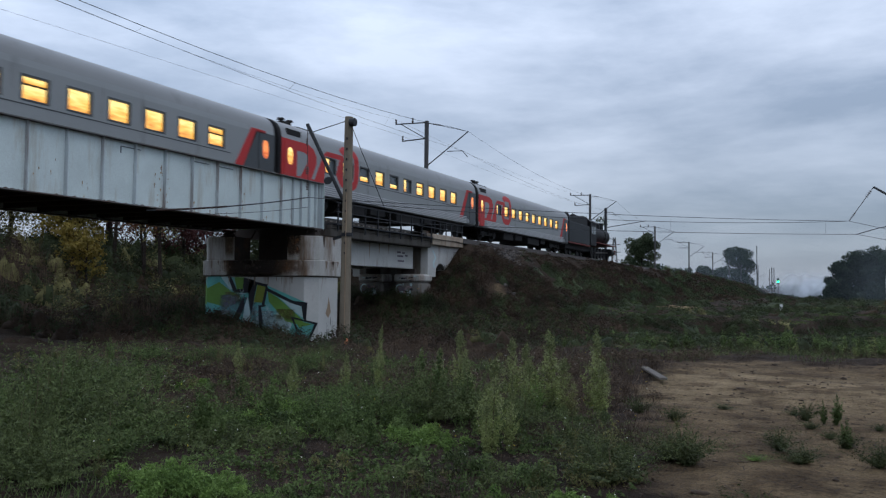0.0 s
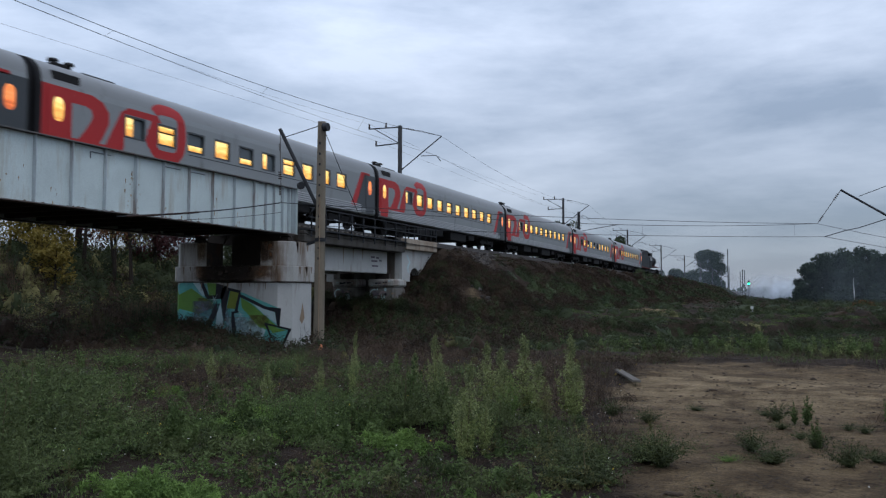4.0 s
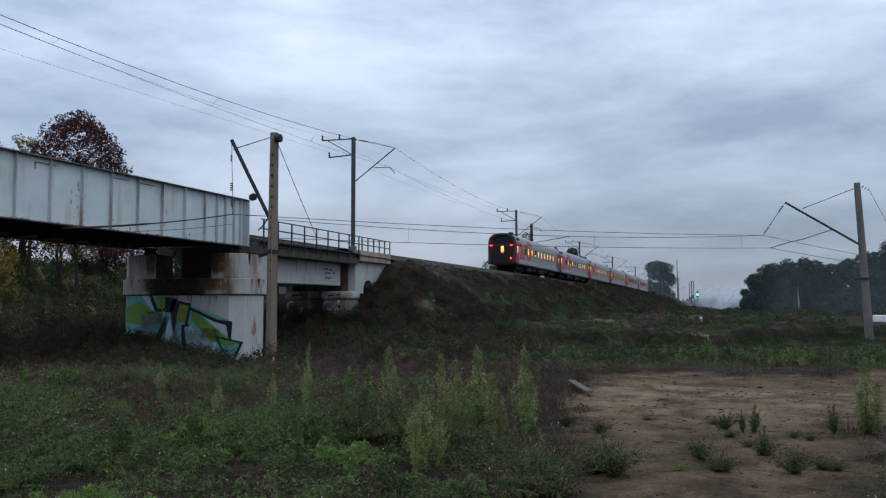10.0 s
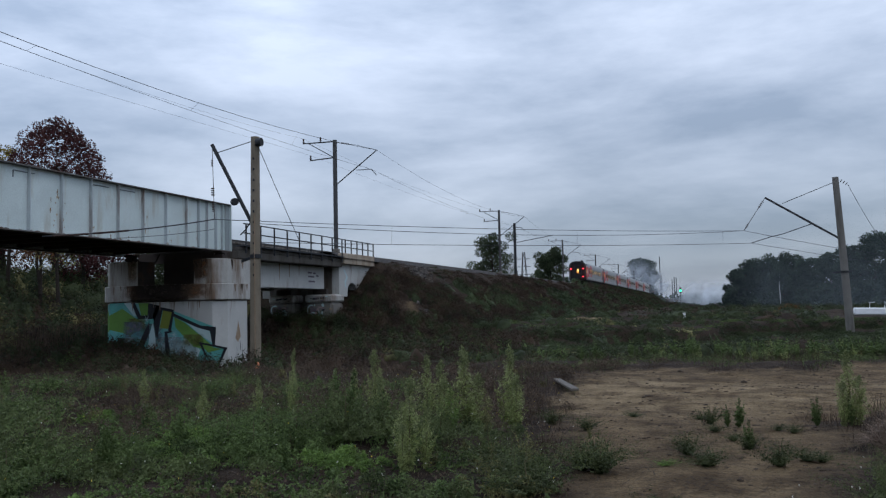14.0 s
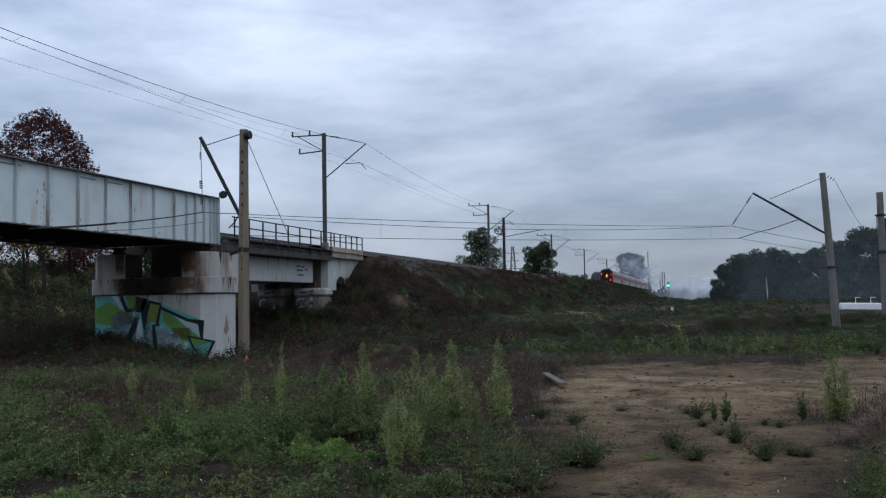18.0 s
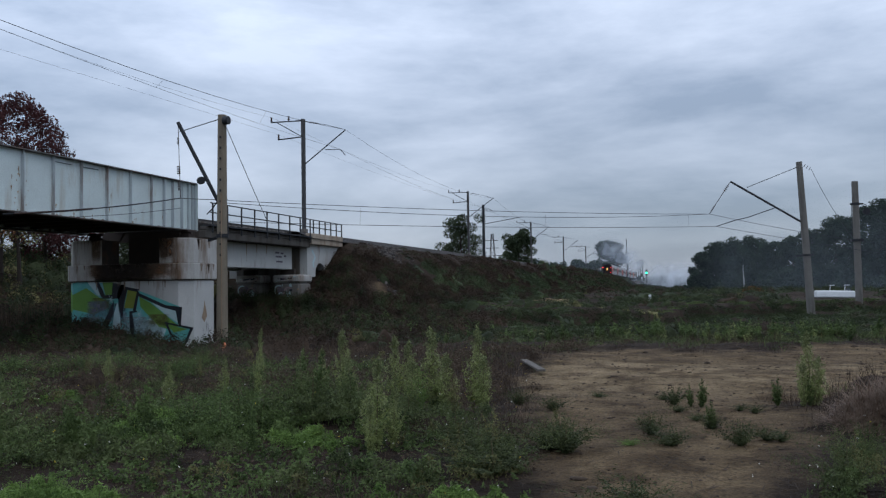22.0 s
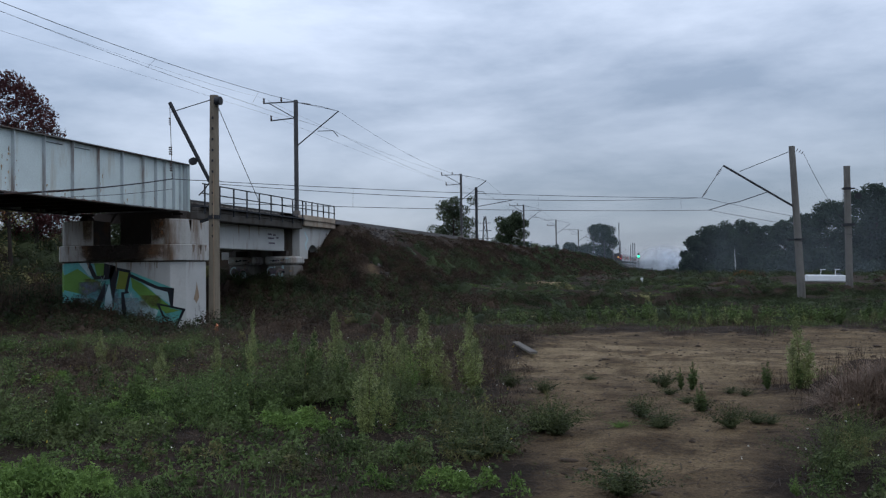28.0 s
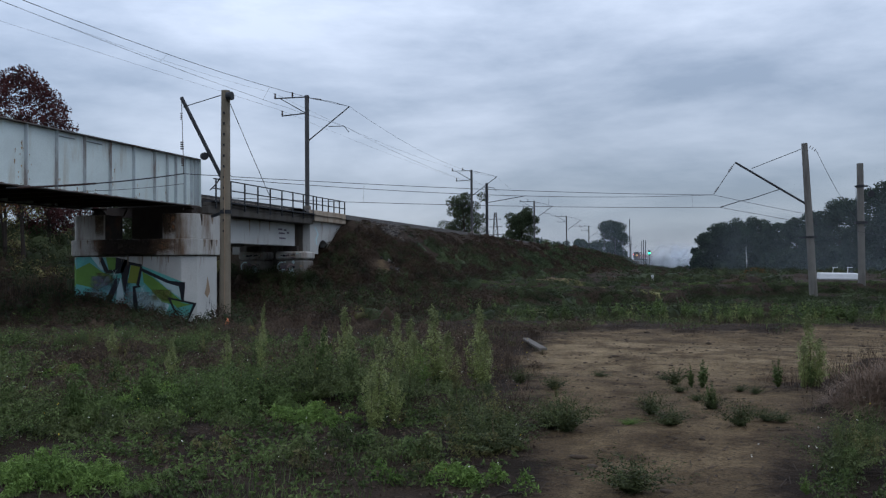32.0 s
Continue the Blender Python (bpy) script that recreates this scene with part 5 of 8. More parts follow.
    for y in (1.6, 2.3):
        part("vent", Solid().tube([(0.55, y, 4.1), (0.55, y, 4.40), (0.55, y, 4.42), (0.55, y, 4.5)], [0.09, 0.09, 0.2, 0.17], 10), UNDERFRAME, c, "mushroom-shaped roof vent")
    part("grille", Solid().box(1.30, 0.75, 3.5, 1.5, 1.9, 3.8), UNDERFRAME, c, "dark air intake")
    s = Solid().box(-0.35, 17.5, 4.24, 0.35, 22.8, 4.32)
    part("cable_duct", s, UNDERFRAME, c)
    # below the floor
    part("underframe", Solid().box(-1.2, 0.5, 0.85, 1.2, CAR_L - 0.5, 1.0), UNDERFRAME, c)
    for y0, y1, z in ((6.4, 8.6, 0.35), (9.2, 11.0, 0.45), (12.4, 15.6, 0.3), (16.2, 17.4, 0.5)):
        part("equipment_box", Solid().box(-1.3, y0, z, 1.3, y1, 0.9), UNDERFRAME, c, bevel=0.03)
    for y in (3.5, CAR_L - 3.5):
        bg = part("bogie", BOGIE, None, c)
        bg.location = (0, y, 0)
        for dy in (-1.2, 1.2):
            ws = part("wheelset", WHEELSET, None, bg)
            ws.location = (0, dy, 0)
    if is_tail:
        dr = part("end_door", Solid().box(-0.5, e0 - 0.06, 1.1, 0.5, e0 - 0.02, 3.45), RUBBER, c, "dark end door with a lit window")
        part("pane", Solid().prism([(0.07 + 0.17 * math.copysign(abs(math.cos(a)) ** 0.5, math.cos(a)), 2.5 + 0.38 * math.copysign(abs(math.sin(a)) ** 0.5, math.sin(a))) for a in [i * math.pi / 8 for i in range(16)]], "y", e0 - 0.3, e0 - 0.28), LIT_WINDOW, dr, "oval lit pane")
        for x, z in ((-1.22, 2.95), (1.06, 2.95), (1.02, 1.52)):
            part("tail_lamp", Solid().tube([(x, e0 - 0.02, z), (x, e0 - 0.40, z)], 0.06, 12), TAIL_RED, c, "glowing red tail lamp")
        rim = Solid()
        prof, n = full_profile(1.53, 0.95), len(full_profile(1.53, 0.95))
        inner = [(x * 0.86, 2.3 + (z - 2.3) * 0.9) for x, z in prof]
        y0, y1 = e0 - 0.36, e0 - 0.1
        rim.add([(x, y1, z) for x, z in prof] + [(x, y0, z) for x, z in prof] + [(x, y0, z) for x, z in inner] + [(x, y1, z) for x, z in inner],
                [(r * n + i, r * n + i + 1, (r + 1) * n + i + 1, (r + 1) * n + i) for r in range(3) for i in range(n - 1)])
        part("end_rim", rim, HOOD_DARK, c, "dark rim round the end of the carriage")
        part("buffer_beam", Solid().box(-1.45, e0 - 0.16, 0.88, 1.45, e0 - 0.1, 1.08), UNDERFRAME, c)
    return c


BOGIE = mesh_of("bogie", bogie_solid(), UNDERFRAME)
WHEELSET = mesh_of("wheelset", wheelset_solid(), UNDERFRAME, smooth=True)
TAIL_LIT = ["half", "split", "full", "dim", "full", "full", "split", "full", "full", "split"]
MID_LIT = ["half", "split", "dim", "full", "dim", "half", "split", "full", "full", "full"]
ALL_LIT = ["half", "full", "full", "full", "split", "full", "full", "full", "full", "split"]
tail_car = carriage(TAIL_LIT, True)
mid_car = carriage(MID_LIT, False)
lit_car = carriage(ALL_LIT, False)
# from the rear to the front of the train
cars = [tail_car, mid_car, copy_thing(lit_car, pose(0, 0, 0)), copy_thing(lit_car, pose(0, 0, 0)), copy_thing(mid_car, pose(0, 0, 0)), lit_car]


def tender_thing():
    t = thing("tender", (0, 0, 0), "dark grey coal tender with a red running board", "railway tender")
    part("tank", Solid().box(-1.5, 0.4, 1.25, 1.5, 8.6, 3.3), TENDER_GREY, t, bevel=0.05)
    part("coal_bunker", Solid().prism([(0.8, 3.3), (8.4, 3.3), (8.4, 4.25), (6.6, 4.3), (0.8, 3.75)], "x", -1.3, 1.3), LOCO_BLACK, t, bevel=0.05)
    s = Solid()
    rng = random.Random(4)
    for i in range(26):
        s.lump((rng.uniform(-0.9, 0.9), rng.uniform(1.5, 6.5), 3.75 + rng.uniform(0, 0.25)), rng.uniform(0.25, 0.5), i, 0.5, 1)
    part("coal", s, LOCO_BLACK, t, "heap of black coal")
    part("running_board", Solid().box(-1.53, 0.3, 1.12, 1.53, 8.7, 1.24), LOCO_RED, t, "red running board")
    part("frame", Solid().box(-1.1, 0.3, 0.6, 1.1, 8.7, 1.12), UNDERFRAME, t)
    for y in (1.5, 3.0, 5.8, 7.3):
        ws = part("wheelset", WHEELSET, None, t)
        ws.location = (0, y, 0)
    part("ladder", Solid().box(-1.4, 0.33, 1.3, -1.0, 0.39, 3.9), UNDERFRAME, t)
    return t


def loco_thing():
    e = thing("steam_locomotive", (0, 0, 0), "black steam locomotive with red trim and tall cab", "locomotive")
    part("frame", Solid().box(-0.75, 0.3, 0.75, 0.75, 12.4, 1.2), UNDERFRAME, e)
    part("footplate", Solid().box(-1.5, 2.6, 1.72, 1.5, 12.2, 1.8), LOCO_RED, e, "red-edged running plate")
    cab = part("cab", Solid().prism([(0.2, 1.3), (2.7, 1.3), (2.7, 3.85), (0.2, 3.85)], "x", -1.5, 1.5), LOCO_BLACK, e, bevel=0.04)
    part("cab_roof", Solid().prism([(-1.6, 3.82), (1.6, 3.82), (1.2, 4.12), (0.5, 4.26), (-0.5, 4.26), (-1.2, 4.12)], "y", -0.2, 2.9), LOCO_BLACK, cab)
    part("cab_window", Solid().box(1.5, 0.6, 2.6, 1.515, 1.2, 3.4), DIM_GLASS, cab)
    part("cab_window", Solid().box(1.5, 1.5, 2.6, 1.515, 2.3, 3.4), DIM_GLASS, cab)
    part("firebox", Solid().tube([(0, 2.7, 2.75), (0, 5.2, 2.75)], 1.0, 24), LOCO_BLACK, e, smooth=True)
    part("boiler", Solid().tube([(0, 5.2, 2.85), (0, 9.6, 2.85)], 0.9, 24), LOCO_BLACK, e, smooth=True)
    part("smokebox", Solid().tube([(0, 9.6, 2.85), (0, 11.6, 2.85), (0, 11.75, 2.85)], [0.95, 0.95, 0.75], 24), LOCO_BLACK, e, smooth=True)
    part("chimney", Solid().tube([(0, 10.7, 3.7), (0, 10.7, 4.45), (0, 10.7, 4.5)], [0.36, 0.32, 0.42], 16), LOCO_BLACK, e, smooth=True)
    part("dome", Solid().tube([(0, 8.4, 3.65), (0, 8.4, 4.2), (0, 8.4, 4.36)], [0.5, 0.48, 0.2], 16), LOCO_BLACK, e, smooth=True)
    part("sand_dome", Solid().tube([(0, 6.4, 3.65), (0, 6.4, 4.1), (0, 6.4, 4.22)], [0.45, 0.42, 0.2], 16), LOCO_BLACK, e, smooth=True)
    for sgn in (1, -1):
        part("handrail", Solid().tube([(sgn * 1.1, 3, 3.3), (sgn * 1.05, 11.2, 3.3)], 0.03, 6), DARK_STEEL, e)
        part("railing", Solid().beam((sgn * 1.45, 5, 2.6), (sgn * 1.45, 12.1, 2.6), 0.04, 0.04).beam((sgn * 1.45, 12.1, 1.8), (sgn * 1.45, 12.1, 2.6), 0.04, 0.04), DARK_STEEL, e)
        part("cylinder", Solid().tube([(sgn * 1.2, 9.9, 0.95), (sgn * 1.2, 11.3, 0.95)], 0.42, 16), LOCO_BLACK, e, smooth=True)
        part("rod", Solid().beam((sgn * 1.05, 4.0, 0.66), (sgn * 1.05, 9.9, 0.9), 0.06, 0.14), RAIL_STEEL, e)
    for y in (3.2, 4.65, 6.1, 7.55, 9.0):
        s = Solid()
        for x in (-0.8, 0.8):
            s.tube([(x - 0.07, y, 0.66), (x + 0.07, y, 0.66)], 0.66, 22).tube([(x - 0.1, y, 0.66), (x + 0.1, y, 0.66)], 0.2, 12)
        s.tube([(-0.85, y, 0.66), (0.85, y, 0.66)], 0.1, 8)
        part("driving_wheelset", s, UNDERFRAME, e, smooth=True)
    ws = part("pony_wheelset", WHEELSET, None, e)
    ws.location = (0, 11.0, 0)
    part("buffer_beam", Solid().box(-1.45, 12.2, 0.8, 1.45, 12.4, 1.3), LOCO_RED, e, "red buffer beam")
    part("headlamp", Solid().tube([(0, 11.75, 3.5), (0, 12.1, 3.5)], 0.2, 14), DARK_STEEL, e)
    part("coupler", Solid().box(-0.15, 12.4, 0.9, 0.15, 12.8, 1.15), UNDERFRAME, e)
    return e


tender = tender_thing()
loco = loco_thing()

# where the rear of the train is: seconds, metres along the line
TAIL_AT = [(0, -66.5), (1, -50.95), (2, -35.5), (3, -20.1), (6, 26.1), (7.5, 49.7), (9, 73.1), (12, 120.0), (15, 168.5), (18, 217.0), (23, 297.0), (28, 375.0), (32, 437.0)]


def tail_at(t):
    return float(np.interp(t, [a for a, _ in TAIL_AT], [b for _, b in TAIL_AT]))


def on_line(y, length):
    """The pose of a vehicle whose rear end stands y metres along the line."""
    a, b = Vector((TRACK_X, y, rail_z(y))), Vector((TRACK_X, y + length, rail_z(y + length)))
    return pose(*a, rx=math.degrees(math.atan2(b.z - a.z, length)))


TRAIN = [(c, i * CAR_L, CAR_L) for i, c in enumerate(cars)] + [(tender, 6 * CAR_L - 0.1, 9.0), (loco, 6 * CAR_L + 8.8, 12.5)]


def motions():
    times = [i * 0.5 for i in range(65)]
    for ob, off, length in TRAIN:
        walk(ob, [(t, on_line(tail_at(t) + off, length)) for t in times])
    for ob, place in SMOKE:
        walk(ob, [(t, place(t)) for t in times])


# ---- poles, masts and wires ----
SMOKE = []
MAST_GREY = material("mast_grey", (0.07, 0.07, 0.072), 0.75, 0.1, 0.25, 2, 40, 0.2)


def sag(a, b, drop, n=14):
    a, b = Vector(a), Vector(b)
    return [a.lerp(b, i / n) - Vector((0, 0, 4 * drop * (i / n) * (1 - i / n))) for i in range(n + 1)]


def wire(a, b, drop=0.3, r=0.012, name="overhead_wire", label="thin dark overhead wire"):
    return single(name, Solid().tube(sag(a, b, drop), r, 5), WIRE, label, "overhead wire", "wires of the railway")


def insulators(s, a, b, n, r):
    a, b = Vector(a), Vector(b)
    for i in range(n):
        p = a.lerp(b, (i + 0.5) / n)
        d = (b - a).normalized() * 0.02
        s.tube([p - d, p + d], r, 8)
    return s


def concrete_pole(x, y, z0, z1, top, r0=0.21, r1=0.15, label="", lean=(0, 0), mat=POLE_GREY):
    p = thing("catenary_pole", (x, y, z0), label, "overhead line pole", "concrete poles of the lower line")
    h = z1 - z0
    part("shaft", Solid().tube([(0, 0, -0.6), (lean[0] * 0.5, lean[1] * 0.5, h * 0.5), (lean[0], lean[1], h)], [r0, (r0 + r1) / 2, r1], 14), mat, p, smooth=True)
    return p


def along(o, v, k):
    return tuple(Vector(o) + Vector(v) * k)


# the tall pole beside the pier; its shaft has a row of climbing holes
PA = Vector((-17.35, 29.2, 0))
pole_a = concrete_pole(PA.x, PA.y, -1.1, 8.5, 0, 0.23, 0.17, "tall grey-brown concrete pole with a row of holes", (0.06, 0.0), POLE_CONCRETE)
for i in range(12):
    z = 9.0 - 0.42 * i - 0.35
    part("climbing_hole", Solid().box(0.02 + 0.05 * z / 9.6, -0.215, z, 0.07 + 0.05 * z / 9.6, -0.15, z + 0.09), PAINT_BLACK, pole_a)
part("seam", Solid().box(0.10, -0.225, 0.6, 0.125, -0.14, 6.5), PAINT_TAN, pole_a, "pale vertical casting seam")
part("clamp", Solid().tube([(0.045, 0, 4.75), (0.045, 0, 4.9)], 0.235, 14), DARK_STEEL, pole_a, "steel clamp band")
part("step_bracket", Solid().beam((0, -0.1, 4.8), (-0.75, 0.3, 4.68), 0.08, 0.1), DARK_STEEL, pole_a)
part("lamp_drum", Solid().tube([(0.2, -0.12, 9.35), (0.42, -0.12, 9.35)], 0.165, 14), DARK_STEEL, pole_a)
ARM_A = Vector((-1.93, 0.0, 9.45))    # tip of the slanting arm
part("arm", Solid().tube([(-0.25, 0.15, 6.25), ARM_A], 0.075, 10), DARK_STEEL, pole_a, "slanting tubular cantilever arm")
part("tie_rod", Solid().tube([(-0.05, 0, 9.45), ARM_A * 0.97 + Vector((0.02, 0, -0.1))], 0.018, 6), DARK_STEEL, pole_a)
part("counterweight", Solid().tube([(-0.93, 0.0, 7.05), (-0.80, -0.1, 7.05)], 0.15, 12), DARK_STEEL, pole_a)
s = Solid().tube([ARM_A, ARM_A + Vector((0.1, 0, -3.05))], 0.014, 5)
insulators(s, ARM_A + Vector((0.02, 0, -1.75)), ARM_A + Vector((0.03, 0, -2.1)), 4, 0.07)
insulators(s, ARM_A + Vector((0.04, 0, -2.35)), ARM_A + Vector((0.05, 0, -2.75)), 6, 0.05)
insulators(s, ARM_A + Vector((0.0, 0, -0.6)), ARM_A + Vector((0.0, 0, -0.9)), 4, 0.04)
part("insulator_string", s, INSULATOR, pole_a, "hanging string of insulators")
part("steady_arm", Solid().tube([(-0.1, 0, 6.3), (-0.5, 0.2, 5.95), (-0.85, 0.35, 5.75)], 0.025, 6), DARK_STEEL, pole_a)
WA = PA + Vector((0, 0, -1.1)) + ARM_A + Vector((0.1, 0, -3.05))

# poles beside the open ground
PB = Vector((7.75, 57.5, 0))
pole_b = concrete_pole(PB.x, PB.y, -0.6, 9.15, 0, 0.26, 0.19, "leaning grey concrete pole with a cantilever arm", (-0.42, 0.05))
TOP_B = Vector((-0.42, 0.05, 9.75))
TIP_B = Vector((-4.55, 0.91, 8.8))
MID_B = Vector((-1.84, 0.4, 6.92))
part("arm", Solid().tube([(-0.3, 0, 5.83), TIP_B], 0.07, 10), DARK_STEEL, pole_b, "slanting tubular cantilever arm")
part("tie_rod", Solid().tube([TOP_B + Vector((-0.05, 0, -0.3)), (-3.55, 0.75, 8.34)], 0.022, 6), DARK_STEEL, pole_b)
part("clamp", Solid().tube([(-0.16, 0, 3.72), (-0.16, 0, 3.84)], 0.28, 14), DARK_STEEL, pole_b)
part("bracket", Solid().beam((-0.85, 0, 3.75), (0.2, 0, 3.8), 0.12, 0.1), DARK_STEEL, pole_b)
HANG_B = Vector((-5.93, 1.47, 6.75))
s = Solid().tube([TIP_B, HANG_B], 0.02, 5)
insulators(s, TIP_B + (HANG_B - TIP_B) * 0.1, TIP_B + (HANG_B - TIP_B) * 0.3, 4, 0.09)
insulators(s, TIP_B + (HANG_B - TIP_B) * 0.75, TIP_B + (HANG_B - TIP_B) * 0.92, 4, 0.07)
part("insulator_string", s, INSULATOR, pole_b, "slanting string of insulators")
STEADY = Vector((-5.51, 1.46, 5.9))
part("registration_tube", Solid().tube([MID_B, (-3.57, 0.95, 6.38), (-4.3, 1.2, 6.25), STEADY], 0.028, 6), DARK_STEEL, pole_b)
part("insulator", insulators(Solid(), TOP_B + Vector((0.25, 0, -0.2)), TOP_B + Vector((0.7, 0, -0.5)), 3, 0.1), INSULATOR, pole_b)
PC = Vector((12.95, 70.8, 0))
pole_c = concrete_pole(PC.x, PC.y, -0.7, 9.15, 0, 0.27, 0.24, "stout grey concrete anchor pole", (0, 0))
part("clamp", Solid().tube([(0, 0, 8.0), (0, 0, 8.2)], 0.29, 14), DARK_STEEL, pole_c)
part("cross_bar", Solid().beam((-0.4, 0, 8.1), (0.55, 0, 8.1), 0.12, 0.12), DARK_STEEL, pole_c)
part("clamp", Solid().box(-0.42, -0.32, 5.2, 0.42, 0.32, 5.4), DARK_STEEL, pole_c)
part("pulley", Solid().tube([(0.75, -0.06, 7.5), (0.75, 0.06, 7.5)], 0.26, 14), DARK_STEEL, pole_c)
part("pulley_wire", Solid().tube([(-0.3, 0, 8.1), (-0.32, 0, 5.6)], 0.02, 5), WIRE, pole_c)

B0 = PB + Vector((0, 0, -0.6))
M_B, C_B = B0 + HANG_B, B0 + STEADY
# catenary of the lower line, from the open ground to beneath the bridge
M_A, C_A = Vector((-19.18, 32.81, 5.58)), Vector((-19.18, 32.81, 4.6))
wire(M_B, M_A - Vector((0, 0, 0.04)), 0.17, 0.014)
wire(M_B, M_A - Vector((0.1, 0, 0.14)), 0.41, 0.014)
wire(C_B, C_A, 0.15, 0.014)
wire(M_B, B0 + Vector((7.0, 10.0, 4.6)), 0.15, 0.014)
wire(C_B, B0 + Vector((7.0, 10.0, 3.9)), 0.05, 0.014)
for k in (0.065, 0.44, 0.80):
    top = M_B.lerp(M_A, k) - Vector((0, 0, 4 * 0.3 * k * (1 - k)))
    k2 = (top.x - C_B.x) / (C_A.x - C_B.x)
    wire(top, C_B.lerp(C_A, k2) - Vector((0, 0, 4 * 0.15 * k2 * (1 - k2))), 0, 0.005, "dropper_wire", "short vertical dropper wire")
wire(WA, (-20.9, 21.9, 4.16), 0.1, 0.024, label="dark wire that dips beneath the girder")
bead = Solid()
for k in (0.56, 0.585, 0.61, 0.635, 0.66, 0.685, 0.71, 0.735, 0.78, 0.80, 0.82, 0.84, 0.86, 0.88, 0.90, 0.92, 0.94):
    p = WA.lerp(Vector((-20.9, 21.9, 4.16)), k) - Vector((0, 0, 4 * 0.1 * k * (1 - k)))
    d = (Vector((-20.9, 21.9, 4.16)) - WA).normalized() * 0.05
    bead.tube([p - d * 1.6, p + d * 1.6], 0.036, 8)
single("wire_insulators", bead, INSULATOR, "row of small dark insulators on a wire", "insulators", kind="stuff")
wire(WA + Vector((0, 0, -0.4)), (-20.9, 25.5, 4.35), 0.05, 0.01)
wire(WA, M_A, 0.02, 0.016)
wire(B0 + TOP_B + Vector((0.7, 0, -0.5)), PC + Vector((-0.3, 0, 4.8)), 0.3, 0.014)
wire(PA + Vector((0.2, 0, 8.1)), (-17.2, 32.7, 4.55), 0.03, 0.014)
wire(PC + Vector((0.75, 0, 6.6)), PC + Vector((6.5, 6, 4.2)), 0.1, 0.014)


def line_mast(y, h, x=TRACK_X - 3.3):
    z0 = rail_z(y) - 0.4
    m = thing("line_mast", (x, y, z0), "dark mast of the upper line with cross arms", "overhead line mast", "masts of the upper line")
    part("shaft", Solid().beam((0, 0, -1.2), (0, 0, h), 0.26, 0.26), MAST_GREY, m, bevel=0.02)
    part("foot", Solid().box(-0.22, -0.22, -1.2, 0.22, 0.22, 1.3), CONCRETE_RAW, m, "pale concrete foot", bevel=0.03)
    part("cross_arm", Solid().beam((0, 0, h - 0.12), (-2.7, 0, h - 0.08), 0.08, 0.08), DARK_STEEL, m)
    part("brace", Solid().beam((0, 0, h - 1.4), (-2.2, 0, h - 0.12), 0.06, 0.06), DARK_STEEL, m)
    part("cross_arm", Solid().beam((0, 0, h - 1.35), (-2.1, 0, h - 1.45), 0.08, 0.08), DARK_STEEL, m)
    for xx, zz in ((-2.65, h - 0.05), (-1.2, h - 0.05), (-2.05, h - 1.4)):
        part("insulator", Solid().tube([(xx, 0, zz), (xx, 0, zz + 0.1), (xx, 0, zz + 0.16), (xx, 0, zz + 0.34)], [0.04, 0.1, 0.05, 0.08], 8), INSULATOR, m)
    part("arm", Solid().tube([(0.1, 0, h - 3.45), (3.45, 0, h - 1.05)], 0.045, 8), DARK_STEEL, m)
    part("tie_rod", Solid().tube([(0.1, 0, h - 0.2), (1.8, 0, h - 0.55), (3.45, 0, h - 1.05)], 0.02, 6), DARK_STEEL, m)
    part("steady_arm", Solid().tube([(1.75, 0, h - 2.45), (3.0, 0, h - 2.48), (3.4, 0, h - 2.95)], 0.03, 6), DARK_STEEL, m)
    part("insulator_string", insulators(Solid(), (0.5, 0, h - 0.27), (1.2, 0, h - 0.42), 5, 0.07), INSULATOR, m)
    return m


MASTS = [(6.0, 9.65), (57.8, 9.65), (108.4, 9.5), (156.5, 9.0), (201.0, 8.9), (249.0, 9.0), (297.0, 9.0), (345.0, 9.0), (393.0, 9.0), (441.0, 9.0)]
for y, h in MASTS:
    line_mast(y, h)
for (a, ha), (b, hb) in zip(MASTS[:-1], MASTS[1:]):
    za, zb = rail_z(a) - 0.4 + ha, rail_z(b) - 0.4 + hb
    x = TRACK_X - 3.3
    if a < 10:
        # the span over the bridge hangs from a lower mast
        wire((x + 3.45, a, 12.25), (x + 3.45, b, zb - 1.05), 1.07, 0.014)
        wire((x + 3.0, a, 12.0), (x + 3.0, b, zb - 2.48), 0.5, 0.009)
        for k in (0.36, 0.56, 0.76):
            lo = (x + 3.0, a + (b - a) * k, 12.0 + (zb - 2.48 - 12.0) * k - 2.0 * k * (1 - k))
            wire((x + 3.45, lo[1], 12.25 + (zb - 1.05 - 12.25) * k - 4.28 * k * (1 - k)), lo, 0, 0.005, "dropper_wire", "short vertical dropper wire")
        wire((x - 2.65, a, 14.87), (x - 2.65, b, zb + 0.3), 1.0, 0.006)
        wire((x - 2.05, a, 12.0), (x - 2.05, b, zb - 1.05), 0.0, 0.006)
        continue
    wire((x + 3.45, a, za - 1.05), (x + 3.45, b, zb - 1.05), 1.1, 0.010)
    wire((x + 3.0, a, za - 2.48), (x + 3.0, b, zb - 2.48), 0.6, 0.009)
    if a < 200:
        wire((x - 2.65, a, za + 0.3), (x - 2.65, b, zb + 0.3), 0.45, 0.007)
        wire((x - 2.05, a, za - 1.05), (x - 2.05, b, zb - 1.05), 0.2, 0.006)
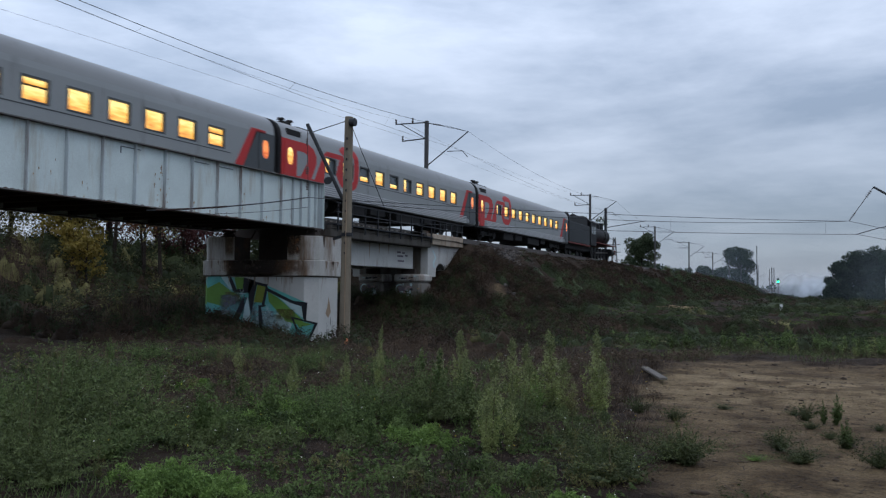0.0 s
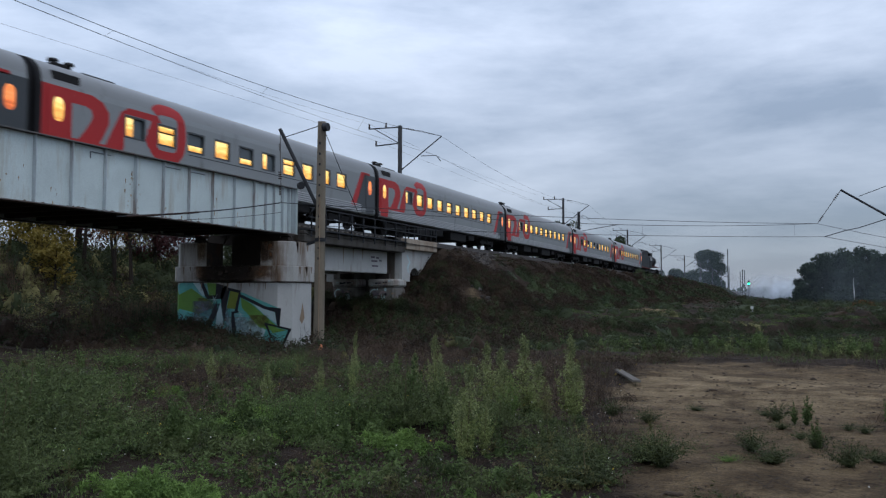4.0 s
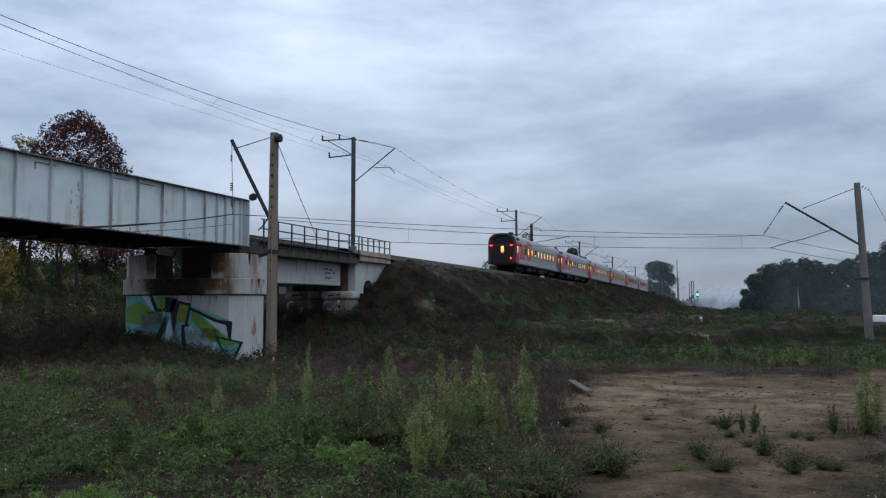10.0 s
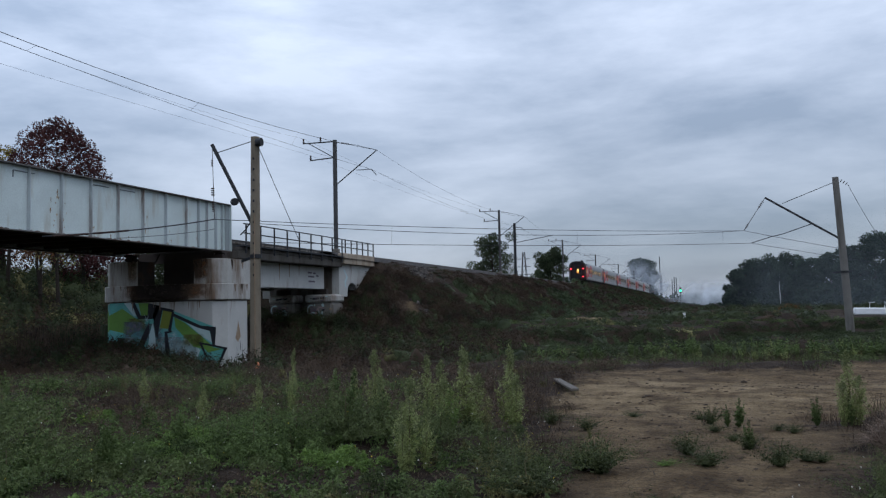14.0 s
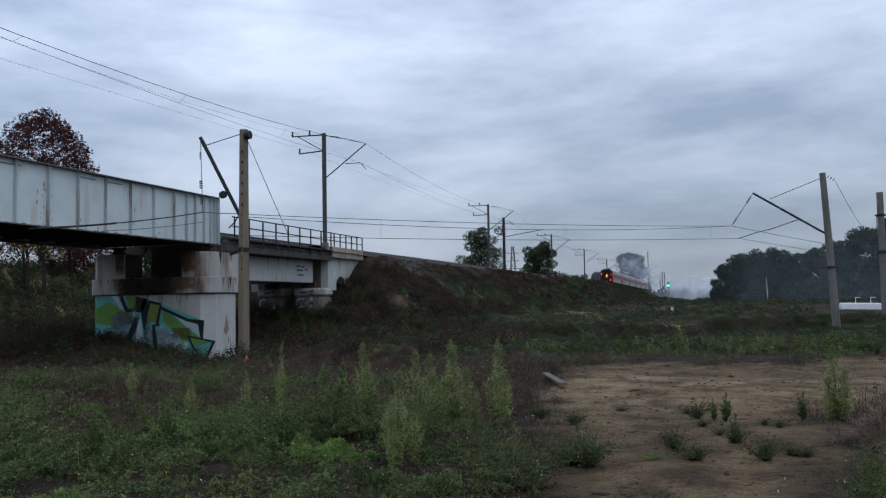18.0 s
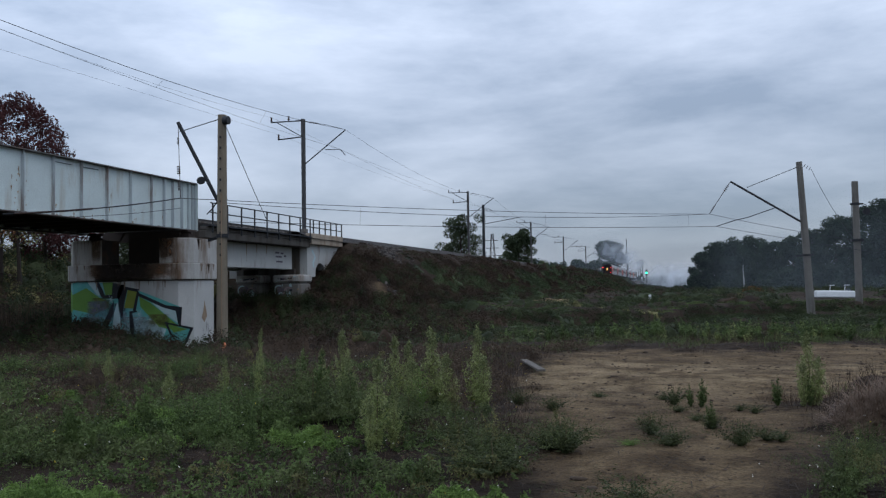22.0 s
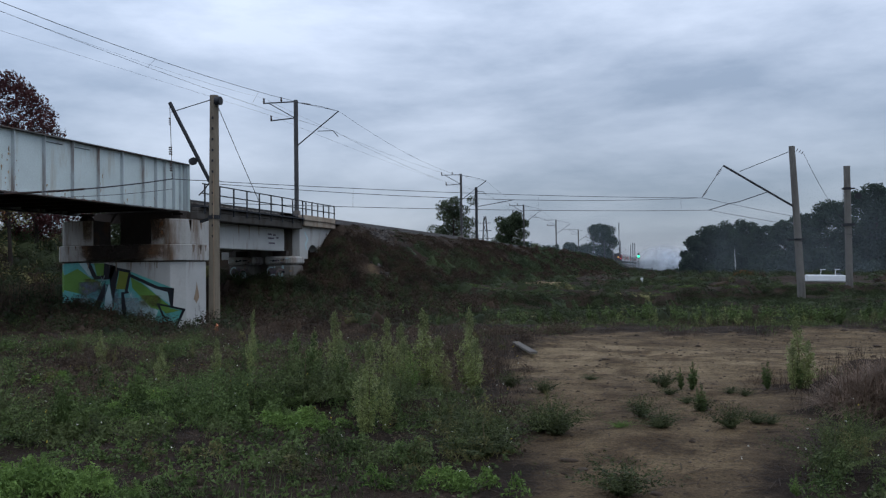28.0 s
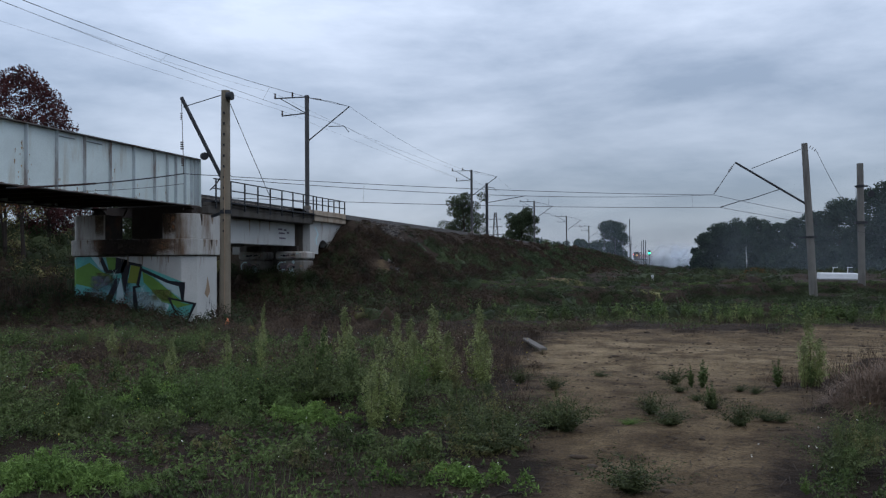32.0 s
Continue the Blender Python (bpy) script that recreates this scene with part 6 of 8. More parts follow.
# a second, plain mast beside the line, and thin ones far off
side_mast = thing("side_mast", (TRACK_X - 2.3, 113.0, rail_z(113) - 0.5), "plain dark mast with a long bracket", "overhead line mast")
part("shaft", Solid().beam((0, 0, -1), (0, 0, 8.2), 0.32, 0.32), DARK_STEEL, side_mast, bevel=0.02)
part("bracket", Solid().tube([(0, 0, 5.5), (5.4, 0, 6.3)], 0.05, 6), DARK_STEEL, side_mast)
for y, x, h in ((352, -22.0, 17.0), (330, -15.5, 11.0), (380, -17.0, 12.0), (405, -20.0, 10.0), (425, -26.0, 12.0)):
    f = thing("far_mast", (x, y, float(ground_z(x, y))), "thin dark mast far along the line", "mast", "far masts")
    part("shaft", Solid().beam((0, 0, -0.5), (0, 0, h), 0.3, 0.3), DARK_STEEL, f)
sg = thing("railway_signal", (-13.4, 331.0, float(ground_z(-13.4, 331.0))), "railway signal showing a bright green light", "railway signal")
part("post", Solid().tube([(0, 0, -0.3), (0, 0, 5.4)], 0.1, 8), DARK_STEEL, sg)
part("head", Solid().box(-0.35, -0.1, 4.6, 0.35, 0.1, 6.8), DARK_STEEL, sg, bevel=0.05)
part("green_lamp", Solid().tube([(0, -0.12, 5.5), (0, -0.4, 5.5)], 0.42, 12), SIGNAL_GREEN, sg, "glowing green lamp")
sp = thing("marker_post", (-28.6, 128.0, float(ground_z(-28.6, 128.0))), "small white line-side marker post", "marker post")
part("post", Solid().box(-0.12, -0.12, -0.3, 0.12, 0.12, 1.5), WHITE_PAINT, sp)
part("plate", Solid().box(-0.35, -0.05, 1.5, 0.35, 0.05, 1.95), WHITE_PAINT, sp)


# a lattice pylon beyond the trees
pylon = thing("lattice_pylon", (-106.8, 480.0, -1.0), "thin grey lattice power pylon far behind the trees", "pylon")
for sx in (-1, 1):
    for sy in (-1, 1):
        part("leg", Solid().beam((sx * 2.6, sy * 2.6, 0), (sx * 0.5, sy * 0.5, 33), 0.28, 0.28), MAST_GREY, pylon)
for z in (20.0, 24.5, 29.0):
    part("cross_arm", Solid().beam((-4.2 + 0.08 * (z - 20), 0, z), (4.2 - 0.08 * (z - 20), 0, z), 0.3, 0.3), MAST_GREY, pylon)
for i in range(7):
    k0, k1 = i / 7, (i + 1) / 7
    w0, w1 = 2.6 - 2.1 * k0, 2.6 - 2.1 * k1
    part("brace", Solid().beam((-w0, -w0, 33 * k0), (w1, -w1, 33 * k1), 0.18, 0.18).beam((w0, -w0, 33 * k0), (-w1, -w1, 33 * k1), 0.18, 0.18), MAST_GREY, pylon)


# ---- trees ----
def tree_solid(h, w, r, rng, lean=0.0, limbs=10, fork=0.3):
    s = Solid()
    tip = Vector((lean * h, 0, h * 0.88))
    pts = [Vector((0, 0, -0.6)), Vector((0.02 * h * rng.uniform(-1, 1), 0, h * 0.2)), Vector((lean * h * 0.5 + 0.03 * h * rng.uniform(-1, 1), 0.02 * h * rng.uniform(-1, 1), h * 0.5)), tip]
    s.tube(pts, [r, r * 0.75, r * 0.5, r * 0.1], 8)
    ends = [tip]
    for i in range(limbs):
        k = fork + (0.86 - fork) * i / limbs
        p = pts[1].lerp(pts[2], (k - 0.2) / 0.3) if k < 0.5 else pts[2].lerp(tip, (k - 0.5) / 0.5)
        a = i * 2.4 + rng.uniform(-0.4, 0.4)
        ln = w * 0.36 * rng.uniform(0.7, 1.15) * (1.0 - 0.5 * max(0, k - 0.5))
        q = p + Vector((math.cos(a) * ln, math.sin(a) * ln, ln * rng.uniform(0.5, 1.0)))
        q.z = min(q.z, h * 0.93)
        mid = p.lerp(q, 0.5) + Vector((0, 0, 0.04 * h * rng.uniform(-0.3, 1)))
        s.tube([p, mid, q], [r * 0.4 * (1.1 - k), r * 0.22, r * 0.05], 6)
        ends += [q, mid]
    return s, ends


def crown_mesh(name, lumps, count, leaf, mat, seed, gap=-0.16):
    """Leaves gathered round lumps (x, y, z, radius), with gaps between them."""
    rng = np.random.default_rng(seed)
    cs = []
    tot = sum(l[3] ** 2 for l in lumps)
    for x, y, z, r in lumps:
        n = int(count * r * r / tot)
        d = rng.normal(size=(n, 3))
        d /= np.linalg.norm(d, axis=1)[:, None]
        rad = r * rng.uniform(0.15, 1.0, n) ** 0.42
        p = d * rad[:, None] * np.array([1, 1, 0.85])
        f = 2.2 / max(r, 0.5)
        keep = np.array([noise.noise(Vector((a * f + x, b * f + y, c * f + z))) > gap for a, b, c in p])
        cs.append(p[keep] + [x, y, z])
    co, q = leaves(np.concatenate(cs), leaf, rng, 0.0, 0.75, True)
    return raw_mesh(name, co, q, mat)


def tree(x, y, h, w, mat, label, seed, leaf=0.3, count=5000, low=0.3, category="tree", group="", z=None, lean=0.0, name="tree", gap=-0.16, dome=False, cone=False, lump=1.0):
    rng = random.Random(seed)
    z = float(ground_z(x, y)) if z is None else z
    t = thing(name, (x, y, z), label, category, group)
    sol, ends = tree_solid(h * (0.9 if dome else 1.0), w * (0.7 if dome else 1.0), h * 0.018 + 0.05, rng, lean, 10, low)
    part("trunk", sol, BARK, t, smooth=True)
    lumps = [(e.x, e.y, e.z, w * rng.uniform(0.13, 0.2)) for e in ends]
    lumps = [(l[0], l[1], l[2], l[3] * 0.8) for l in lumps]
    for i in range(40):
        a = rng.uniform(0, 6.28)
        k = rng.uniform(low, 0.96)
        u = (k - low) / (1.0 - low)
        rr = w * 0.44 * ((1 - u) ** 0.75 + 0.05 if cone else math.sqrt(max(0.05, 1 - (2 * u - 0.85) ** 2 * 0.75))) * rng.uniform(0.4, 1)
        lumps.append((rr * math.cos(a), rr * math.sin(a), k * h, w * lump * rng.uniform(0.06, 0.13)))
    wide = max(math.hypot(l[0], l[1]) + l[3] * 0.9 for l in lumps)
    tall = max(l[2] + l[3] * 0.75 for l in lumps)
    fx, fz = min(1.35, w / 2 / wide), h / tall
    lumps = [(l[0] * fx, l[1] * fx, l[2] * fz, l[3]) for l in lumps]
    if dome:
        # a close round head of foliage on many upright limbs
        lumps = []
        for i in range(46):
            a, u = i * 2.4, ((i + 0.5) / 46) ** 0.5
            r = w * 0.41 * u * rng.uniform(0.85, 1.05)
            lumps.append((r * math.cos(a), r * math.sin(a), h * (0.93 - 0.34 * u ** 2.2) + rng.uniform(-0.25, 0.2), w * rng.uniform(0.08, 0.13)))
        for i in range(26):
            a, r = i * 2.1, w * rng.uniform(0.1, 0.42)
            lumps.append((r * math.cos(a), r * math.sin(a), h * rng.uniform(0.42, 0.72), w * rng.uniform(0.06, 0.1)))
    part("crown", crown_mesh("crown", lumps, count, leaf, mat, seed, gap), None, t)
    return t


red_tree = tree(-47.6, 51.2, 13.25, 8.7, L_RED, "dark red autumn tree behind the bridge", 11, 0.17, 30000, 0.3, gap=-0.02, dome=True)
tree(-51.0, 49.4, 11.2, 4.2, L_YELLOW, "yellow-green autumn tree beside a red one", 12, 0.18, 6000)
BANK_TREES = [(-46.0, 41.0, 7.5, 5.5, L_OLIVE, "olive-green tree on the bank"), (-50.0, 36.0, 9.0, 6.5, L_YELLOW, "yellowing tree on the bank"), (-44.0, 31.0, 6.0, 5.0, L_YELLOW, "yellowing tree on the bank"),
              (-48.0, 27.0, 8.5, 6.0, L_OLIVE, "olive-green tree on the bank"), (-40.0, 45.5, 5.0, 5.0, L_RED, "dark red shrubby tree on the bank"), (-41.5, 37.0, 4.0, 4.5, L_YELLOW, "low yellow tree on the bank"),
              (-36.5, 50.0, 4.6, 5.0, L_DARK, "dark green tree on the bank"), (-43.0, 52.0, 5.5, 6.0, L_RED, "dark red shrubby tree on the bank"), (-55.0, 44.0, 9.0, 7.0, L_OLIVE, "olive-green tree on the bank"),
              (-40.5, 25.0, 5.5, 5.0, L_OLIVE, "olive-green tree on the bank"), (-53.0, 31.0, 9.5, 7.0, L_DARK, "dark green tree on the bank"), (-47.0, 46.0, 6.5, 6.5, L_RED, "dark red shrubby tree on the bank"),
              (-52.0, 40.0, 8.0, 6.0, L_OLIVE, "olive-green tree on the bank"), (-45.0, 21.0, 7.0, 5.5, L_OLIVE, "olive-green tree on the bank"), (-33.5, 56.0, 4.2, 5.0, L_OLIVE, "olive-green tree on the bank")]
for i, (x, y, h, w, mat, lab) in enumerate(BANK_TREES):
    tree(x, y, h * 1.22, w * 1.25, mat, lab, 20 + i, 0.17, 11000, 0.22, group="trees behind the bridge")
for i, (x, y, h, lean) in enumerate(((-38.73, 38.0, 6.4, 0.03), (-36.37, 38.0, 5.8, -0.05), (-35.19, 38.0, 6.2, 0.04), (-37.4, 39.0, 5.6, 0.0), (-41.0, 37.5, 6.5, -0.03))):
    tree(x, y, h, 3.6, L_RUST if i % 2 else L_OLIVE, "slender half-bare tree on the bank", 150 + i, 0.13, 1500, 0.5, group="trees behind the bridge", lean=lean)
for i, (x, y, h, w) in enumerate(((-35.9, 33.4, 2.9, 2.6), (-37.6, 34.0, 3.0, 2.8))):
    tree(x, y, h, w, L_YELLOW, "low yellow autumn shrub on the bank", 160 + i, 0.12, 3500, 0.25, "shrub", "trees behind the bridge", name="shrub")
L_LINE = leafy("leaf_line_trees", (0.03, 0.045, 0.024), (0.085, 0.11, 0.06), trans=0.45, clump=0.4)
# trees beyond the line
tree(-38.2, 145.0, 13.4, 10.5, L_LINE, "dark green leafy tree beside the line", 40, 0.27, 20000, 0.04, group="trees along the line", z=1.2, gap=-0.55, cone=True, lump=1.3)
tree(-36.8, 195.0, 14.0, 9.8, L_LINE, "dark green leafy tree beside the line", 41, 0.30, 20000, 0.05, group="trees along the line", z=1.0, gap=-0.6, lump=1.3)
tree(-41.0, 206.0, 11.0, 5.0, L_LINE, "dark green leafy tree beside the line", 42, 0.38, 9000, 0.08, group="trees along the line", z=1.0, gap=-0.6, lump=1.3)
tree(-34.3, 420.0, 23.4, 17.6, L_FAR, "large round-topped tree far along the line", 43, 0.6, 22000, 0.05, group="trees along the line", z=-0.4, gap=-0.9, lump=1.5)
for i, (x, y, h, w) in enumerate([(-52, 300, 11, 11), (-45, 310, 10, 10), (-60, 320, 12, 12), (-38, 320, 11, 9), (-70, 330, 12, 12), (-80, 300, 12, 12), (-36, 345, 11, 12)]):
    tree(x, y, h, w, L_FAR, "hazy green tree far beyond the line", 50 + i, 0.6, 6000, 0.04, group="trees along the line", z=0.0, gap=-0.9, lump=1.5)
# the wood beyond the open ground
WOOD = [(5.8, 262, 11.5, 9), (10, 266, 14.5, 11), (15, 262, 15.5, 11), (20, 255, 15.5, 11), (24, 246, 13.5, 10), (28, 238, 14, 10), (31, 226, 15.5, 10), (35, 216, 17.5, 11), (38, 206, 19.0, 12), (42, 198, 19.5, 12),
        (46, 190, 18.5, 12), (50, 184, 19, 12), (56, 180, 18, 12), (13, 275, 13, 11), (33, 235, 14, 11), (44, 206, 18, 12), (62, 176, 18, 12), (52, 196, 18, 12), (68, 170, 18, 13), (74, 165, 18, 13), (82, 160, 18, 13)]
for i, (x, y, h, w) in enumerate(WOOD):
    tree(x, y, h, w, L_FAR, "tall dark tree at the edge of a wood", 70 + i, 0.5, 11000, 0.03, group="edge of the wood", z=-0.8, gap=-0.9, lump=1.5)
birch = thing("birch_tree", (15.8, 242.0, -0.7), "birch with a pale bare trunk before the wood", "tree")
part("trunk", Solid().tube([(0, 0, -0.3), (0.1, 0, 2.4), (-0.05, 0, 5.0), (0.1, 0, 9.0)], [0.2, 0.17, 0.13, 0.03], 7), BIRCH, birch, "pale bare trunk", smooth=True)
part("crown", crown_mesh("crown", [(0, 0, 8.2, 2.2), (1.6, 0, 7.0, 1.8), (-1.7, 0.2, 7.6, 1.9), (0.4, 0, 10.4, 1.8)], 2600, 0.4, L_FAR, 95, -0.8), None, birch)
rust_bush = thing("bush", (11.0, 150.0, -0.7), "low rust-orange autumn bush on the open ground", "bush")
part("stems", Solid().tube([(0, 0, -0.2), (0.2, 0, 1.0)], 0.04, 5).tube([(0, 0, 0), (-0.6, 0.1, 0.9)], 0.03, 5).tube([(0, 0, 0), (0.9, 0, 0.7)], 0.03, 5), BARK, rust_bush)
part("foliage", crown_mesh("foliage", [(0, 0, 0.8, 0.8), (-1.1, 0.2, 0.55, 0.6), (1.2, 0, 0.6, 0.7)], 1400, 0.2, L_RUST, 96, -0.6), None, rust_bush)
sp = []
urng = np.random.default_rng(88)
for x, y, h, w in WOOD:
    sp += [(x + urng.normal(0, 4), y - 4 + urng.normal(0, 2.5), urng.uniform(2.5, 5.5), urng.uniform(3.5, 6)) for _ in range(11)]
UNDERBRUSH = np.array(sp)
# far band of woods round the horizon
rng = np.random.default_rng(5)
pts = []
for i in range(420):
    a = rng.uniform(-1.5, 1.5)
    d = rng.uniform(560, 900)
    hh = rng.uniform(6, 11) * (0.55 if -0.12 < a < 0.05 else 1.0)
    c = np.array([d * math.sin(a), d * math.cos(a), -1.0])
    m = 26
    p = rng.normal(size=(m, 3)) * np.array([9, 5, hh * 0.42]) + c + np.array([0, 0, hh * 0.5])
    p[:, 2] = np.maximum(p[:, 2], -1)
    pts.append(p)
co, q = leaves(np.concatenate(pts), 5.0, rng, 0, 0.9)
tagged(new("far_woods", raw_mesh("far_woods", co, q, L_FAR)), "hazy woods along the horizon", "woods", kind="stuff")


# ---- weeds and grass ----
def patch_noise(x, y, s, seed):
    return np.array([noise.noise(Vector((a * s, b * s, seed))) for a, b in zip(x, y)])


def on_ground(x, y):
    """Height of the ground sheet itself between its grid points."""
    ix = np.clip(np.searchsorted(gx, x) - 1, 0, nx - 2)
    iy = np.clip(np.searchsorted(gy, y) - 1, 0, ny - 2)
    u = (x - gx[ix]) / (gx[ix + 1] - gx[ix])
    v = (y - gy[iy]) / (gy[iy + 1] - gy[iy])
    return GZ[iy, ix] * (1 - u) * (1 - v) + GZ[iy, ix + 1] * u * (1 - v) + GZ[iy + 1, ix] * (1 - u) * v + GZ[iy + 1, ix + 1] * u * v


def scatter(n, x0, x1, y0, y1, seed, keep):
    rng = np.random.default_rng(seed)
    # denser near the viewer
    y = y0 + (y1 - y0) * rng.uniform(0, 1, n) ** 1.5
    x = rng.uniform(0, 1, n)
    x = np.maximum(x0, -0.95 * y - 2) + x * (np.minimum(x1, 0.42 * y + 2.5) - np.maximum(x0, -0.95 * y - 2))
    k = keep(x, y, rng)
    x, y = x[k], y[k]
    return np.stack([x, y, on_ground(x, y) - 0.02], 1), rng


def off_bridge(x, y):
    pier_hit = (x > PX0 - 0.2) & (x < PX1 + 0.2) & (y > P_Y0 - 0.2) & (y < P_Y1 + 0.2)
    line = (np.abs(x - TRACK_X) < 2.7) & ((y > 44) | (y < 4))
    return ~(pier_hit | line)


def stuff(name, co_q, mat, label):
    tagged(new(name, raw_mesh(name, *co_q, mat)), label, "weeds", kind="stuff")


def cloud(spots, rng, per, leaf, upright=0.35, narrow=0.4, far=0.012, domed=0.75, fine=0.0):
    """Leafy clumps: leaves round short stems. spots: x, y, height, width."""
    sp = np.array(spots)
    m = np.maximum(6, (per * (fine or 1.0) * (sp[:, 2] * sp[:, 3]) ** 0.7).astype(int))
    idx = np.repeat(np.arange(len(sp)), m)
    n = len(idx)
    zz = rng.uniform(0, 1, n) ** 0.8
    r = sp[idx, 3] * 0.5 * np.sqrt(rng.uniform(0, 1, n)) * (1.05 - zz * domed)
    a = rng.uniform(0, 2 * np.pi, n)
    g = on_ground(sp[:, 0], sp[:, 1])[idx]
    c = np.stack([sp[idx, 0] + r * np.cos(a), sp[idx, 1] + r * np.sin(a), g + zz * sp[idx, 2] * rng.uniform(0.75, 1.05, n)], 1)
    size = leaf + far * np.hypot(sp[idx, 0], sp[idx, 1]) * 0.1
    return leaves(c, size / fine ** 0.5 if fine else size, rng, upright, narrow, bool(fine))


def hearts(spots, rng, size=0.62):
    """The dense heart of each clump: a lumpy low mound of twigs and leaves."""
    n_r, n_s = 3, 8
    unit = [(0.0, 0.0, 1.0)]
    for i in range(n_r):
        a = math.pi / 2 * (i + 1) / n_r
        unit += [(math.sin(a) * math.cos(2 * math.pi * (k + 0.5 * (i % 2)) / n_s), math.sin(a) * math.sin(2 * math.pi * (k + 0.5 * (i % 2)) / n_s), math.cos(a)) for k in range(n_s)]
    unit = np.array(unit)
    tri = [(0, 1 + k, 1 + (k + 1) % n_s) for k in range(n_s)]
    for i in range(n_r - 1):
        o, q = 1 + i * n_s, 1 + (i + 1) * n_s
        for k in range(n_s):
            tri += [(o + k, q + k, q + (k + 1) % n_s), (o + k, q + (k + 1) % n_s, o + (k + 1) % n_s)]
    tri = np.array(tri)
    sp = np.array(spots)
    m = len(sp)
    wob = rng.uniform(0.55, 1.15, (m, len(unit), 1))
    co = unit[None] * wob * np.stack([sp[:, 3] * 0.5 * size, sp[:, 3] * 0.5 * size, sp[:, 2] * size], 1)[:, None, :]
    co[:, :, :2] += sp[:, None, :2]
    co[:, :, 2] += on_ground(co[:, :, 0].ravel(), co[:, :, 1].ravel()).reshape(m, -1) - 0.06
    return co.reshape(-1, 3), (tri[None] + (np.arange(m) * len(unit))[:, None, None]).reshape(-1, 3)


CLEAR = [(-10.5, 64.0, 3.2, 3.0), (-5.5, 66.5, 2.6, 1.6), (-13.5, 58.5, 2.2, 1.2)]     # bare trodden places: centre and reach


def spots_in(n, x0, x1, y0, y1, seed, h, w, scale=0.3, thr=-2.0, keep=None):
    """Clump places, drawn evenly over a stretch of the plan, in patches."""
    rng = np.random.default_rng(seed)
    x, y = rng.uniform(x0, x1, n), rng.uniform(y0, y1, n)
    k = off_bridge(x, y) & ~inside(x, y, SAND)
    for cx, cy, rx, ry in CLEAR:
        k &= ((x - cx) / rx) ** 2 + ((y - cy) / ry) ** 2 > 1
    if thr > -2:
        k &= patch_noise(x, y, scale, seed * 1.37) > thr
    if keep is not None:
        k &= keep(x, y)
    x, y = x[k], y[k]
    return np.stack([x, y, rng.uniform(*h, len(x)), rng.uniform(*w, len(x))], 1), rng


def slope_only(x, y):
    return (ground_z(x, y) > 0.15) & (x > TRACK_X + 2.9)


def flat_only(x, y):
    return ground_z(x, y) < 0.6


# the embankment: dead brown brush, olive and green patches
EMB = [("brown_brush", L_BROWN, 2900, (0.3, 0.8), (0.7, 1.5), -0.2, 110, 0.065, "dead reddish-brown brush on the embankment"),
       ("dark_brush", L_DARK, 1500, (0.3, 0.7), (0.8, 1.8), -0.05, 95, 0.068, "dark green brush on the embankment"),
       ("olive_brush", L_OLIVE, 200, (0.3, 0.7), (0.7, 1.5), 0.15, 95, 0.068, "olive brush on the embankment"),
       ("green_brush", L_SLOPE, 900, (0.5, 1.2), (1.2, 2.6), 0.08, 95, 0.068, "green shrubs on the embankment")]
for i, (nm, mat, n, h, w, thr, per, leaf, lab) in enumerate(EMB):
    def bare_free(x, y):
        # a bare sandy scar and a fall of rubble near the abutment stay open
        scar = ((x + 17.6) / 0.9) ** 2 + ((y - 48.2) / 1.1) ** 2 < 1
        rubble = (np.abs(y - 56.0 + 2.0 * (x + 20)) < 1.3 - 0.2 * (x + 20)) & (x < -16.8)
        top = (ground_z(x, y) > 2.3) & (nm in ("green_brush", "olive_brush")) | (nm == "green_brush") & (y < 56)
        return slope_only(x, y) & ~scar & ~rubble & ~top & (x > np.where(y < 50.5, -21.2, -20.85) + 0.2 * np.sin(y * 0.9))
    sp, rng = spots_in(n, -21.2, -12.5, 42, 125, 201 + i, h, w, 0.22, thr, bare_free)
    sp[:, 2] *= np.where(ground_z(sp[:, 0], sp[:, 1]) > 3.4, np.where(sp[:, 1] < 82, 0.22, 0.5), 1.0)
    stuff(nm, merged([cloud(sp, rng, per * 0.85, leaf, 0.5, 0.42, 0.012, fine=2.0), hearts(sp, rng)]), mat, lab)
# the end of the embankment beside the abutment
for i, (nm, mat, n) in enumerate((("flank_brown_brush", L_BROWN, 760), ("flank_dark_brush", L_DARK, 260))):
    rng = np.random.default_rng(216 + i)
    x, y = rng.uniform(-23.5, -14.5, n), rng.uniform(43.5, 53.5, n)
    k = (((x + 17.6) / 0.9) ** 2 + ((y - 48.2) / 1.1) ** 2 > 1) & ((x > -21.2) | (y < 44.3)) & (ground_z(x, y) < 3.9)
    sp = np.stack([x[k], y[k], rng.uniform(0.3, 0.75, k.sum()), rng.uniform(0.7, 1.4, k.sum())], 1)
    stuff(nm, merged([cloud(sp, rng, 110, 0.06, 0.5, 0.4, 0.012, fine=2.5), hearts(sp, rng)]), mat, "brush on the end of the embankment")
# farther along the slope
for i, (nm, mat, n) in enumerate((("far_brown_brush", L_BROWN, 700), ("far_dark_brush", L_DARK, 800), ("far_green_brush", L_SLOPE, 350))):
    sp, rng = spots_in(n, -21.0, -13.0, 125, 330, 211 + i, (0.5, 1.2), (1.5, 3.4), 0.1, -0.25)
    stuff(nm, merged([cloud(sp, rng, 26, 0.2, 0.35, 0.6, 0.012, fine=2.5), hearts(sp, rng)]), mat, "brush along the far embankment")

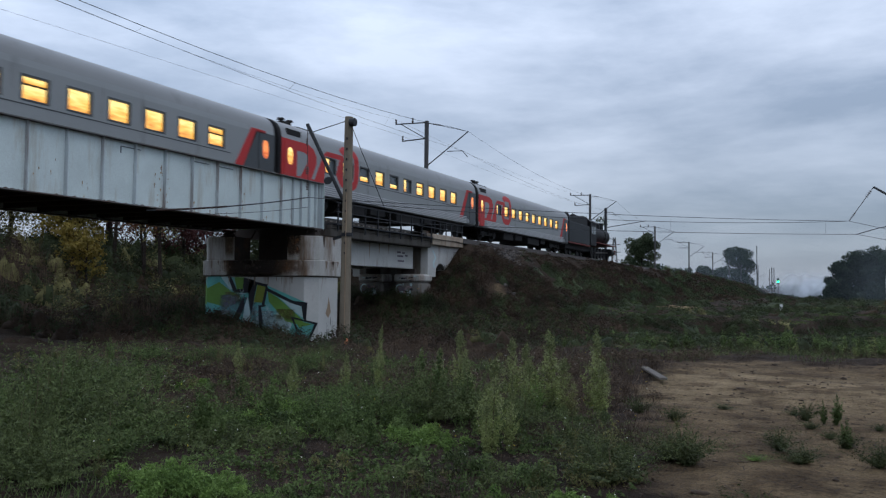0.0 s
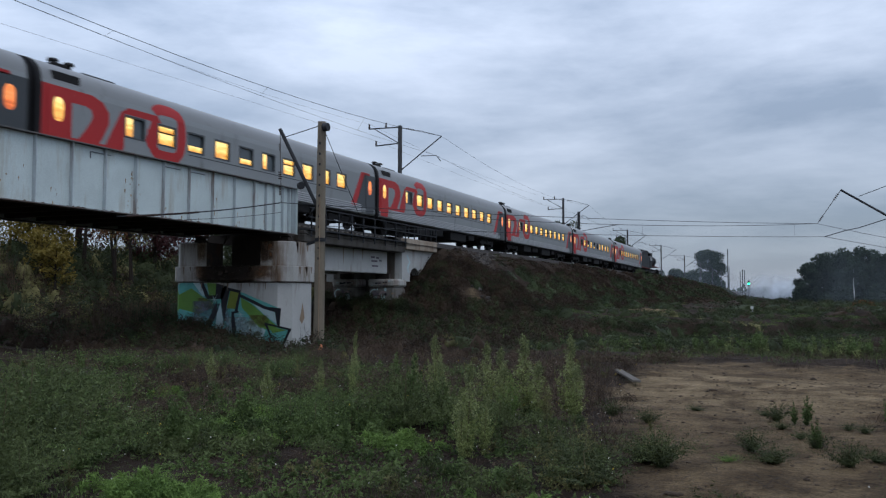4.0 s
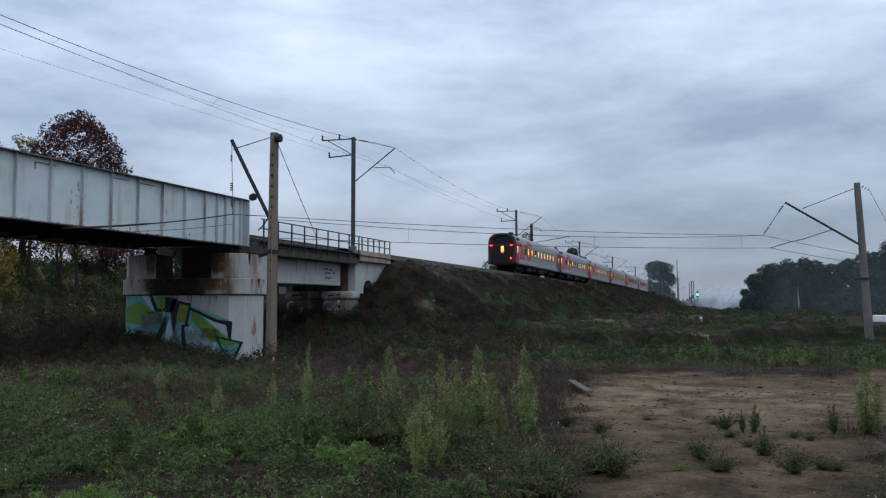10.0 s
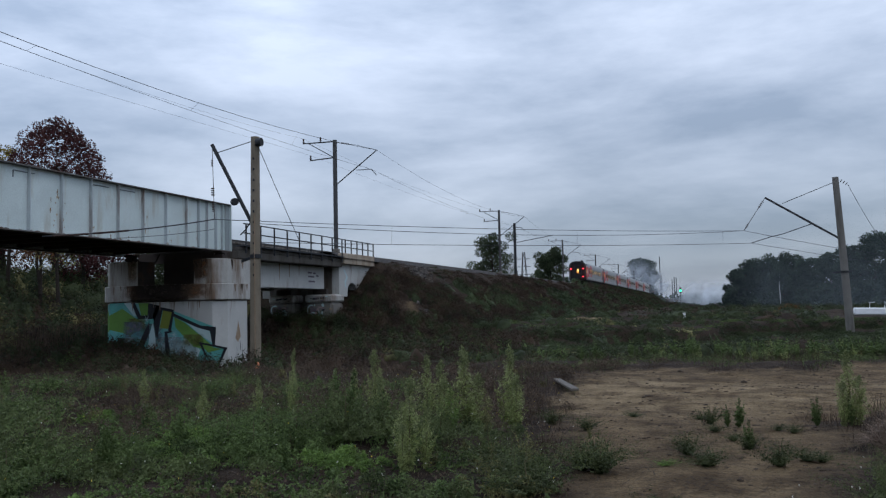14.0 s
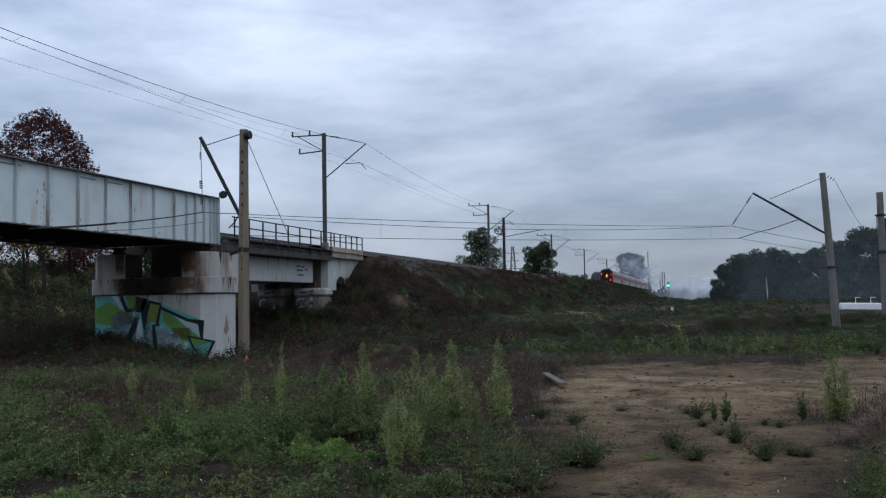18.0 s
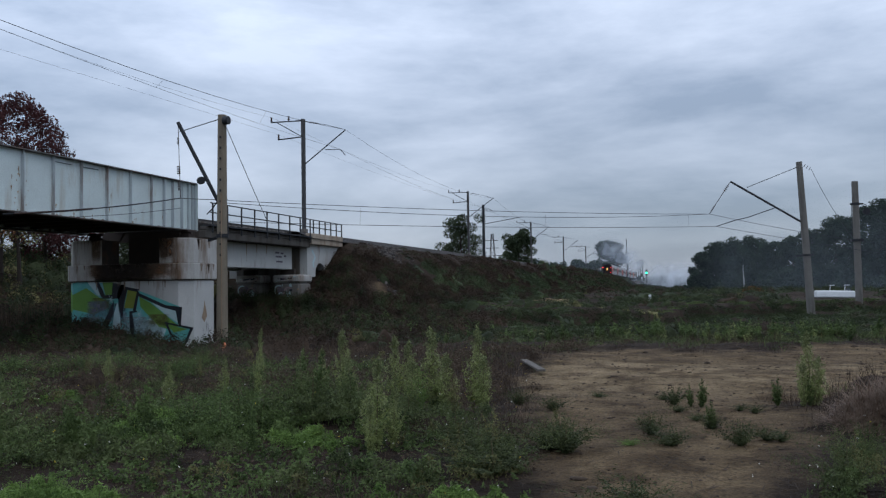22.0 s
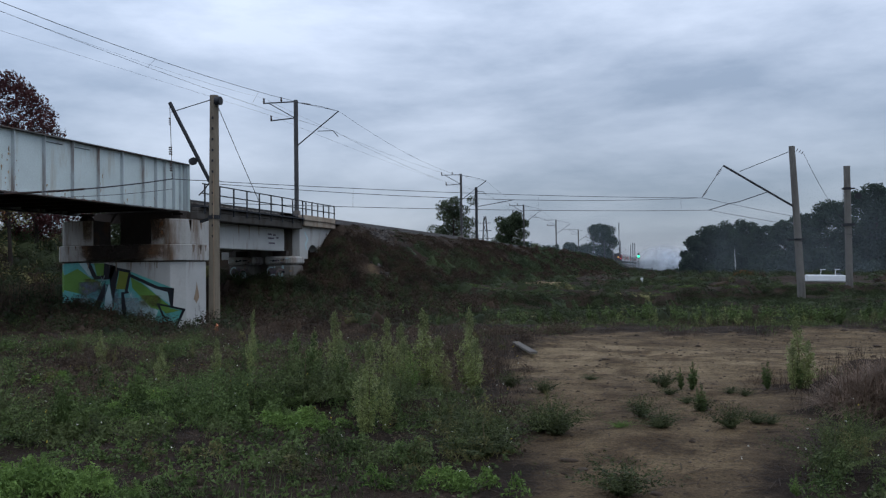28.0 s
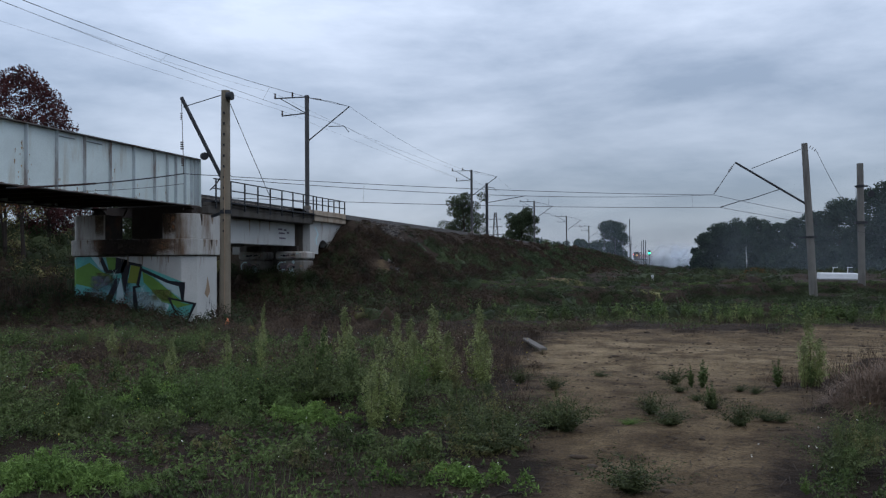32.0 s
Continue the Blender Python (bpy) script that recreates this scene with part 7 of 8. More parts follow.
COLUMN_WEEDS = [(-26.2 + 0.3 * k, 43.6 + 0.3 * (k % 3), 0.5 + 0.12 * (k % 4), 0.9) for k in range(20)]
PIER_WEEDS = [(-26.9 + 0.2 * k, 30.6 + 0.35 * (k % 3), 0.14 + 0.05 * (k % 4), 0.8) for k in range(31)] + [(-27.3 - 0.45 * k, 30.4 + 0.4 * (k % 3), 0.8, 1.4) for k in range(12)]
# the bank and the hollow beneath the bridge
for i, (nm, mat, n, thr, x0, x1, y0, y1, h, w) in enumerate((
        ("bank_dark_brush", L_DARK, 1150, -0.3, -54, -27.5, 14, 62, (0.8, 2.0), (1.2, 2.6)), ("bank_olive_brush", L_OLIVE, 560, -0.05, -54, -28, 14, 62, (0.6, 1.6), (1.0, 2.4)),
        ("bank_brown_brush", L_BROWN, 1150, -0.2, -46, -27, 14, 60, (0.6, 1.4), (0.9, 2.0)), ("hollow_brown_weeds", L_BROWN, 1500, -0.3, -29, -9, 22, 47, (0.35, 0.9), (0.6, 1.3)),
        ("hollow_dark_weeds", L_DARK, 1300, -0.2, -29, -9, 22, 47, (0.35, 0.9), (0.6, 1.4)), ("hollow_green_weeds", L_GREEN, 450, 0.15, -25, -9, 22, 44, (0.3, 0.75), (0.6, 1.2)))):
    sp, rng = spots_in(n, x0, x1, y0, y1, 221 + i, h, w, 0.2, thr, None if i < 3 else flat_only)
    stuff(nm, merged([cloud(sp, rng, 32 if i < 3 else 60, 0.13 if i < 3 else 0.08, 0.4, 0.42, 0.013, fine=2.0), hearts(sp, rng)]), mat, "dense weeds and brush near the bridge")

stuff("pier_foot_weeds", cloud(np.array(PIER_WEEDS), np.random.default_rng(230), 360, 0.055, 0.6, 0.25, 0.012, 0.6, fine=2.0), L_DARK, "dark weeds grown up against the pier")
stuff("column_foot_weeds", cloud(np.array(COLUMN_WEEDS), np.random.default_rng(231), 300, 0.07, 0.5, 0.35, 0.012, 0.5, fine=2.0), L_DARK, "dark brush grown up against the columns")
rng = np.random.default_rng(233)
x, y = rng.uniform(-44, -26, 16000), rng.uniform(17, 34, 16000)
k = (patch_noise(x, y, 0.25, 6.1) > -0.05) & off_bridge(x, y)
b = np.stack([x[k], y[k], on_ground(x[k], y[k]) - 0.02], 1)
stuff("dry_reeds", blades(b, 1.0, 0.022, rng, 0.3), L_DEAD, "tall dry reeds on the bank")
# open ground beyond the sand
for i, (nm, mat, n, thr, x0, x1, y0, y1, h, w) in enumerate((
        ("field_brown_weeds", L_BROWN, 260, 0.1, -13, 26, 21, 62, (0.2, 0.55), (0.6, 1.5)), ("field_dark_weeds", L_DARK, 1900, -0.1, -13, 30, 25, 80, (0.25, 0.7), (0.7, 1.7)),
        ("field_olive_weeds", L_OLIVE, 900, 0.3, -13, 30, 24, 90, (0.2, 0.5), (0.7, 1.7)), ("field_far_weeds", L_DARK, 800, -0.5, -13, 95, 60, 330, (0.4, 1.1), (2.0, 5.5)),
        ("field_far_brown", L_BROWN, 420, -0.2, -13, 95, 60, 300, (0.3, 0.9), (2.0, 5.0)))):
    sp, rng = spots_in(n, x0, x1, y0, y1, 241 + i, h, w, 0.16, thr, flat_only)
    hollow = smooth((sp[:, 1] - 29) / 4) * (sp[:, 1] < terrace_edge(sp[:, 0]) + 2.5)
    sp[:, 2] *= 1 - 0.55 * hollow
    sp = sp[~((sp[:, 0] > 9) & (sp[:, 0] < 17) & (sp[:, 1] > 66) & (sp[:, 1] < 92))]
    stuff(nm, merged([cloud(sp, rng, 75 if i < 3 else 18, 0.05 if i < 3 else 0.2, 0.5, 0.4, 0.013, fine=2.2), hearts(sp, rng)]), mat, "weeds on the open ground")
for i, (nm, mat, n, thr, per) in enumerate((("low_dark_cover", L_DARK, 1900, -0.6, 115), ("low_brown_cover", L_BROWN, 160, 0.2, 150), ("low_green_cover", L_SLOPE, 900, 0.0, 130))):
    def before_terrace(x, y):
        return flat_only(x, y) & (y < terrace_edge(x) + 1.0)
    sp, rng = spots_in(n, -16, 22, 25, 72, 251 + i, (0.12, 0.34), (0.8, 2.0), 0.22, thr, before_terrace)
    stuff(nm, merged([cloud(sp, rng, per, 0.06, 0.55, 0.36, 0.012, 0.5, fine=1.6), hearts(sp, rng, 0.6)]), mat, "low weeds on the sunken ground")
# dark leaf colour here stands for the shade beneath the scarp's overhang
rng = np.random.default_rng(256)
px = rng.uniform(-16, 26, 900)
py = terrace_edge(px) + rng.normal(-0.3, 0.8, 900)
sp = [(a, b2, rng.uniform(0.12, 0.35), rng.uniform(0.6, 1.5)) for a, b2 in zip(px, py) if patch_noise([a], [b2], 0.3, 8.2)[0] > -0.25]
stuff("scarp_weeds", cloud(np.array(sp), rng, 110, 0.06, 0.5, 0.36, 0.012, 0.5, fine=1.6), L_DARK, "weeds over the low scarp, dark in place of its shade")
sp, rng = spots_in(900, -5, 15, 20.0, 26, 257, (0.06, 0.2), (0.3, 0.9), 0.5, -0.1, flat_only)
stuff("broken_ground_weeds", cloud(sp, rng, 150, 0.045, 0.5, 0.36, 0.012, 0.5, fine=1.4), L_SHADE, "dark tufts on the broken ground behind the sand")
rng = np.random.default_rng(261)
sp = []
for x, y, rx, ry, n in ((-6, 38, 3.5, 1.0, 60), (6, 40, 6, 1.2, 80), (2, 72, 6, 2.0, 50), (-11, 60, 3, 2.0, 50)):
    px, py = rng.normal(x, rx, n), rng.normal(y, ry, n)
    sp += [(a, b2, rng.uniform(0.15, 0.4), rng.uniform(1.0, 2.4)) for a, b2 in zip(px, py) if float(ground_z(a, b2)) < 0.7]
# short green turf along the lip of the terrace
px = rng.uniform(-15, 15, 420)
py = terrace_edge(px) + 1.2 + rng.exponential(1.4, 420)
sp += [(a, b2, rng.uniform(0.06, 0.16), rng.uniform(0.8, 2.0)) for a, b2 in zip(px, py) if patch_noise([a], [b2], 0.35, 4.4)[0] > -0.1]
stuff("field_grass", cloud(np.array(sp), rng, 90, 0.05, 0.7, 0.26, 0.013, fine=2.2), L_GREEN, "strips of low green grass on the open ground")
tagged(new("wood_underbrush", raw_mesh("wood_underbrush", *cloud(UNDERBRUSH, np.random.default_rng(89), 22, 0.6, 0.2, 0.7, 0.012), L_FAR)), "dark underbrush along the wood", "brush", kind="stuff")


# ---- the near ground ----
def near_keep(thr, scale, seed):
    def keep(x, y, rng):
        return (patch_noise(x, y, scale, seed) > thr + rng.uniform(-0.12, 0.12, len(x))) & ~inside(x, y, SAND) & off_bridge(x, y)
    return keep


b, rng = scatter(36000, -30, 12, 4.2, 24, 101, near_keep(0.2, 0.5, 1.0))
stuff("grass", blades(b, 0.08 + 0.004 * b[:, 1], 0.010, rng, 0.9), L_GREEN, "patches of low green grass")
b, rng = scatter(60000, -32, 14, 8.5, 30, 102, near_keep(-0.05, 0.35, 7.0))
stuff("dead_stalks", blades(b, 0.16 + 0.005 * b[:, 1], 0.007, rng, 0.8), L_BROWN, "brown dead stalks")
b, rng = scatter(20000, -24, 10, 9.5, 26, 103, near_keep(0.0, 0.6, 9.0))
stuff("straw", blades(b, 0.13, 0.006, rng, 1.6), L_STRAW, "flattened straw")


# bare dark soil among the weeds: centre and reach
BARE = [(-2.45, 7.45, 0.75, 0.34), (-2.45, 9.1, 0.55, 0.5), (-1.75, 9.3, 0.5, 0.5)]


# low herbs in drifts; places: centre, spread, number
def drift(name, mat, seed, places, h, w, per, leaf, label):
    rng = np.random.default_rng(seed)
    sp = []
    for x, y, rx, ry, n in places:
        px, py = rng.normal(x, rx, n), rng.normal(y, ry, n)
        ok = ~inside(px, py, SAND) & off_bridge(px, py)
        for cx, cy, ex, ey in BARE:
            ok &= ((px - cx) / ex) ** 2 + ((py - cy) / ey) ** 2 > 1
        sp += [(a, b2, rng.uniform(*h), rng.uniform(*w)) for a, b2 in zip(px[ok], py[ok])]
    stuff(name, cloud(np.array(sp), rng, per * 1.25, leaf, 0.5, 0.3, 0.010), mat, label)


drift("bright_herbs", L_BRIGHT, 301, [(-4.5, 5.2, 0.32, 0.14, 60), (-5.9, 8.45, 0.35, 0.35, 45), (-3.7, 7.75, 0.3, 0.2, 22), (-1.55, 5.95, 0.35, 0.1, 14), (-5.0, 7.3, 0.15, 0.15, 8), (-8.8, 10.4, 0.6, 0.4, 14)],
      (0.06, 0.17), (0.12, 0.3), 1500, 0.034, "fresh bright green herbs")
drift("green_herbs", L_GREEN, 302, [(-5.4, 8.0, 0.6, 0.45, 60), (-4.3, 8.2, 0.5, 0.4, 40), (-6.6, 7.5, 0.7, 0.4, 45), (-2.7, 6.9, 0.5, 0.3, 10), (-8.6, 10.5, 1.4, 0.9, 20), (-10.5, 13.5, 2.0, 1.5, 12), (-13, 17, 2.5, 2, 10), (1.0, 6.4, 0.25, 0.4, 5), (-3.0, 8.6, 0.4, 0.3, 20)],
      (0.06, 0.22), (0.15, 0.4), 1100, 0.036, "leafy green herbs")
drift("dark_herbs", L_SHADE, 303, [(-1.7, 7.4, 0.3, 0.5, 14), (-2.4, 6.3, 0.5, 0.3, 8), (-6.2, 6.9, 0.9, 0.25, 60), (-8.5, 7.2, 1.2, 0.8, 50), (-3.6, 9.6, 1.0, 0.5, 50), (-9.5, 11.5, 1.6, 1.2, 20), (1.35, 6.6, 0.3, 0.5, 9), (-14, 14, 2.5, 2, 16), (-3.2, 6.6, 0.6, 0.3, 8)],
      (0.06, 0.24), (0.2, 0.5), 1000, 0.038, "dark green weeds")
drift("olive_herbs", L_OLIVE, 304, [(-2.2, 8.3, 0.35, 0.6, 36), (-2.0, 6.4, 0.5, 0.4, 8), (-9.5, 10.4, 1.3, 0.8, 26), (-8.5, 16.0, 2.2, 1.6, 22), (-13.5, 12.5, 2.0, 1.5, 26), (1.6, 7.4, 0.25, 0.5, 10), (-3.3, 6.2, 0.7, 0.3, 6)],
      (0.05, 0.2), (0.15, 0.4), 1000, 0.032, "dull olive weeds")
drift("brown_herbs", L_DEAD, 305, [(-8.0, 13.0, 2.0, 1.2, 90), (-5.0, 15.0, 1.8, 1.8, 100), (-12.0, 16.5, 3.0, 2.0, 100), (-7.7, 9.2, 0.6, 0.5, 60), (-9.5, 10.8, 1.2, 0.7, 80), (-6.6, 11.4, 1.2, 0.6, 60), (-10, 21, 4, 1.6, 150), (-3.8, 19.8, 1.5, 1.0, 60), (-4.2, 11.6, 1.0, 0.6, 60), (-3.2, 12.6, 0.6, 1.0, 40)],
      (0.06, 0.26), (0.3, 0.7), 400, 0.04, "brown dead herbs")


def plume_mesh(name, h, w, seed, mat, n_branch, per_branch, leaf, spread=1.0):
    """A tall weed's foliage: several feathery stems, each with leafy side shoots that shorten towards its tip."""
    rng = np.random.default_rng(seed)
    cs, sz = [], []
    stems = 6
    for j in range(stems):
        top = h * (1.0 if j == 0 else rng.uniform(0.45, 0.86))
        a0, out = rng.uniform(0, 6.28), 0.0 if j == 0 else w * spread * rng.uniform(0.25, 0.5)
        nb = max(8, int(n_branch * (0.5 if j == 0 else 0.32) * top / h))
        for i in range(nb):
            k = 0.06 + 0.92 * (i / nb)
            a = i * 2.39 + rng.uniform(-0.4, 0.4)
            ln = w * (0.30 if j == 0 else 0.22) * (1.05 - k) ** 0.8 * rng.uniform(0.3, 1.5) * (0.6 + 0.4 * min(1, k / 0.25))
            m = max(5, int(per_branch * (0.3 + ln / (w * 0.3))))
            u = rng.uniform(0.05, 1, m)
            cx, cy = np.cos(a0) * out * k ** 1.3, np.sin(a0) * out * k ** 1.3
            p = np.stack([cx + np.cos(a) * ln * u, cy + np.sin(a) * ln * u, k * top + ln * u * rng.uniform(0.6, 1.3)], 1)
            p += rng.normal(size=(m, 3)) * 0.010 * (1 + (1 - k))
            cs.append(p)
            sz.append(np.full(m, leaf * (1.2 - 0.6 * k)))
        cs.append(rng.normal(size=(14, 3)) * [0.010, 0.010, 0.035 * h] + [np.cos(a0) * out, np.sin(a0) * out, top * 0.99])
        sz.append(np.full(14, leaf * 0.55))
    co, q = leaves(np.concatenate(cs), np.concatenate(sz), rng, 0.6, 0.3)
    return raw_mesh(name, co, q, mat)


def tuft_mesh(name, h, w, seed, mat, shoots, per, leaf):
    """A low herb: leafy shoots that fan out from the root."""
    rng = np.random.default_rng(seed)
    cs, sz = [], []
    for i in range(shoots):
        a, tilt = rng.uniform(0, 2 * np.pi), rng.uniform(0.05, 1.5)
        ln = h * rng.uniform(0.35, 1.0) ** 0.8 / max(0.6, math.cos(tilt * 0.6))
        u = rng.uniform(0.08, 1, per)
        out = np.sin(tilt) * ln * u * (0.7 + 0.3 * u) * (w / h)
        p = np.stack([np.cos(a) * out, np.sin(a) * out, np.cos(tilt * 0.8) * ln * u], 1) + rng.normal(size=(per, 3)) * 0.012
        cs.append(p)
        sz.append(leaf * (1.15 - 0.5 * u))
    c = np.concatenate(cs)
    c[:, 2] = np.maximum(c[:, 2], 0.005)
    co, q = leaves(c, np.concatenate(sz), rng, 0.55, 0.27)
    return raw_mesh(name, co, q, mat)


def plume(h, w, seed, mat, label, n_branch=34, per_branch=34, leaf=0.042, name="tall_weed", category="weed plant", low=False):
    t = thing(name, (0, 0, 0), label, category, "tall weeds on the waste ground")
    s = Solid().tube([(0, 0, -0.03), (0.01, 0.0, h * 0.5), (0, 0.01, h * 0.95)], [0.009, 0.006, 0.002], 5)
    part("stem", s, STEM, t)
    if low:
        foliage = tuft_mesh("foliage", h, w, seed, mat, n_branch, per_branch, leaf)
    else:
        foliage = plume_mesh("foliage", h, w, seed, mat, n_branch, per_branch, leaf, 0.9 if mat is L_PALE else 1.0)
    part("foliage", foliage, None, t)
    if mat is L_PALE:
        # feathery seed heads on the upper shoots, coloured paler as if lit from above
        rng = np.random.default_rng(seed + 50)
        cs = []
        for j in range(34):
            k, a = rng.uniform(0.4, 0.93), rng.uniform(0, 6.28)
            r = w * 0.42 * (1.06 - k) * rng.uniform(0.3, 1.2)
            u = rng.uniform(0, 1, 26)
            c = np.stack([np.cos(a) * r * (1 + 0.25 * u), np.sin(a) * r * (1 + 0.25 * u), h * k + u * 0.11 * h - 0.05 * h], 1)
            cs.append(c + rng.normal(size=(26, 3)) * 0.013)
        part("seed_head", raw_mesh("seed_head", *leaves(np.concatenate(cs), leaf * 0.8, rng, 0.7, 0.4), L_LIT_TIP), None, t, "feathery seed heads tinted as if lit from above")
    return t


STEM = material("weed_stem", (0.10, 0.085, 0.045), 0.8, 0, 0.2, 8, 60, 0.1)
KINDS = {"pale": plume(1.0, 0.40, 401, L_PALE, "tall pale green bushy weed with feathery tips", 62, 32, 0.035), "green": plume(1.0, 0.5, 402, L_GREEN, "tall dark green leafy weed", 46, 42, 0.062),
         "olive": plume(1.0, 0.5, 403, L_OLIVE, "dull olive weed with thin stalks", 42, 34, 0.038), "bright": plume(1.0, 0.6, 404, L_BRIGHT, "bright green leafy weed", 40, 40, 0.046),
         "small": plume(0.5, 0.42, 405, L_GREY, "small grey-green shrubby weed on bare sand", 70, 36, 0.048, low=True), "dry": plume(1.0, 0.5, 406, L_DEAD, "dry brown weed with bare stalks", 36, 24, 0.03),
         "shrub": plume(0.7, 0.9, 407, L_SHADE, "low dark green bushy shrub", 150, 44, 0.05, name="weed_shrub", low=True), "leafy": plume(0.5, 0.8, 408, L_GREEN, "low spreading green weed", 110, 38, 0.046, name="spreading_weed", low=True),
         "dead": plume(0.5, 0.8, 409, L_DEAD, "low dead brown bush", 110, 26, 0.036, name="dead_bush", low=True), "mound": plume(0.4, 0.8, 410, L_BRIGHT, "low mound of fresh green leaves", 110, 40, 0.044, name="spreading_weed", low=True)}
BASE_H = {"small": 0.5, "shrub": 0.7, "leafy": 0.5, "dead": 0.5, "mound": 0.4}
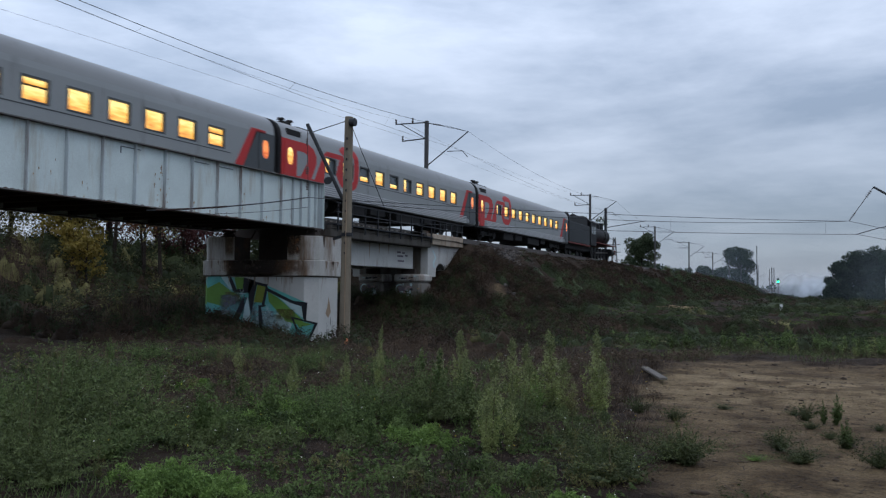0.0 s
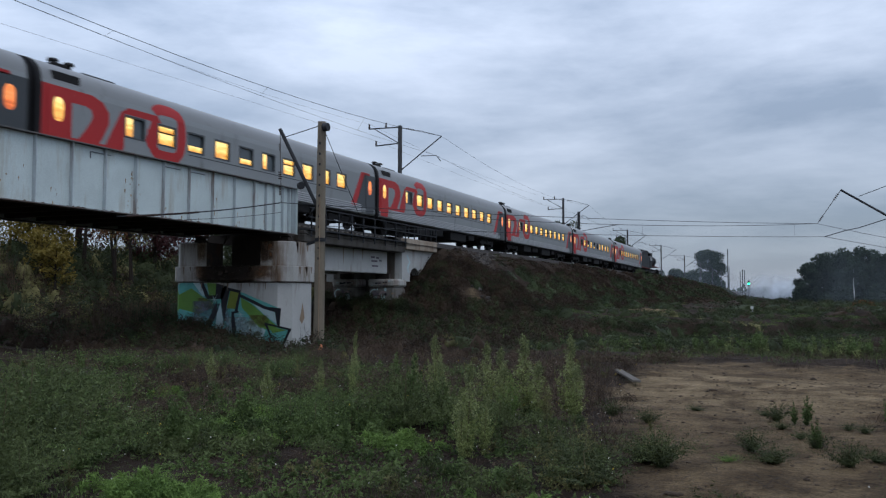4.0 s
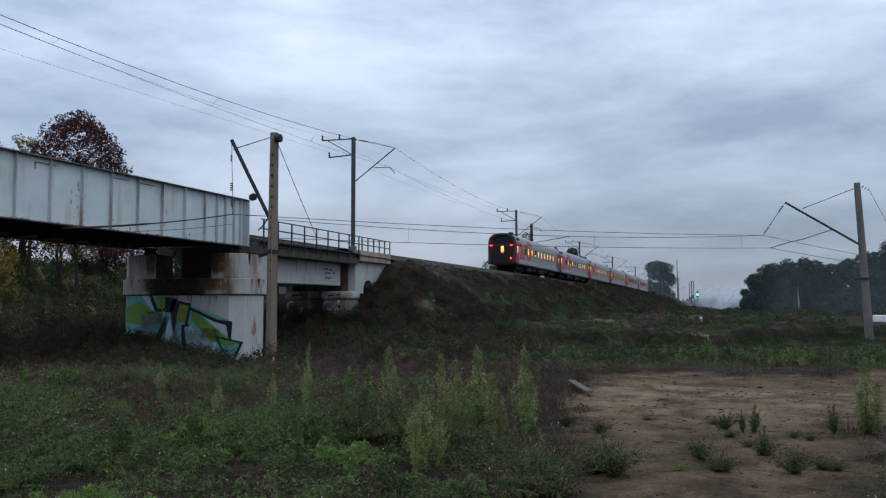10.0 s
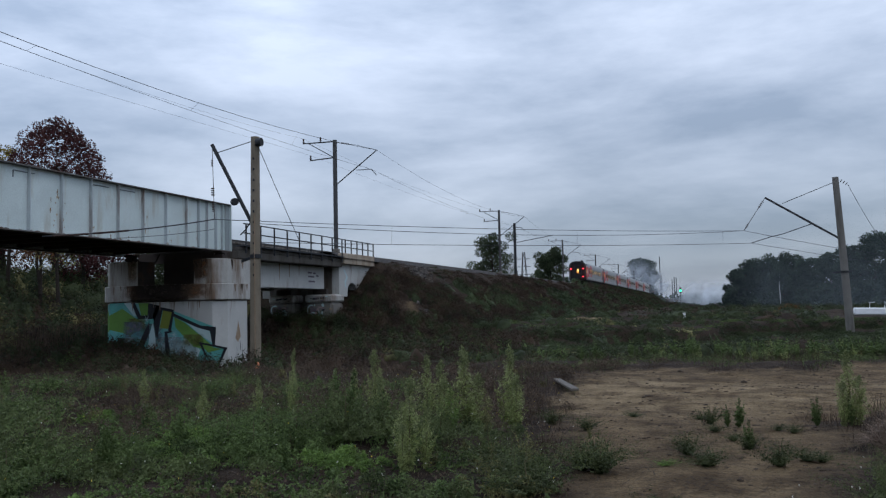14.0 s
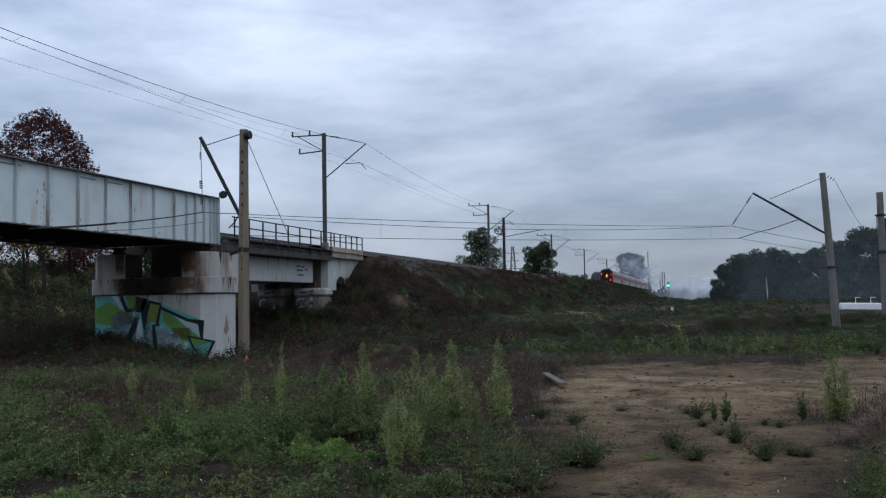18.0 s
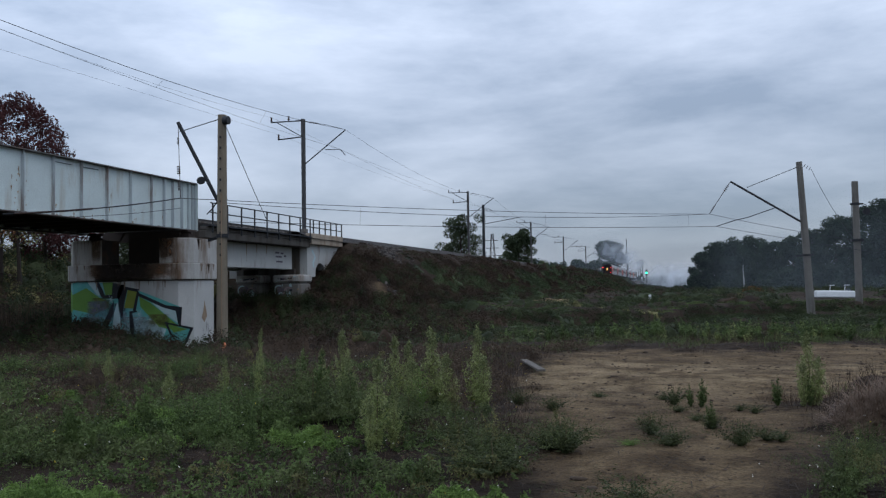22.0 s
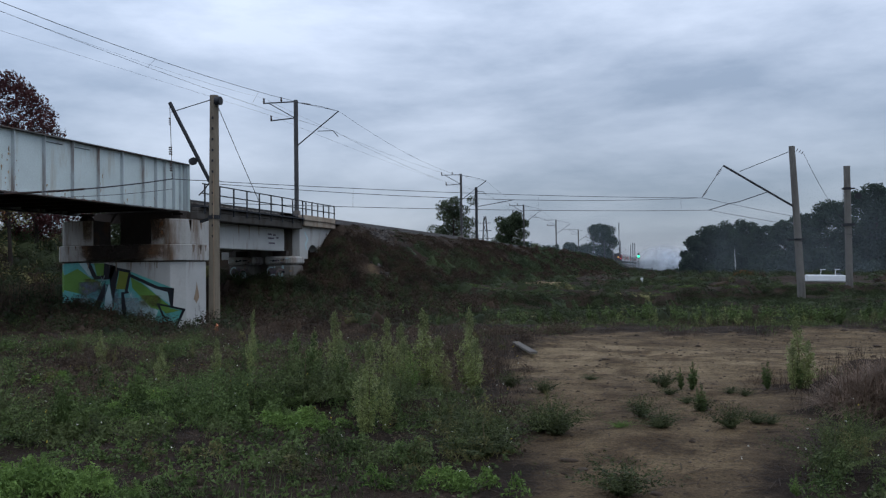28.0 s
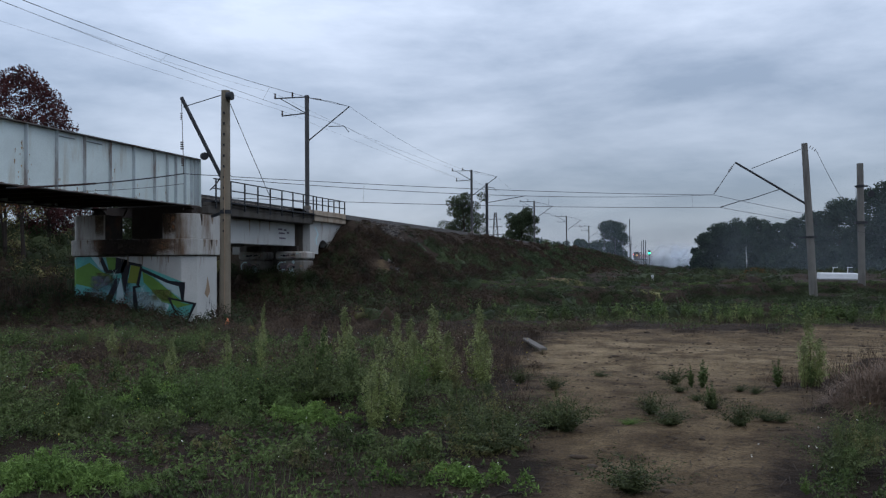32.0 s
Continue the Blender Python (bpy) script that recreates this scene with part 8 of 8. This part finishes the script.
PLANTS = [("pale", -4.4, 10.5, 1.02, 1.1), ("pale", -2.93, 7.75, 0.92, 1.05), ("pale", -3.05, 7.9, 0.66, 1.0), ("pale", -2.83, 7.95, 0.6, 1.0), ("pale", -2.92, 7.6, 0.5, 1.1), ("pale", -3.62, 10.3, 0.92, 1.0), ("pale", -3.15, 10.4, 1.05, 1.2), ("pale", -2.62, 10.5, 1.08, 0.95), ("pale", -3.5, 10.7, 0.86, 1.3), ("pale", -2.9, 10.2, 0.75, 1.4), ("pale", -3.3, 10.1, 0.66, 1.5), ("pale", -2.45, 10.3, 0.7, 1.3), ("pale", -4.9, 10.9, 0.72, 1.1), ("pale", -4.2, 10.2, 0.66, 1.4),
          ("bright", -3.2, 10.1, 0.62, 1.10), ("olive", -2.7, 9.9, 0.6, 1.20), ("pale", -5.75, 10.6, 1.0, 0.5),
          ("shrub", -4.1, 8.8, 0.66, 1.10), ("green", -4.2, 9.2, 0.78, 1.3), ("shrub", -4.45, 9.3, 0.74, 1.00), ("shrub", -3.75, 9.1, 0.66, 1.00), ("green", -3.85, 9.3, 0.7, 1.2), ("shrub", -3.1, 9.3, 0.4, 1.3), ("green", -4.6, 9.5, 0.72, 0.9), ("green", -5.1, 9.3, 0.6, 1.0),
          ("leafy", -5.3, 8.3, 0.46, 1.2), ("leafy", -4.8, 8.0, 0.42, 1.2), ("bright", -5.85, 8.5, 0.52, 1.2), ("bright", -5.5, 8.9, 0.5, 1.2), ("bright", -6.2, 8.8, 0.46, 1.2), ("mound", -5.6, 8.3, 0.34, 1.1), ("leafy", -5.0, 8.8, 0.5, 1.1), ("leafy", -4.6, 8.6, 0.5, 1.1), ("leafy", -6.6, 8.3, 0.42, 1.2), ("mound", -5.2, 7.35, 0.2, 0.9), ("leafy", -6.5, 9.3, 0.42, 1.2), ("leafy", -6.0, 9.9, 0.40, 1.1),
          ("pale", -6.9, 10.2, 0.62, 1.1), ("pale", -6.5, 11.0, 0.55, 1.1), ("olive", -6.1, 11.4, 0.45, 1.2), ("olive", -5.5, 11.6, 0.4, 1.2), ("dry", -5.0, 10.0, 0.55, 1.1), ("dry", -4.5, 8.3, 0.42, 0.9),
          ("mound", -4.6, 5.2, 0.2, 1.3), ("mound", -4.2, 5.35, 0.19, 1.2), ("mound", -4.9, 5.6, 0.2, 1.2), ("mound", -3.75, 5.25, 0.12, 1.2), ("mound", -3.7, 7.8, 0.18, 1.3), ("bright", -3.15, 5.75, 0.2, 0.9),
          ("shrub", -6.9, 7.3, 0.42, 1.2), ("shrub", -6.2, 7.2, 0.34, 1.3), ("shrub", -7.5, 7.9, 0.45, 1.2), ("dead", -7.5, 8.8, 0.42, 1.2), ("dead", -7.9, 9.3, 0.44, 1.2), ("olive", -7.0, 9.0, 0.45, 1.3), ("olive", -8.0, 10.4, 0.5, 1.3),
          ("shrub", -7.1, 6.3, 0.95, 1.0), ("shrub", -6.6, 5.6, 0.85, 0.9), ("shrub", -7.9, 7.0, 1.05, 0.95), ("leafy", -7.4, 5.8, 0.9, 0.9), ("shrub", -8.5, 7.6, 1.0, 1.0), ("leafy", -6.1, 6.0, 0.5, 1.1), ("shrub", -9.2, 8.4, 0.95, 1.0), ("olive", -7.6, 6.6, 1.15, 0.9), ("olive", -6.9, 5.9, 1.0, 0.8), ("olive", -8.3, 7.2, 1.2, 0.9), ("leafy", -9.6, 9.4, 0.7, 1.2), ("olive", -9.0, 9.4, 0.7, 1.3),
          ("dead", -8.6, 12.2, 0.4, 1.6), ("dead", -7.2, 12.6, 0.36, 1.7), ("dead", -9.8, 12.8, 0.4, 1.7), ("dead", -10.8, 14.0, 0.4, 1.7), ("dead", -6.4, 13.8, 0.36, 1.7), ("dead", -5.2, 13.2, 0.3, 1.6), ("dead", -8.4, 15.2, 0.4, 1.8), ("dead", -4.2, 12.4, 0.26, 1.5), ("dead", -3.4, 12.2, 0.3, 1.4),
          ("dead", -12.5, 16.5, 0.45, 1.8), ("dead", -10.2, 17.8, 0.45, 1.8), ("dead", -7.2, 17.2, 0.4, 1.8), ("dead", -5.0, 16.2, 0.32, 1.7), ("dead", -14.5, 18.6, 0.5, 1.8), ("dead", -12, 20, 0.5, 1.9), ("dead", -8.6, 19.6, 0.45, 1.9),
          ("leafy", -9.4, 14.4, 0.42, 1.3), ("leafy", -11.4, 15.2, 0.45, 1.3), ("leafy", -7.6, 14.2, 0.36, 1.3), ("leafy", -12.2, 13.0, 0.5, 1.4), ("leafy", -13.2, 17.6, 0.5, 1.4), ("pale", -7.2, 13.4, 0.5, 1.1),
          ("olive", 1.4, 7.2, 0.45, 0.90), ("dry", 0.95, 6.75, 0.5, 0.80), ("bright", 0.78, 6.3, 0.28, 1.20), ("small", -0.39, 6, 0.31, 1.84),
          ("shrub", -1.75, 7.3, 0.36, 1.2), ("small", -1.75, 7.6, 0.55, 1.1), ("small", -1.95, 8, 0.50, 1.2), ("dry", -1.8, 8.4, 0.5, 1.10), ("shrub", -2.3, 8.4, 0.4, 1.2), ("small", -1.6, 7.0, 0.5, 1.2), ("dry", -1.85, 7.3, 0.45, 1.0),
          ("dead", -2.7, 6.0, 0.2, 1.2), ("olive", -1.5, 10.0, 0.35, 1.1),
          ("dry", 1.9, 8.6, 0.50, 1.20), ("olive", 1.25, 8, 0.40, 1.10), ("shrub", 1.15, 7, 0.42, 0.9), ("shrub", 1.45, 7.9, 0.40, 0.9),
          ("dry", -10.4, 15, 0.5, 1.20), ("dry", -9, 13, 0.5, 1.20)]
PLANTS += [("pale", 1.53, 11.61, 0.93, 1.15), ("green", 1.50, 11.58, 0.5, 0.9), ("pale", 1.62, 11.66, 0.62, 1.2), ("pale", 1.43, 11.55, 0.55, 1.2), ("green", 0.19, 11.37, 0.48, 1.0), ("green", 0.05, 11.45, 0.38, 0.8), ("small", -0.16, 11.71, 0.44, 0.65), ("dry", -0.24, 11.6, 0.34, 0.8), ("green", 1.12, 11.66, 0.48, 0.9), ("green", 0.26, 9.72, 0.40, 1.0), ("small", 0.24, 9.75, 0.37, 0.59),
           ("small", -0.37, 9.21, 0.47, 0.68), ("dry", -0.45, 9.25, 0.40, 0.7), ("small", -0.17, 8.62, 0.37, 0.89), ("olive", -0.1, 8.66, 0.28, 1.0), ("small", 0.5, 8.74, 0.47, 0.59), ("dry", 0.44, 8.78, 0.42, 0.6), ("small", 0.76, 9.04, 0.23, 1.18), ("small", 0.9, 8.98, 0.21, 0.95),
           ("small", -0.1, 10.92, 0.20, 1.07), ("small", 0.64, 11.13, 0.18, 0.95), ("small", 0.8, 10.91, 0.21, 0.83), ("small", 0.1, 10.3, 0.18, 1.07), ("small", -2.14, 10.99, 0.44, 0.65), ("small", -1.62, 10.61, 0.37, 0.71), ("small", -1.12, 8.06, 0.60, 0.65), ("small", -1.3, 8.2, 0.47, 0.71), ("shrub", -1.2, 8.25, 0.42, 0.8),
           ("mound", -0.57, 8.56, 0.08, 1.6), ("small", -1.2, 12.14, 0.15, 1.30), ("small", -0.3, 12.2, 0.13, 1.42)]
PLANTS += [("shrub", -6.0, 5.0, 0.62, 1.0), ("shrub", -6.5, 5.3, 0.7, 1.0), ("olive", -5.5, 5.3, 0.5, 0.9), ("shrub", -5.6, 4.9, 0.45, 1.1),
           ("leafy", -6.8, 12.6, 0.42, 1.3), ("leafy", -8.9, 13.4, 0.45, 1.3), ("shrub", -7.9, 11.6, 0.5, 1.1), ("leafy", -5.6, 14.6, 0.4, 1.3), ("pale", -9.4, 12.2, 0.6, 1.2), ("leafy", -11.2, 13.6, 0.5, 1.2), ("shrub", -10.0, 16.0, 0.5, 1.3)]
prng = random.Random(9)
used = set()
for kind, x, y, h, w in PLANTS:
    base_h = BASE_H.get(kind, 1.0)
    z = float(on_ground(np.array([x]), np.array([y]))[0])
    if kind == "small":
        w *= prng.uniform(0.9, 1.15)
    m = Matrix.Translation((x, y, z)) @ Matrix.Rotation(prng.uniform(0, 6.28), 4, "Z") @ Matrix.Rotation(prng.uniform(-0.1, 0.1), 4, "X") @ Matrix.Diagonal((h * w / base_h, h * w / base_h, h / base_h, 1))
    if kind in used:
        copy_thing(KINDS[kind], m)
    else:
        KINDS[kind].matrix_basis = m
        used.add(kind)

# many more of the same weeds, too thick to count
def plume_field(name, kind_mesh, mat, seed, places, hmin, hmax, label):
    rng = np.random.default_rng(seed)
    src = np.zeros(len(kind_mesh.vertices) * 3)
    kind_mesh.vertices.foreach_get("co", src)
    src = src.reshape(-1, 4, 3)
    out = []
    for x, y, rx, ry, n in places:
        for _ in range(n):
            px, py = rng.normal(x, rx), rng.normal(y, ry)
            if py < 4.8 or bool(inside(np.array(px), np.array(py), SAND)):
                continue
            h = rng.uniform(hmin, hmax)
            pick = src[rng.uniform(0, 1, len(src)) < (0.34 if py < 14 else 0.14)].reshape(-1, 3)
            a, f = rng.uniform(0, 6.28), h * (rng.uniform(0.8, 1.5) if py < 14 else rng.uniform(1.3, 2.4))
            ca, sa = math.cos(a) * f, math.sin(a) * f
            z = float(on_ground(np.array([px]), np.array([py]))[0])
            lx, ly = rng.normal(0, 0.1, 2)
            out.append(np.stack([px + pick[:, 0] * ca - pick[:, 1] * sa + lx * pick[:, 2] * h, py + pick[:, 0] * sa + pick[:, 1] * ca + ly * pick[:, 2] * h, z + pick[:, 2] * h], 1))
            q = out[-1].reshape(-1, 4, 3)
            out[-1] = (q.mean(1, keepdims=True) + (q - q.mean(1, keepdims=True)) * (1.55 if py < 14 else 2.0)).reshape(-1, 3)
    co = np.concatenate(out)
    stuff(name, (co, np.arange(len(co)).reshape(-1, 4)), mat, label)


def foliage_of(kind):
    return [o for o in KINDS[kind].children if o.name.startswith("foliage")][0].data


plume_field("olive_weed_thicket", foliage_of("olive"), L_OLIVE, 501, [(-8.5, 12.5, 2.0, 1.2, 10), (-12, 13, 2.5, 2, 12), (-1.75, 7.9, 0.25, 0.35, 5), (1.6, 7.6, 0.25, 0.6, 4), (4, 27, 5, 2, 50)], 0.2, 0.48, "thicket of dull olive weeds")
plume_field("green_weed_thicket", foliage_of("green"), L_GREEN, 502, [(-6.4, 7.6, 0.8, 0.4, 6), (-9.0, 9.2, 1.2, 0.8, 8), (-10, 12, 2, 1.5, 4), (2.0, 26, 3.2, 0.9, 80), (10, 27, 4, 1.2, 60), (-3.0, 27.5, 2.5, 1.2, 14)], 0.25, 0.62, "thicket of dark green weeds")
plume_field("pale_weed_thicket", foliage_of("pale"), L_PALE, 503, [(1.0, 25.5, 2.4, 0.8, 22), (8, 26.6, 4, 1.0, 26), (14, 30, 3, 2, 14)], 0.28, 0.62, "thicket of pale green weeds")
plume_field("dry_weed_thicket", foliage_of("dry"), L_DEAD, 504, [(-7.0, 14.5, 2.2, 1.2, 34), (-11, 16, 3, 2, 34), (-5, 17.5, 1.6, 1.8, 30), (-9, 20, 4, 2, 34), (-8, 11.4, 1.6, 0.8, 26), (-10, 12, 2, 1.4, 30), (2, 23.7, 5, 0.5, 40), (-3.2, 13, 0.5, 1.5, 20)], 0.15, 0.4, "thicket of dry brown weeds")

# a heap of cut dry grass
rng = np.random.default_rng(77)
n = 9000
a, r = rng.uniform(0, 2 * np.pi, n), np.sqrt(rng.uniform(0, 1, n))
hx, hy = 2.5 + r * np.cos(a) * 1.0, 9.9 + r * np.sin(a) * 0.9
hz = on_ground(hx, hy) + 0.5 * (1 - r ** 2) ** 0.8 * rng.uniform(0.55, 1.0, n)
c = np.stack([hx, hy, hz], 1)
d = rng.normal(size=(n, 3)) * [1, 1, 0.45]
d /= np.linalg.norm(d, axis=1)[:, None]
sd = np.cross(d, [0, 0, 1.0])
sd /= np.linalg.norm(sd, axis=1)[:, None] + 1e-6
ln = rng.uniform(0.12, 0.34, (n, 1))
co = np.stack([c - d * ln, c - d * ln + sd * 0.005, c + d * ln + sd * 0.005, c + d * ln], 1).reshape(-1, 3)
tagged(new("dry_grass_heap", raw_mesh("dry_grass_heap", co, np.arange(4 * n).reshape(n, 4), L_STRAW)), "heap of cut dry brown grass", "grass heap", kind="stuff")

rng = np.random.default_rng(79)
n = 1900
x, y = rng.uniform(-5.4, -1.3, n), rng.uniform(5.0, 8.4, n)
k = ~inside(x, y, SAND) & ((x < -3.3) | (rng.uniform(0, 1, n) < 0.35))
x, y = x[k], y[k]
sp = np.stack([x, y, rng.uniform(0.02, 0.07, len(x)), rng.uniform(0.05, 0.14, len(x))], 1)
near = patch_noise(x, y, 1.1, 3.3) > -0.02
for cx, cy, ex, ey in BARE:
    near &= ((x - cx) / ex) ** 2 + ((y - cy) / ey) ** 2 > 1
stuff("ground_rosettes", cloud(sp[near], rng, 620, 0.04, 0.2, 0.4, 0.0), L_GREEN, "small low rosettes on dark soil")
c = np.stack([x, y, on_ground(x, y) + 0.012], 1)[:1500]
co, q = leaves(np.repeat(c, 2, 0) + rng.normal(size=(len(c) * 2, 3)) * [0.05, 0.05, 0.004], 0.036, rng, -0.6, 0.6)
stuff("fallen_leaves", (co, q), L_DEAD, "dry fallen leaves on dark soil")
# white and yellow flower heads
rng = np.random.default_rng(78)
for nm, mat, cnt, size, lab in (("white_flowers", BLOSSOM, 420, 0.010, "tiny white flower heads"), ("yellow_flowers", BLOSSOM_Y, 200, 0.010, "tiny yellow flower heads")):
    x = rng.uniform(-12, 1.5, cnt)
    y = rng.uniform(5, 16, cnt)
    k = ~inside(x, y, SAND)
    x, y = x[k], y[k]
    z = on_ground(x, y) + rng.uniform(0.15, 0.45, len(x))
    co, q = leaves(np.repeat(np.stack([x, y, z], 1), 3, 0) + rng.normal(size=(3 * len(x), 3)) * 0.004, size, rng, 0, 0.9)
    stuff(nm, (co, q), mat, lab)


# ---- small things on the ground ----
plank = single("plank", Solid().box(-0.9, -0.07, 0, 0.9, 0.07, 0.04), WOOD_OLD, "weathered grey plank lying on the sand", "plank", place=pose(-2.80, 15.85, float(on_ground(np.array([-2.86]), np.array([15.9]))[0]) + 0.07, 0, 1.0, -69), bevel=0.006)

# clods and pebbles on the sand
rng = np.random.default_rng(91)
s = Solid()
base = bmesh.new()
bmesh.ops.create_icosphere(base, subdivisions=1, radius=1)
base.verts.index_update()
bv = np.array([v.co for v in base.verts])
bf = np.array([[v.index for v in f.verts] for f in base.faces])
base.free()
cos, fcs, o = [], [], 0
for i in range(3200):
    x, y = rng.uniform(-7.5, 7), 4.3 + 19 * rng.uniform(0, 1) ** 1.3
    if not bool(inside(np.array(x), np.array(y), SAND)):
        if rng.uniform() < 0.45:
            continue
    r = rng.uniform(0.005, 0.017) * (1 + 0.05 * y) * (2.4 if rng.uniform() < 0.06 else 1)
    v = bv * (1 + 0.35 * rng.normal(size=(len(bv), 1)) * 0.6) * [r * rng.uniform(0.8, 1.6), r * rng.uniform(0.8, 1.6), r * 0.6]
    z = float(on_ground(np.array([x]), np.array([y]))[0])
    cos.append(v + [x, y, z])
    fcs.append(bf + o)
    o += len(bv)
tagged(new("clods", raw_mesh("clods", np.concatenate(cos), np.concatenate(fcs), CLOD)), "dark clods and pebbles on the sand", "clods", kind="stuff")
# litter of dry stalks on the sand
n = 6500
x, y = rng.uniform(-8, 6, n), 4.5 + 18 * rng.uniform(0, 1, n) ** 1.2
z = on_ground(x, y) + 0.008
a = rng.uniform(0, np.pi, n)
d = np.stack([np.cos(a), np.sin(a), np.zeros(n)], 1) * rng.uniform(0.03, 0.13, (n, 1))
sd = np.stack([-np.sin(a), np.cos(a), np.zeros(n)], 1) * 0.004
c = np.stack([x, y, z], 1)
co = np.stack([c - d - sd, c + d - sd, c + d + sd, c - d + sd], 1).reshape(-1, 3)
tagged(new("dry_litter", raw_mesh("dry_litter", co, np.arange(4 * n).reshape(n, 4), L_BROWN)), "scattered dry stalks on the sand", "litter", kind="stuff")

# rubble and a bare scar on the embankment
rng = np.random.default_rng(92)
cos, fcs, o = [], [], 0
for i in range(1500):
    x = rng.uniform(-20.9, -16.6)
    y = 56.0 - 2.0 * (x + 20) + rng.normal(0, 1.5 - 0.2 * (x + 20))
    r = 0.04 + 0.11 * rng.uniform() ** 2.5
    v = bv * (1 + 0.3 * rng.normal(size=(len(bv), 1))) * [r * rng.uniform(0.8, 1.5), r, r * 0.8]
    z = float(on_ground(np.array([x]), np.array([y]))[0])
    cos.append(v + [x, y, z])
    fcs.append(bf + o)
    o += len(bv)
tagged(new("rubble", raw_mesh("rubble", np.concatenate(cos), np.concatenate(fcs), RUBBLE)), "grey stone rubble down the embankment", "rubble", kind="stuff")

# a white boat on the far ground, seen between two poles
boat = thing("motorboat", pose(13.65, 85.9, -0.42, 0, 0, 0) @ Matrix.Scale(0.68, 4), "white motorboat with a roof frame parked on the ground", "boat")
hull = [(-2.55, 0.55), (2.5, 0.45), (2.75, 1.25), (2.2, 1.42), (-2.55, 1.52)]
part("hull", Solid().prism(hull, "y", -0.9, 0.9), WHITE_PAINT, boat, bevel=0.12)
part("windscreen", Solid().prism([(1.45, 1.4), (2.2, 1.3), (1.75, 1.75), (1.4, 1.75)], "y", -0.75, 0.75), DIM_GLASS, boat)
for x in (-0.75, 1.1):
    part("frame_post", Solid().beam((x, -0.8, 1.4), (x + 0.1, -0.8, 2.25), 0.08, 0.08), WHITE_PAINT, boat)
    part("frame_bar", Solid().beam((x - 0.05, -0.8, 2.2), (x + 0.65, -0.8, 2.2), 0.08, 0.1), WHITE_PAINT, boat)
part("trailer", Solid().box(-2.2, -0.7, 0.25, 2.2, 0.7, 0.55), UNDERFRAME, boat)
for x, y in ((-33.2, 32.2), (-31.6, 31.4)):
    z = float(on_ground(np.array([x]), np.array([y]))[0])
    single("paper_scrap", Solid().prism([(-0.12, 0), (-0.05, 0.10), (0.03, 0.13), (0.11, 0.04), (0.08, 0)], "y", -0.05, 0.04), WHITE_PAINT, "crumpled white scrap of paper on the bank", "litter", "paper scraps", place=pose(x, y, z + 0.12, 0.2, 0.1, 40), bevel=0.01)
scrap = thing("orange_scrap", (-14.2, 24.05, float(on_ground(np.array([-14.2]), np.array([24.05]))[0])), "small orange and white scrap beside the pole", "litter")
part("sheet", Solid().prism([(-0.1, 0.0), (0.12, 0.0), (0.09, 0.27), (0.0, 0.42), (-0.07, 0.25)], "y", -0.03, 0.03), SCRAP_ORANGE, scrap)
for x, y, lab in ((-2.98, 79.5, "small white marker post in the weeds"),):
    mp = thing("marker_stake", (x, y, float(ground_z(x, y))), lab, "marker post")
    part("stake", Solid().box(-0.12, -0.06, -0.2, 0.12, 0.06, 0.62), WHITE_PAINT, mp)

# ---- haze sheets, mist and smoke ----
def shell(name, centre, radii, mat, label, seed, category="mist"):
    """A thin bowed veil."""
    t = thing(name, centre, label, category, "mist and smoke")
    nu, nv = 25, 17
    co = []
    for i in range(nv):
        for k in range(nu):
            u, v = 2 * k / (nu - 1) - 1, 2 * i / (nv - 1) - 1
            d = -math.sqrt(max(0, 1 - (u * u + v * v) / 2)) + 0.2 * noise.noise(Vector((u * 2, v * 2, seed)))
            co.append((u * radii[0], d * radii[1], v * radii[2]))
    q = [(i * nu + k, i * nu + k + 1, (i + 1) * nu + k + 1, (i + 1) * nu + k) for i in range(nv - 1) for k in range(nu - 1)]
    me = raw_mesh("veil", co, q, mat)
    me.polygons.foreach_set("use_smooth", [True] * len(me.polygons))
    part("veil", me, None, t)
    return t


# two translucent sheets that stand in for haze over the far trees
shell("evening_mist", pose(36, 188, 3, rz=-53), (85, 5, 19), HAZE_SHEET, "translucent sheet for distance haze before the wood", 3)
shell("evening_mist", (-34, 296, 6), (60, 8, 22), HAZE_SHEET, "translucent sheet for distance haze along the line", 5)
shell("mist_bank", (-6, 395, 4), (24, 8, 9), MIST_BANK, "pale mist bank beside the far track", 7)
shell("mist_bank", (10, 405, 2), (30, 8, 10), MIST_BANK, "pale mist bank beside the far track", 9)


def puff_path(rest, seen, off):
    """A puff of smoke: it rests in the far mist, drifts over the line behind the engine, and thins out towards the mist again."""
    keys = [(0, rest), (9 + off, rest), (13 + off, seen), (22, (seen[0] + 3, seen[1], seen[2] + 1.5)), (27.5, (seen[0] + 24, seen[1] + 60, seen[2] - 6)), (32, (seen[0] + 26, seen[1] + 62, seen[2] - 7))]

    def place(t):
        for (t0, a), (t1, b) in zip(keys[:-1], keys[1:]):
            if t <= t1:
                u = ease((t - t0) / (t1 - t0))
                return pose(*Vector(a).lerp(Vector(b), u))
        return pose(*keys[-1][1])
    return place


for i, (rest, seen, r) in enumerate((((0, 398, 3), (-29, 326, 13), 7.5), ((6, 399, 2), (-24, 328, 10), 7.0), ((-6, 400, 2), (-20, 331, 7), 5.5))):
    p = shell("smoke_puff", rest, (r, 3, r * 0.8), SMOKE_SHELL, "drifting puff of grey engine smoke", 20 + i, "smoke")
    SMOKE.append((p, puff_path(rest, seen, 0.5 * i)))


motions()
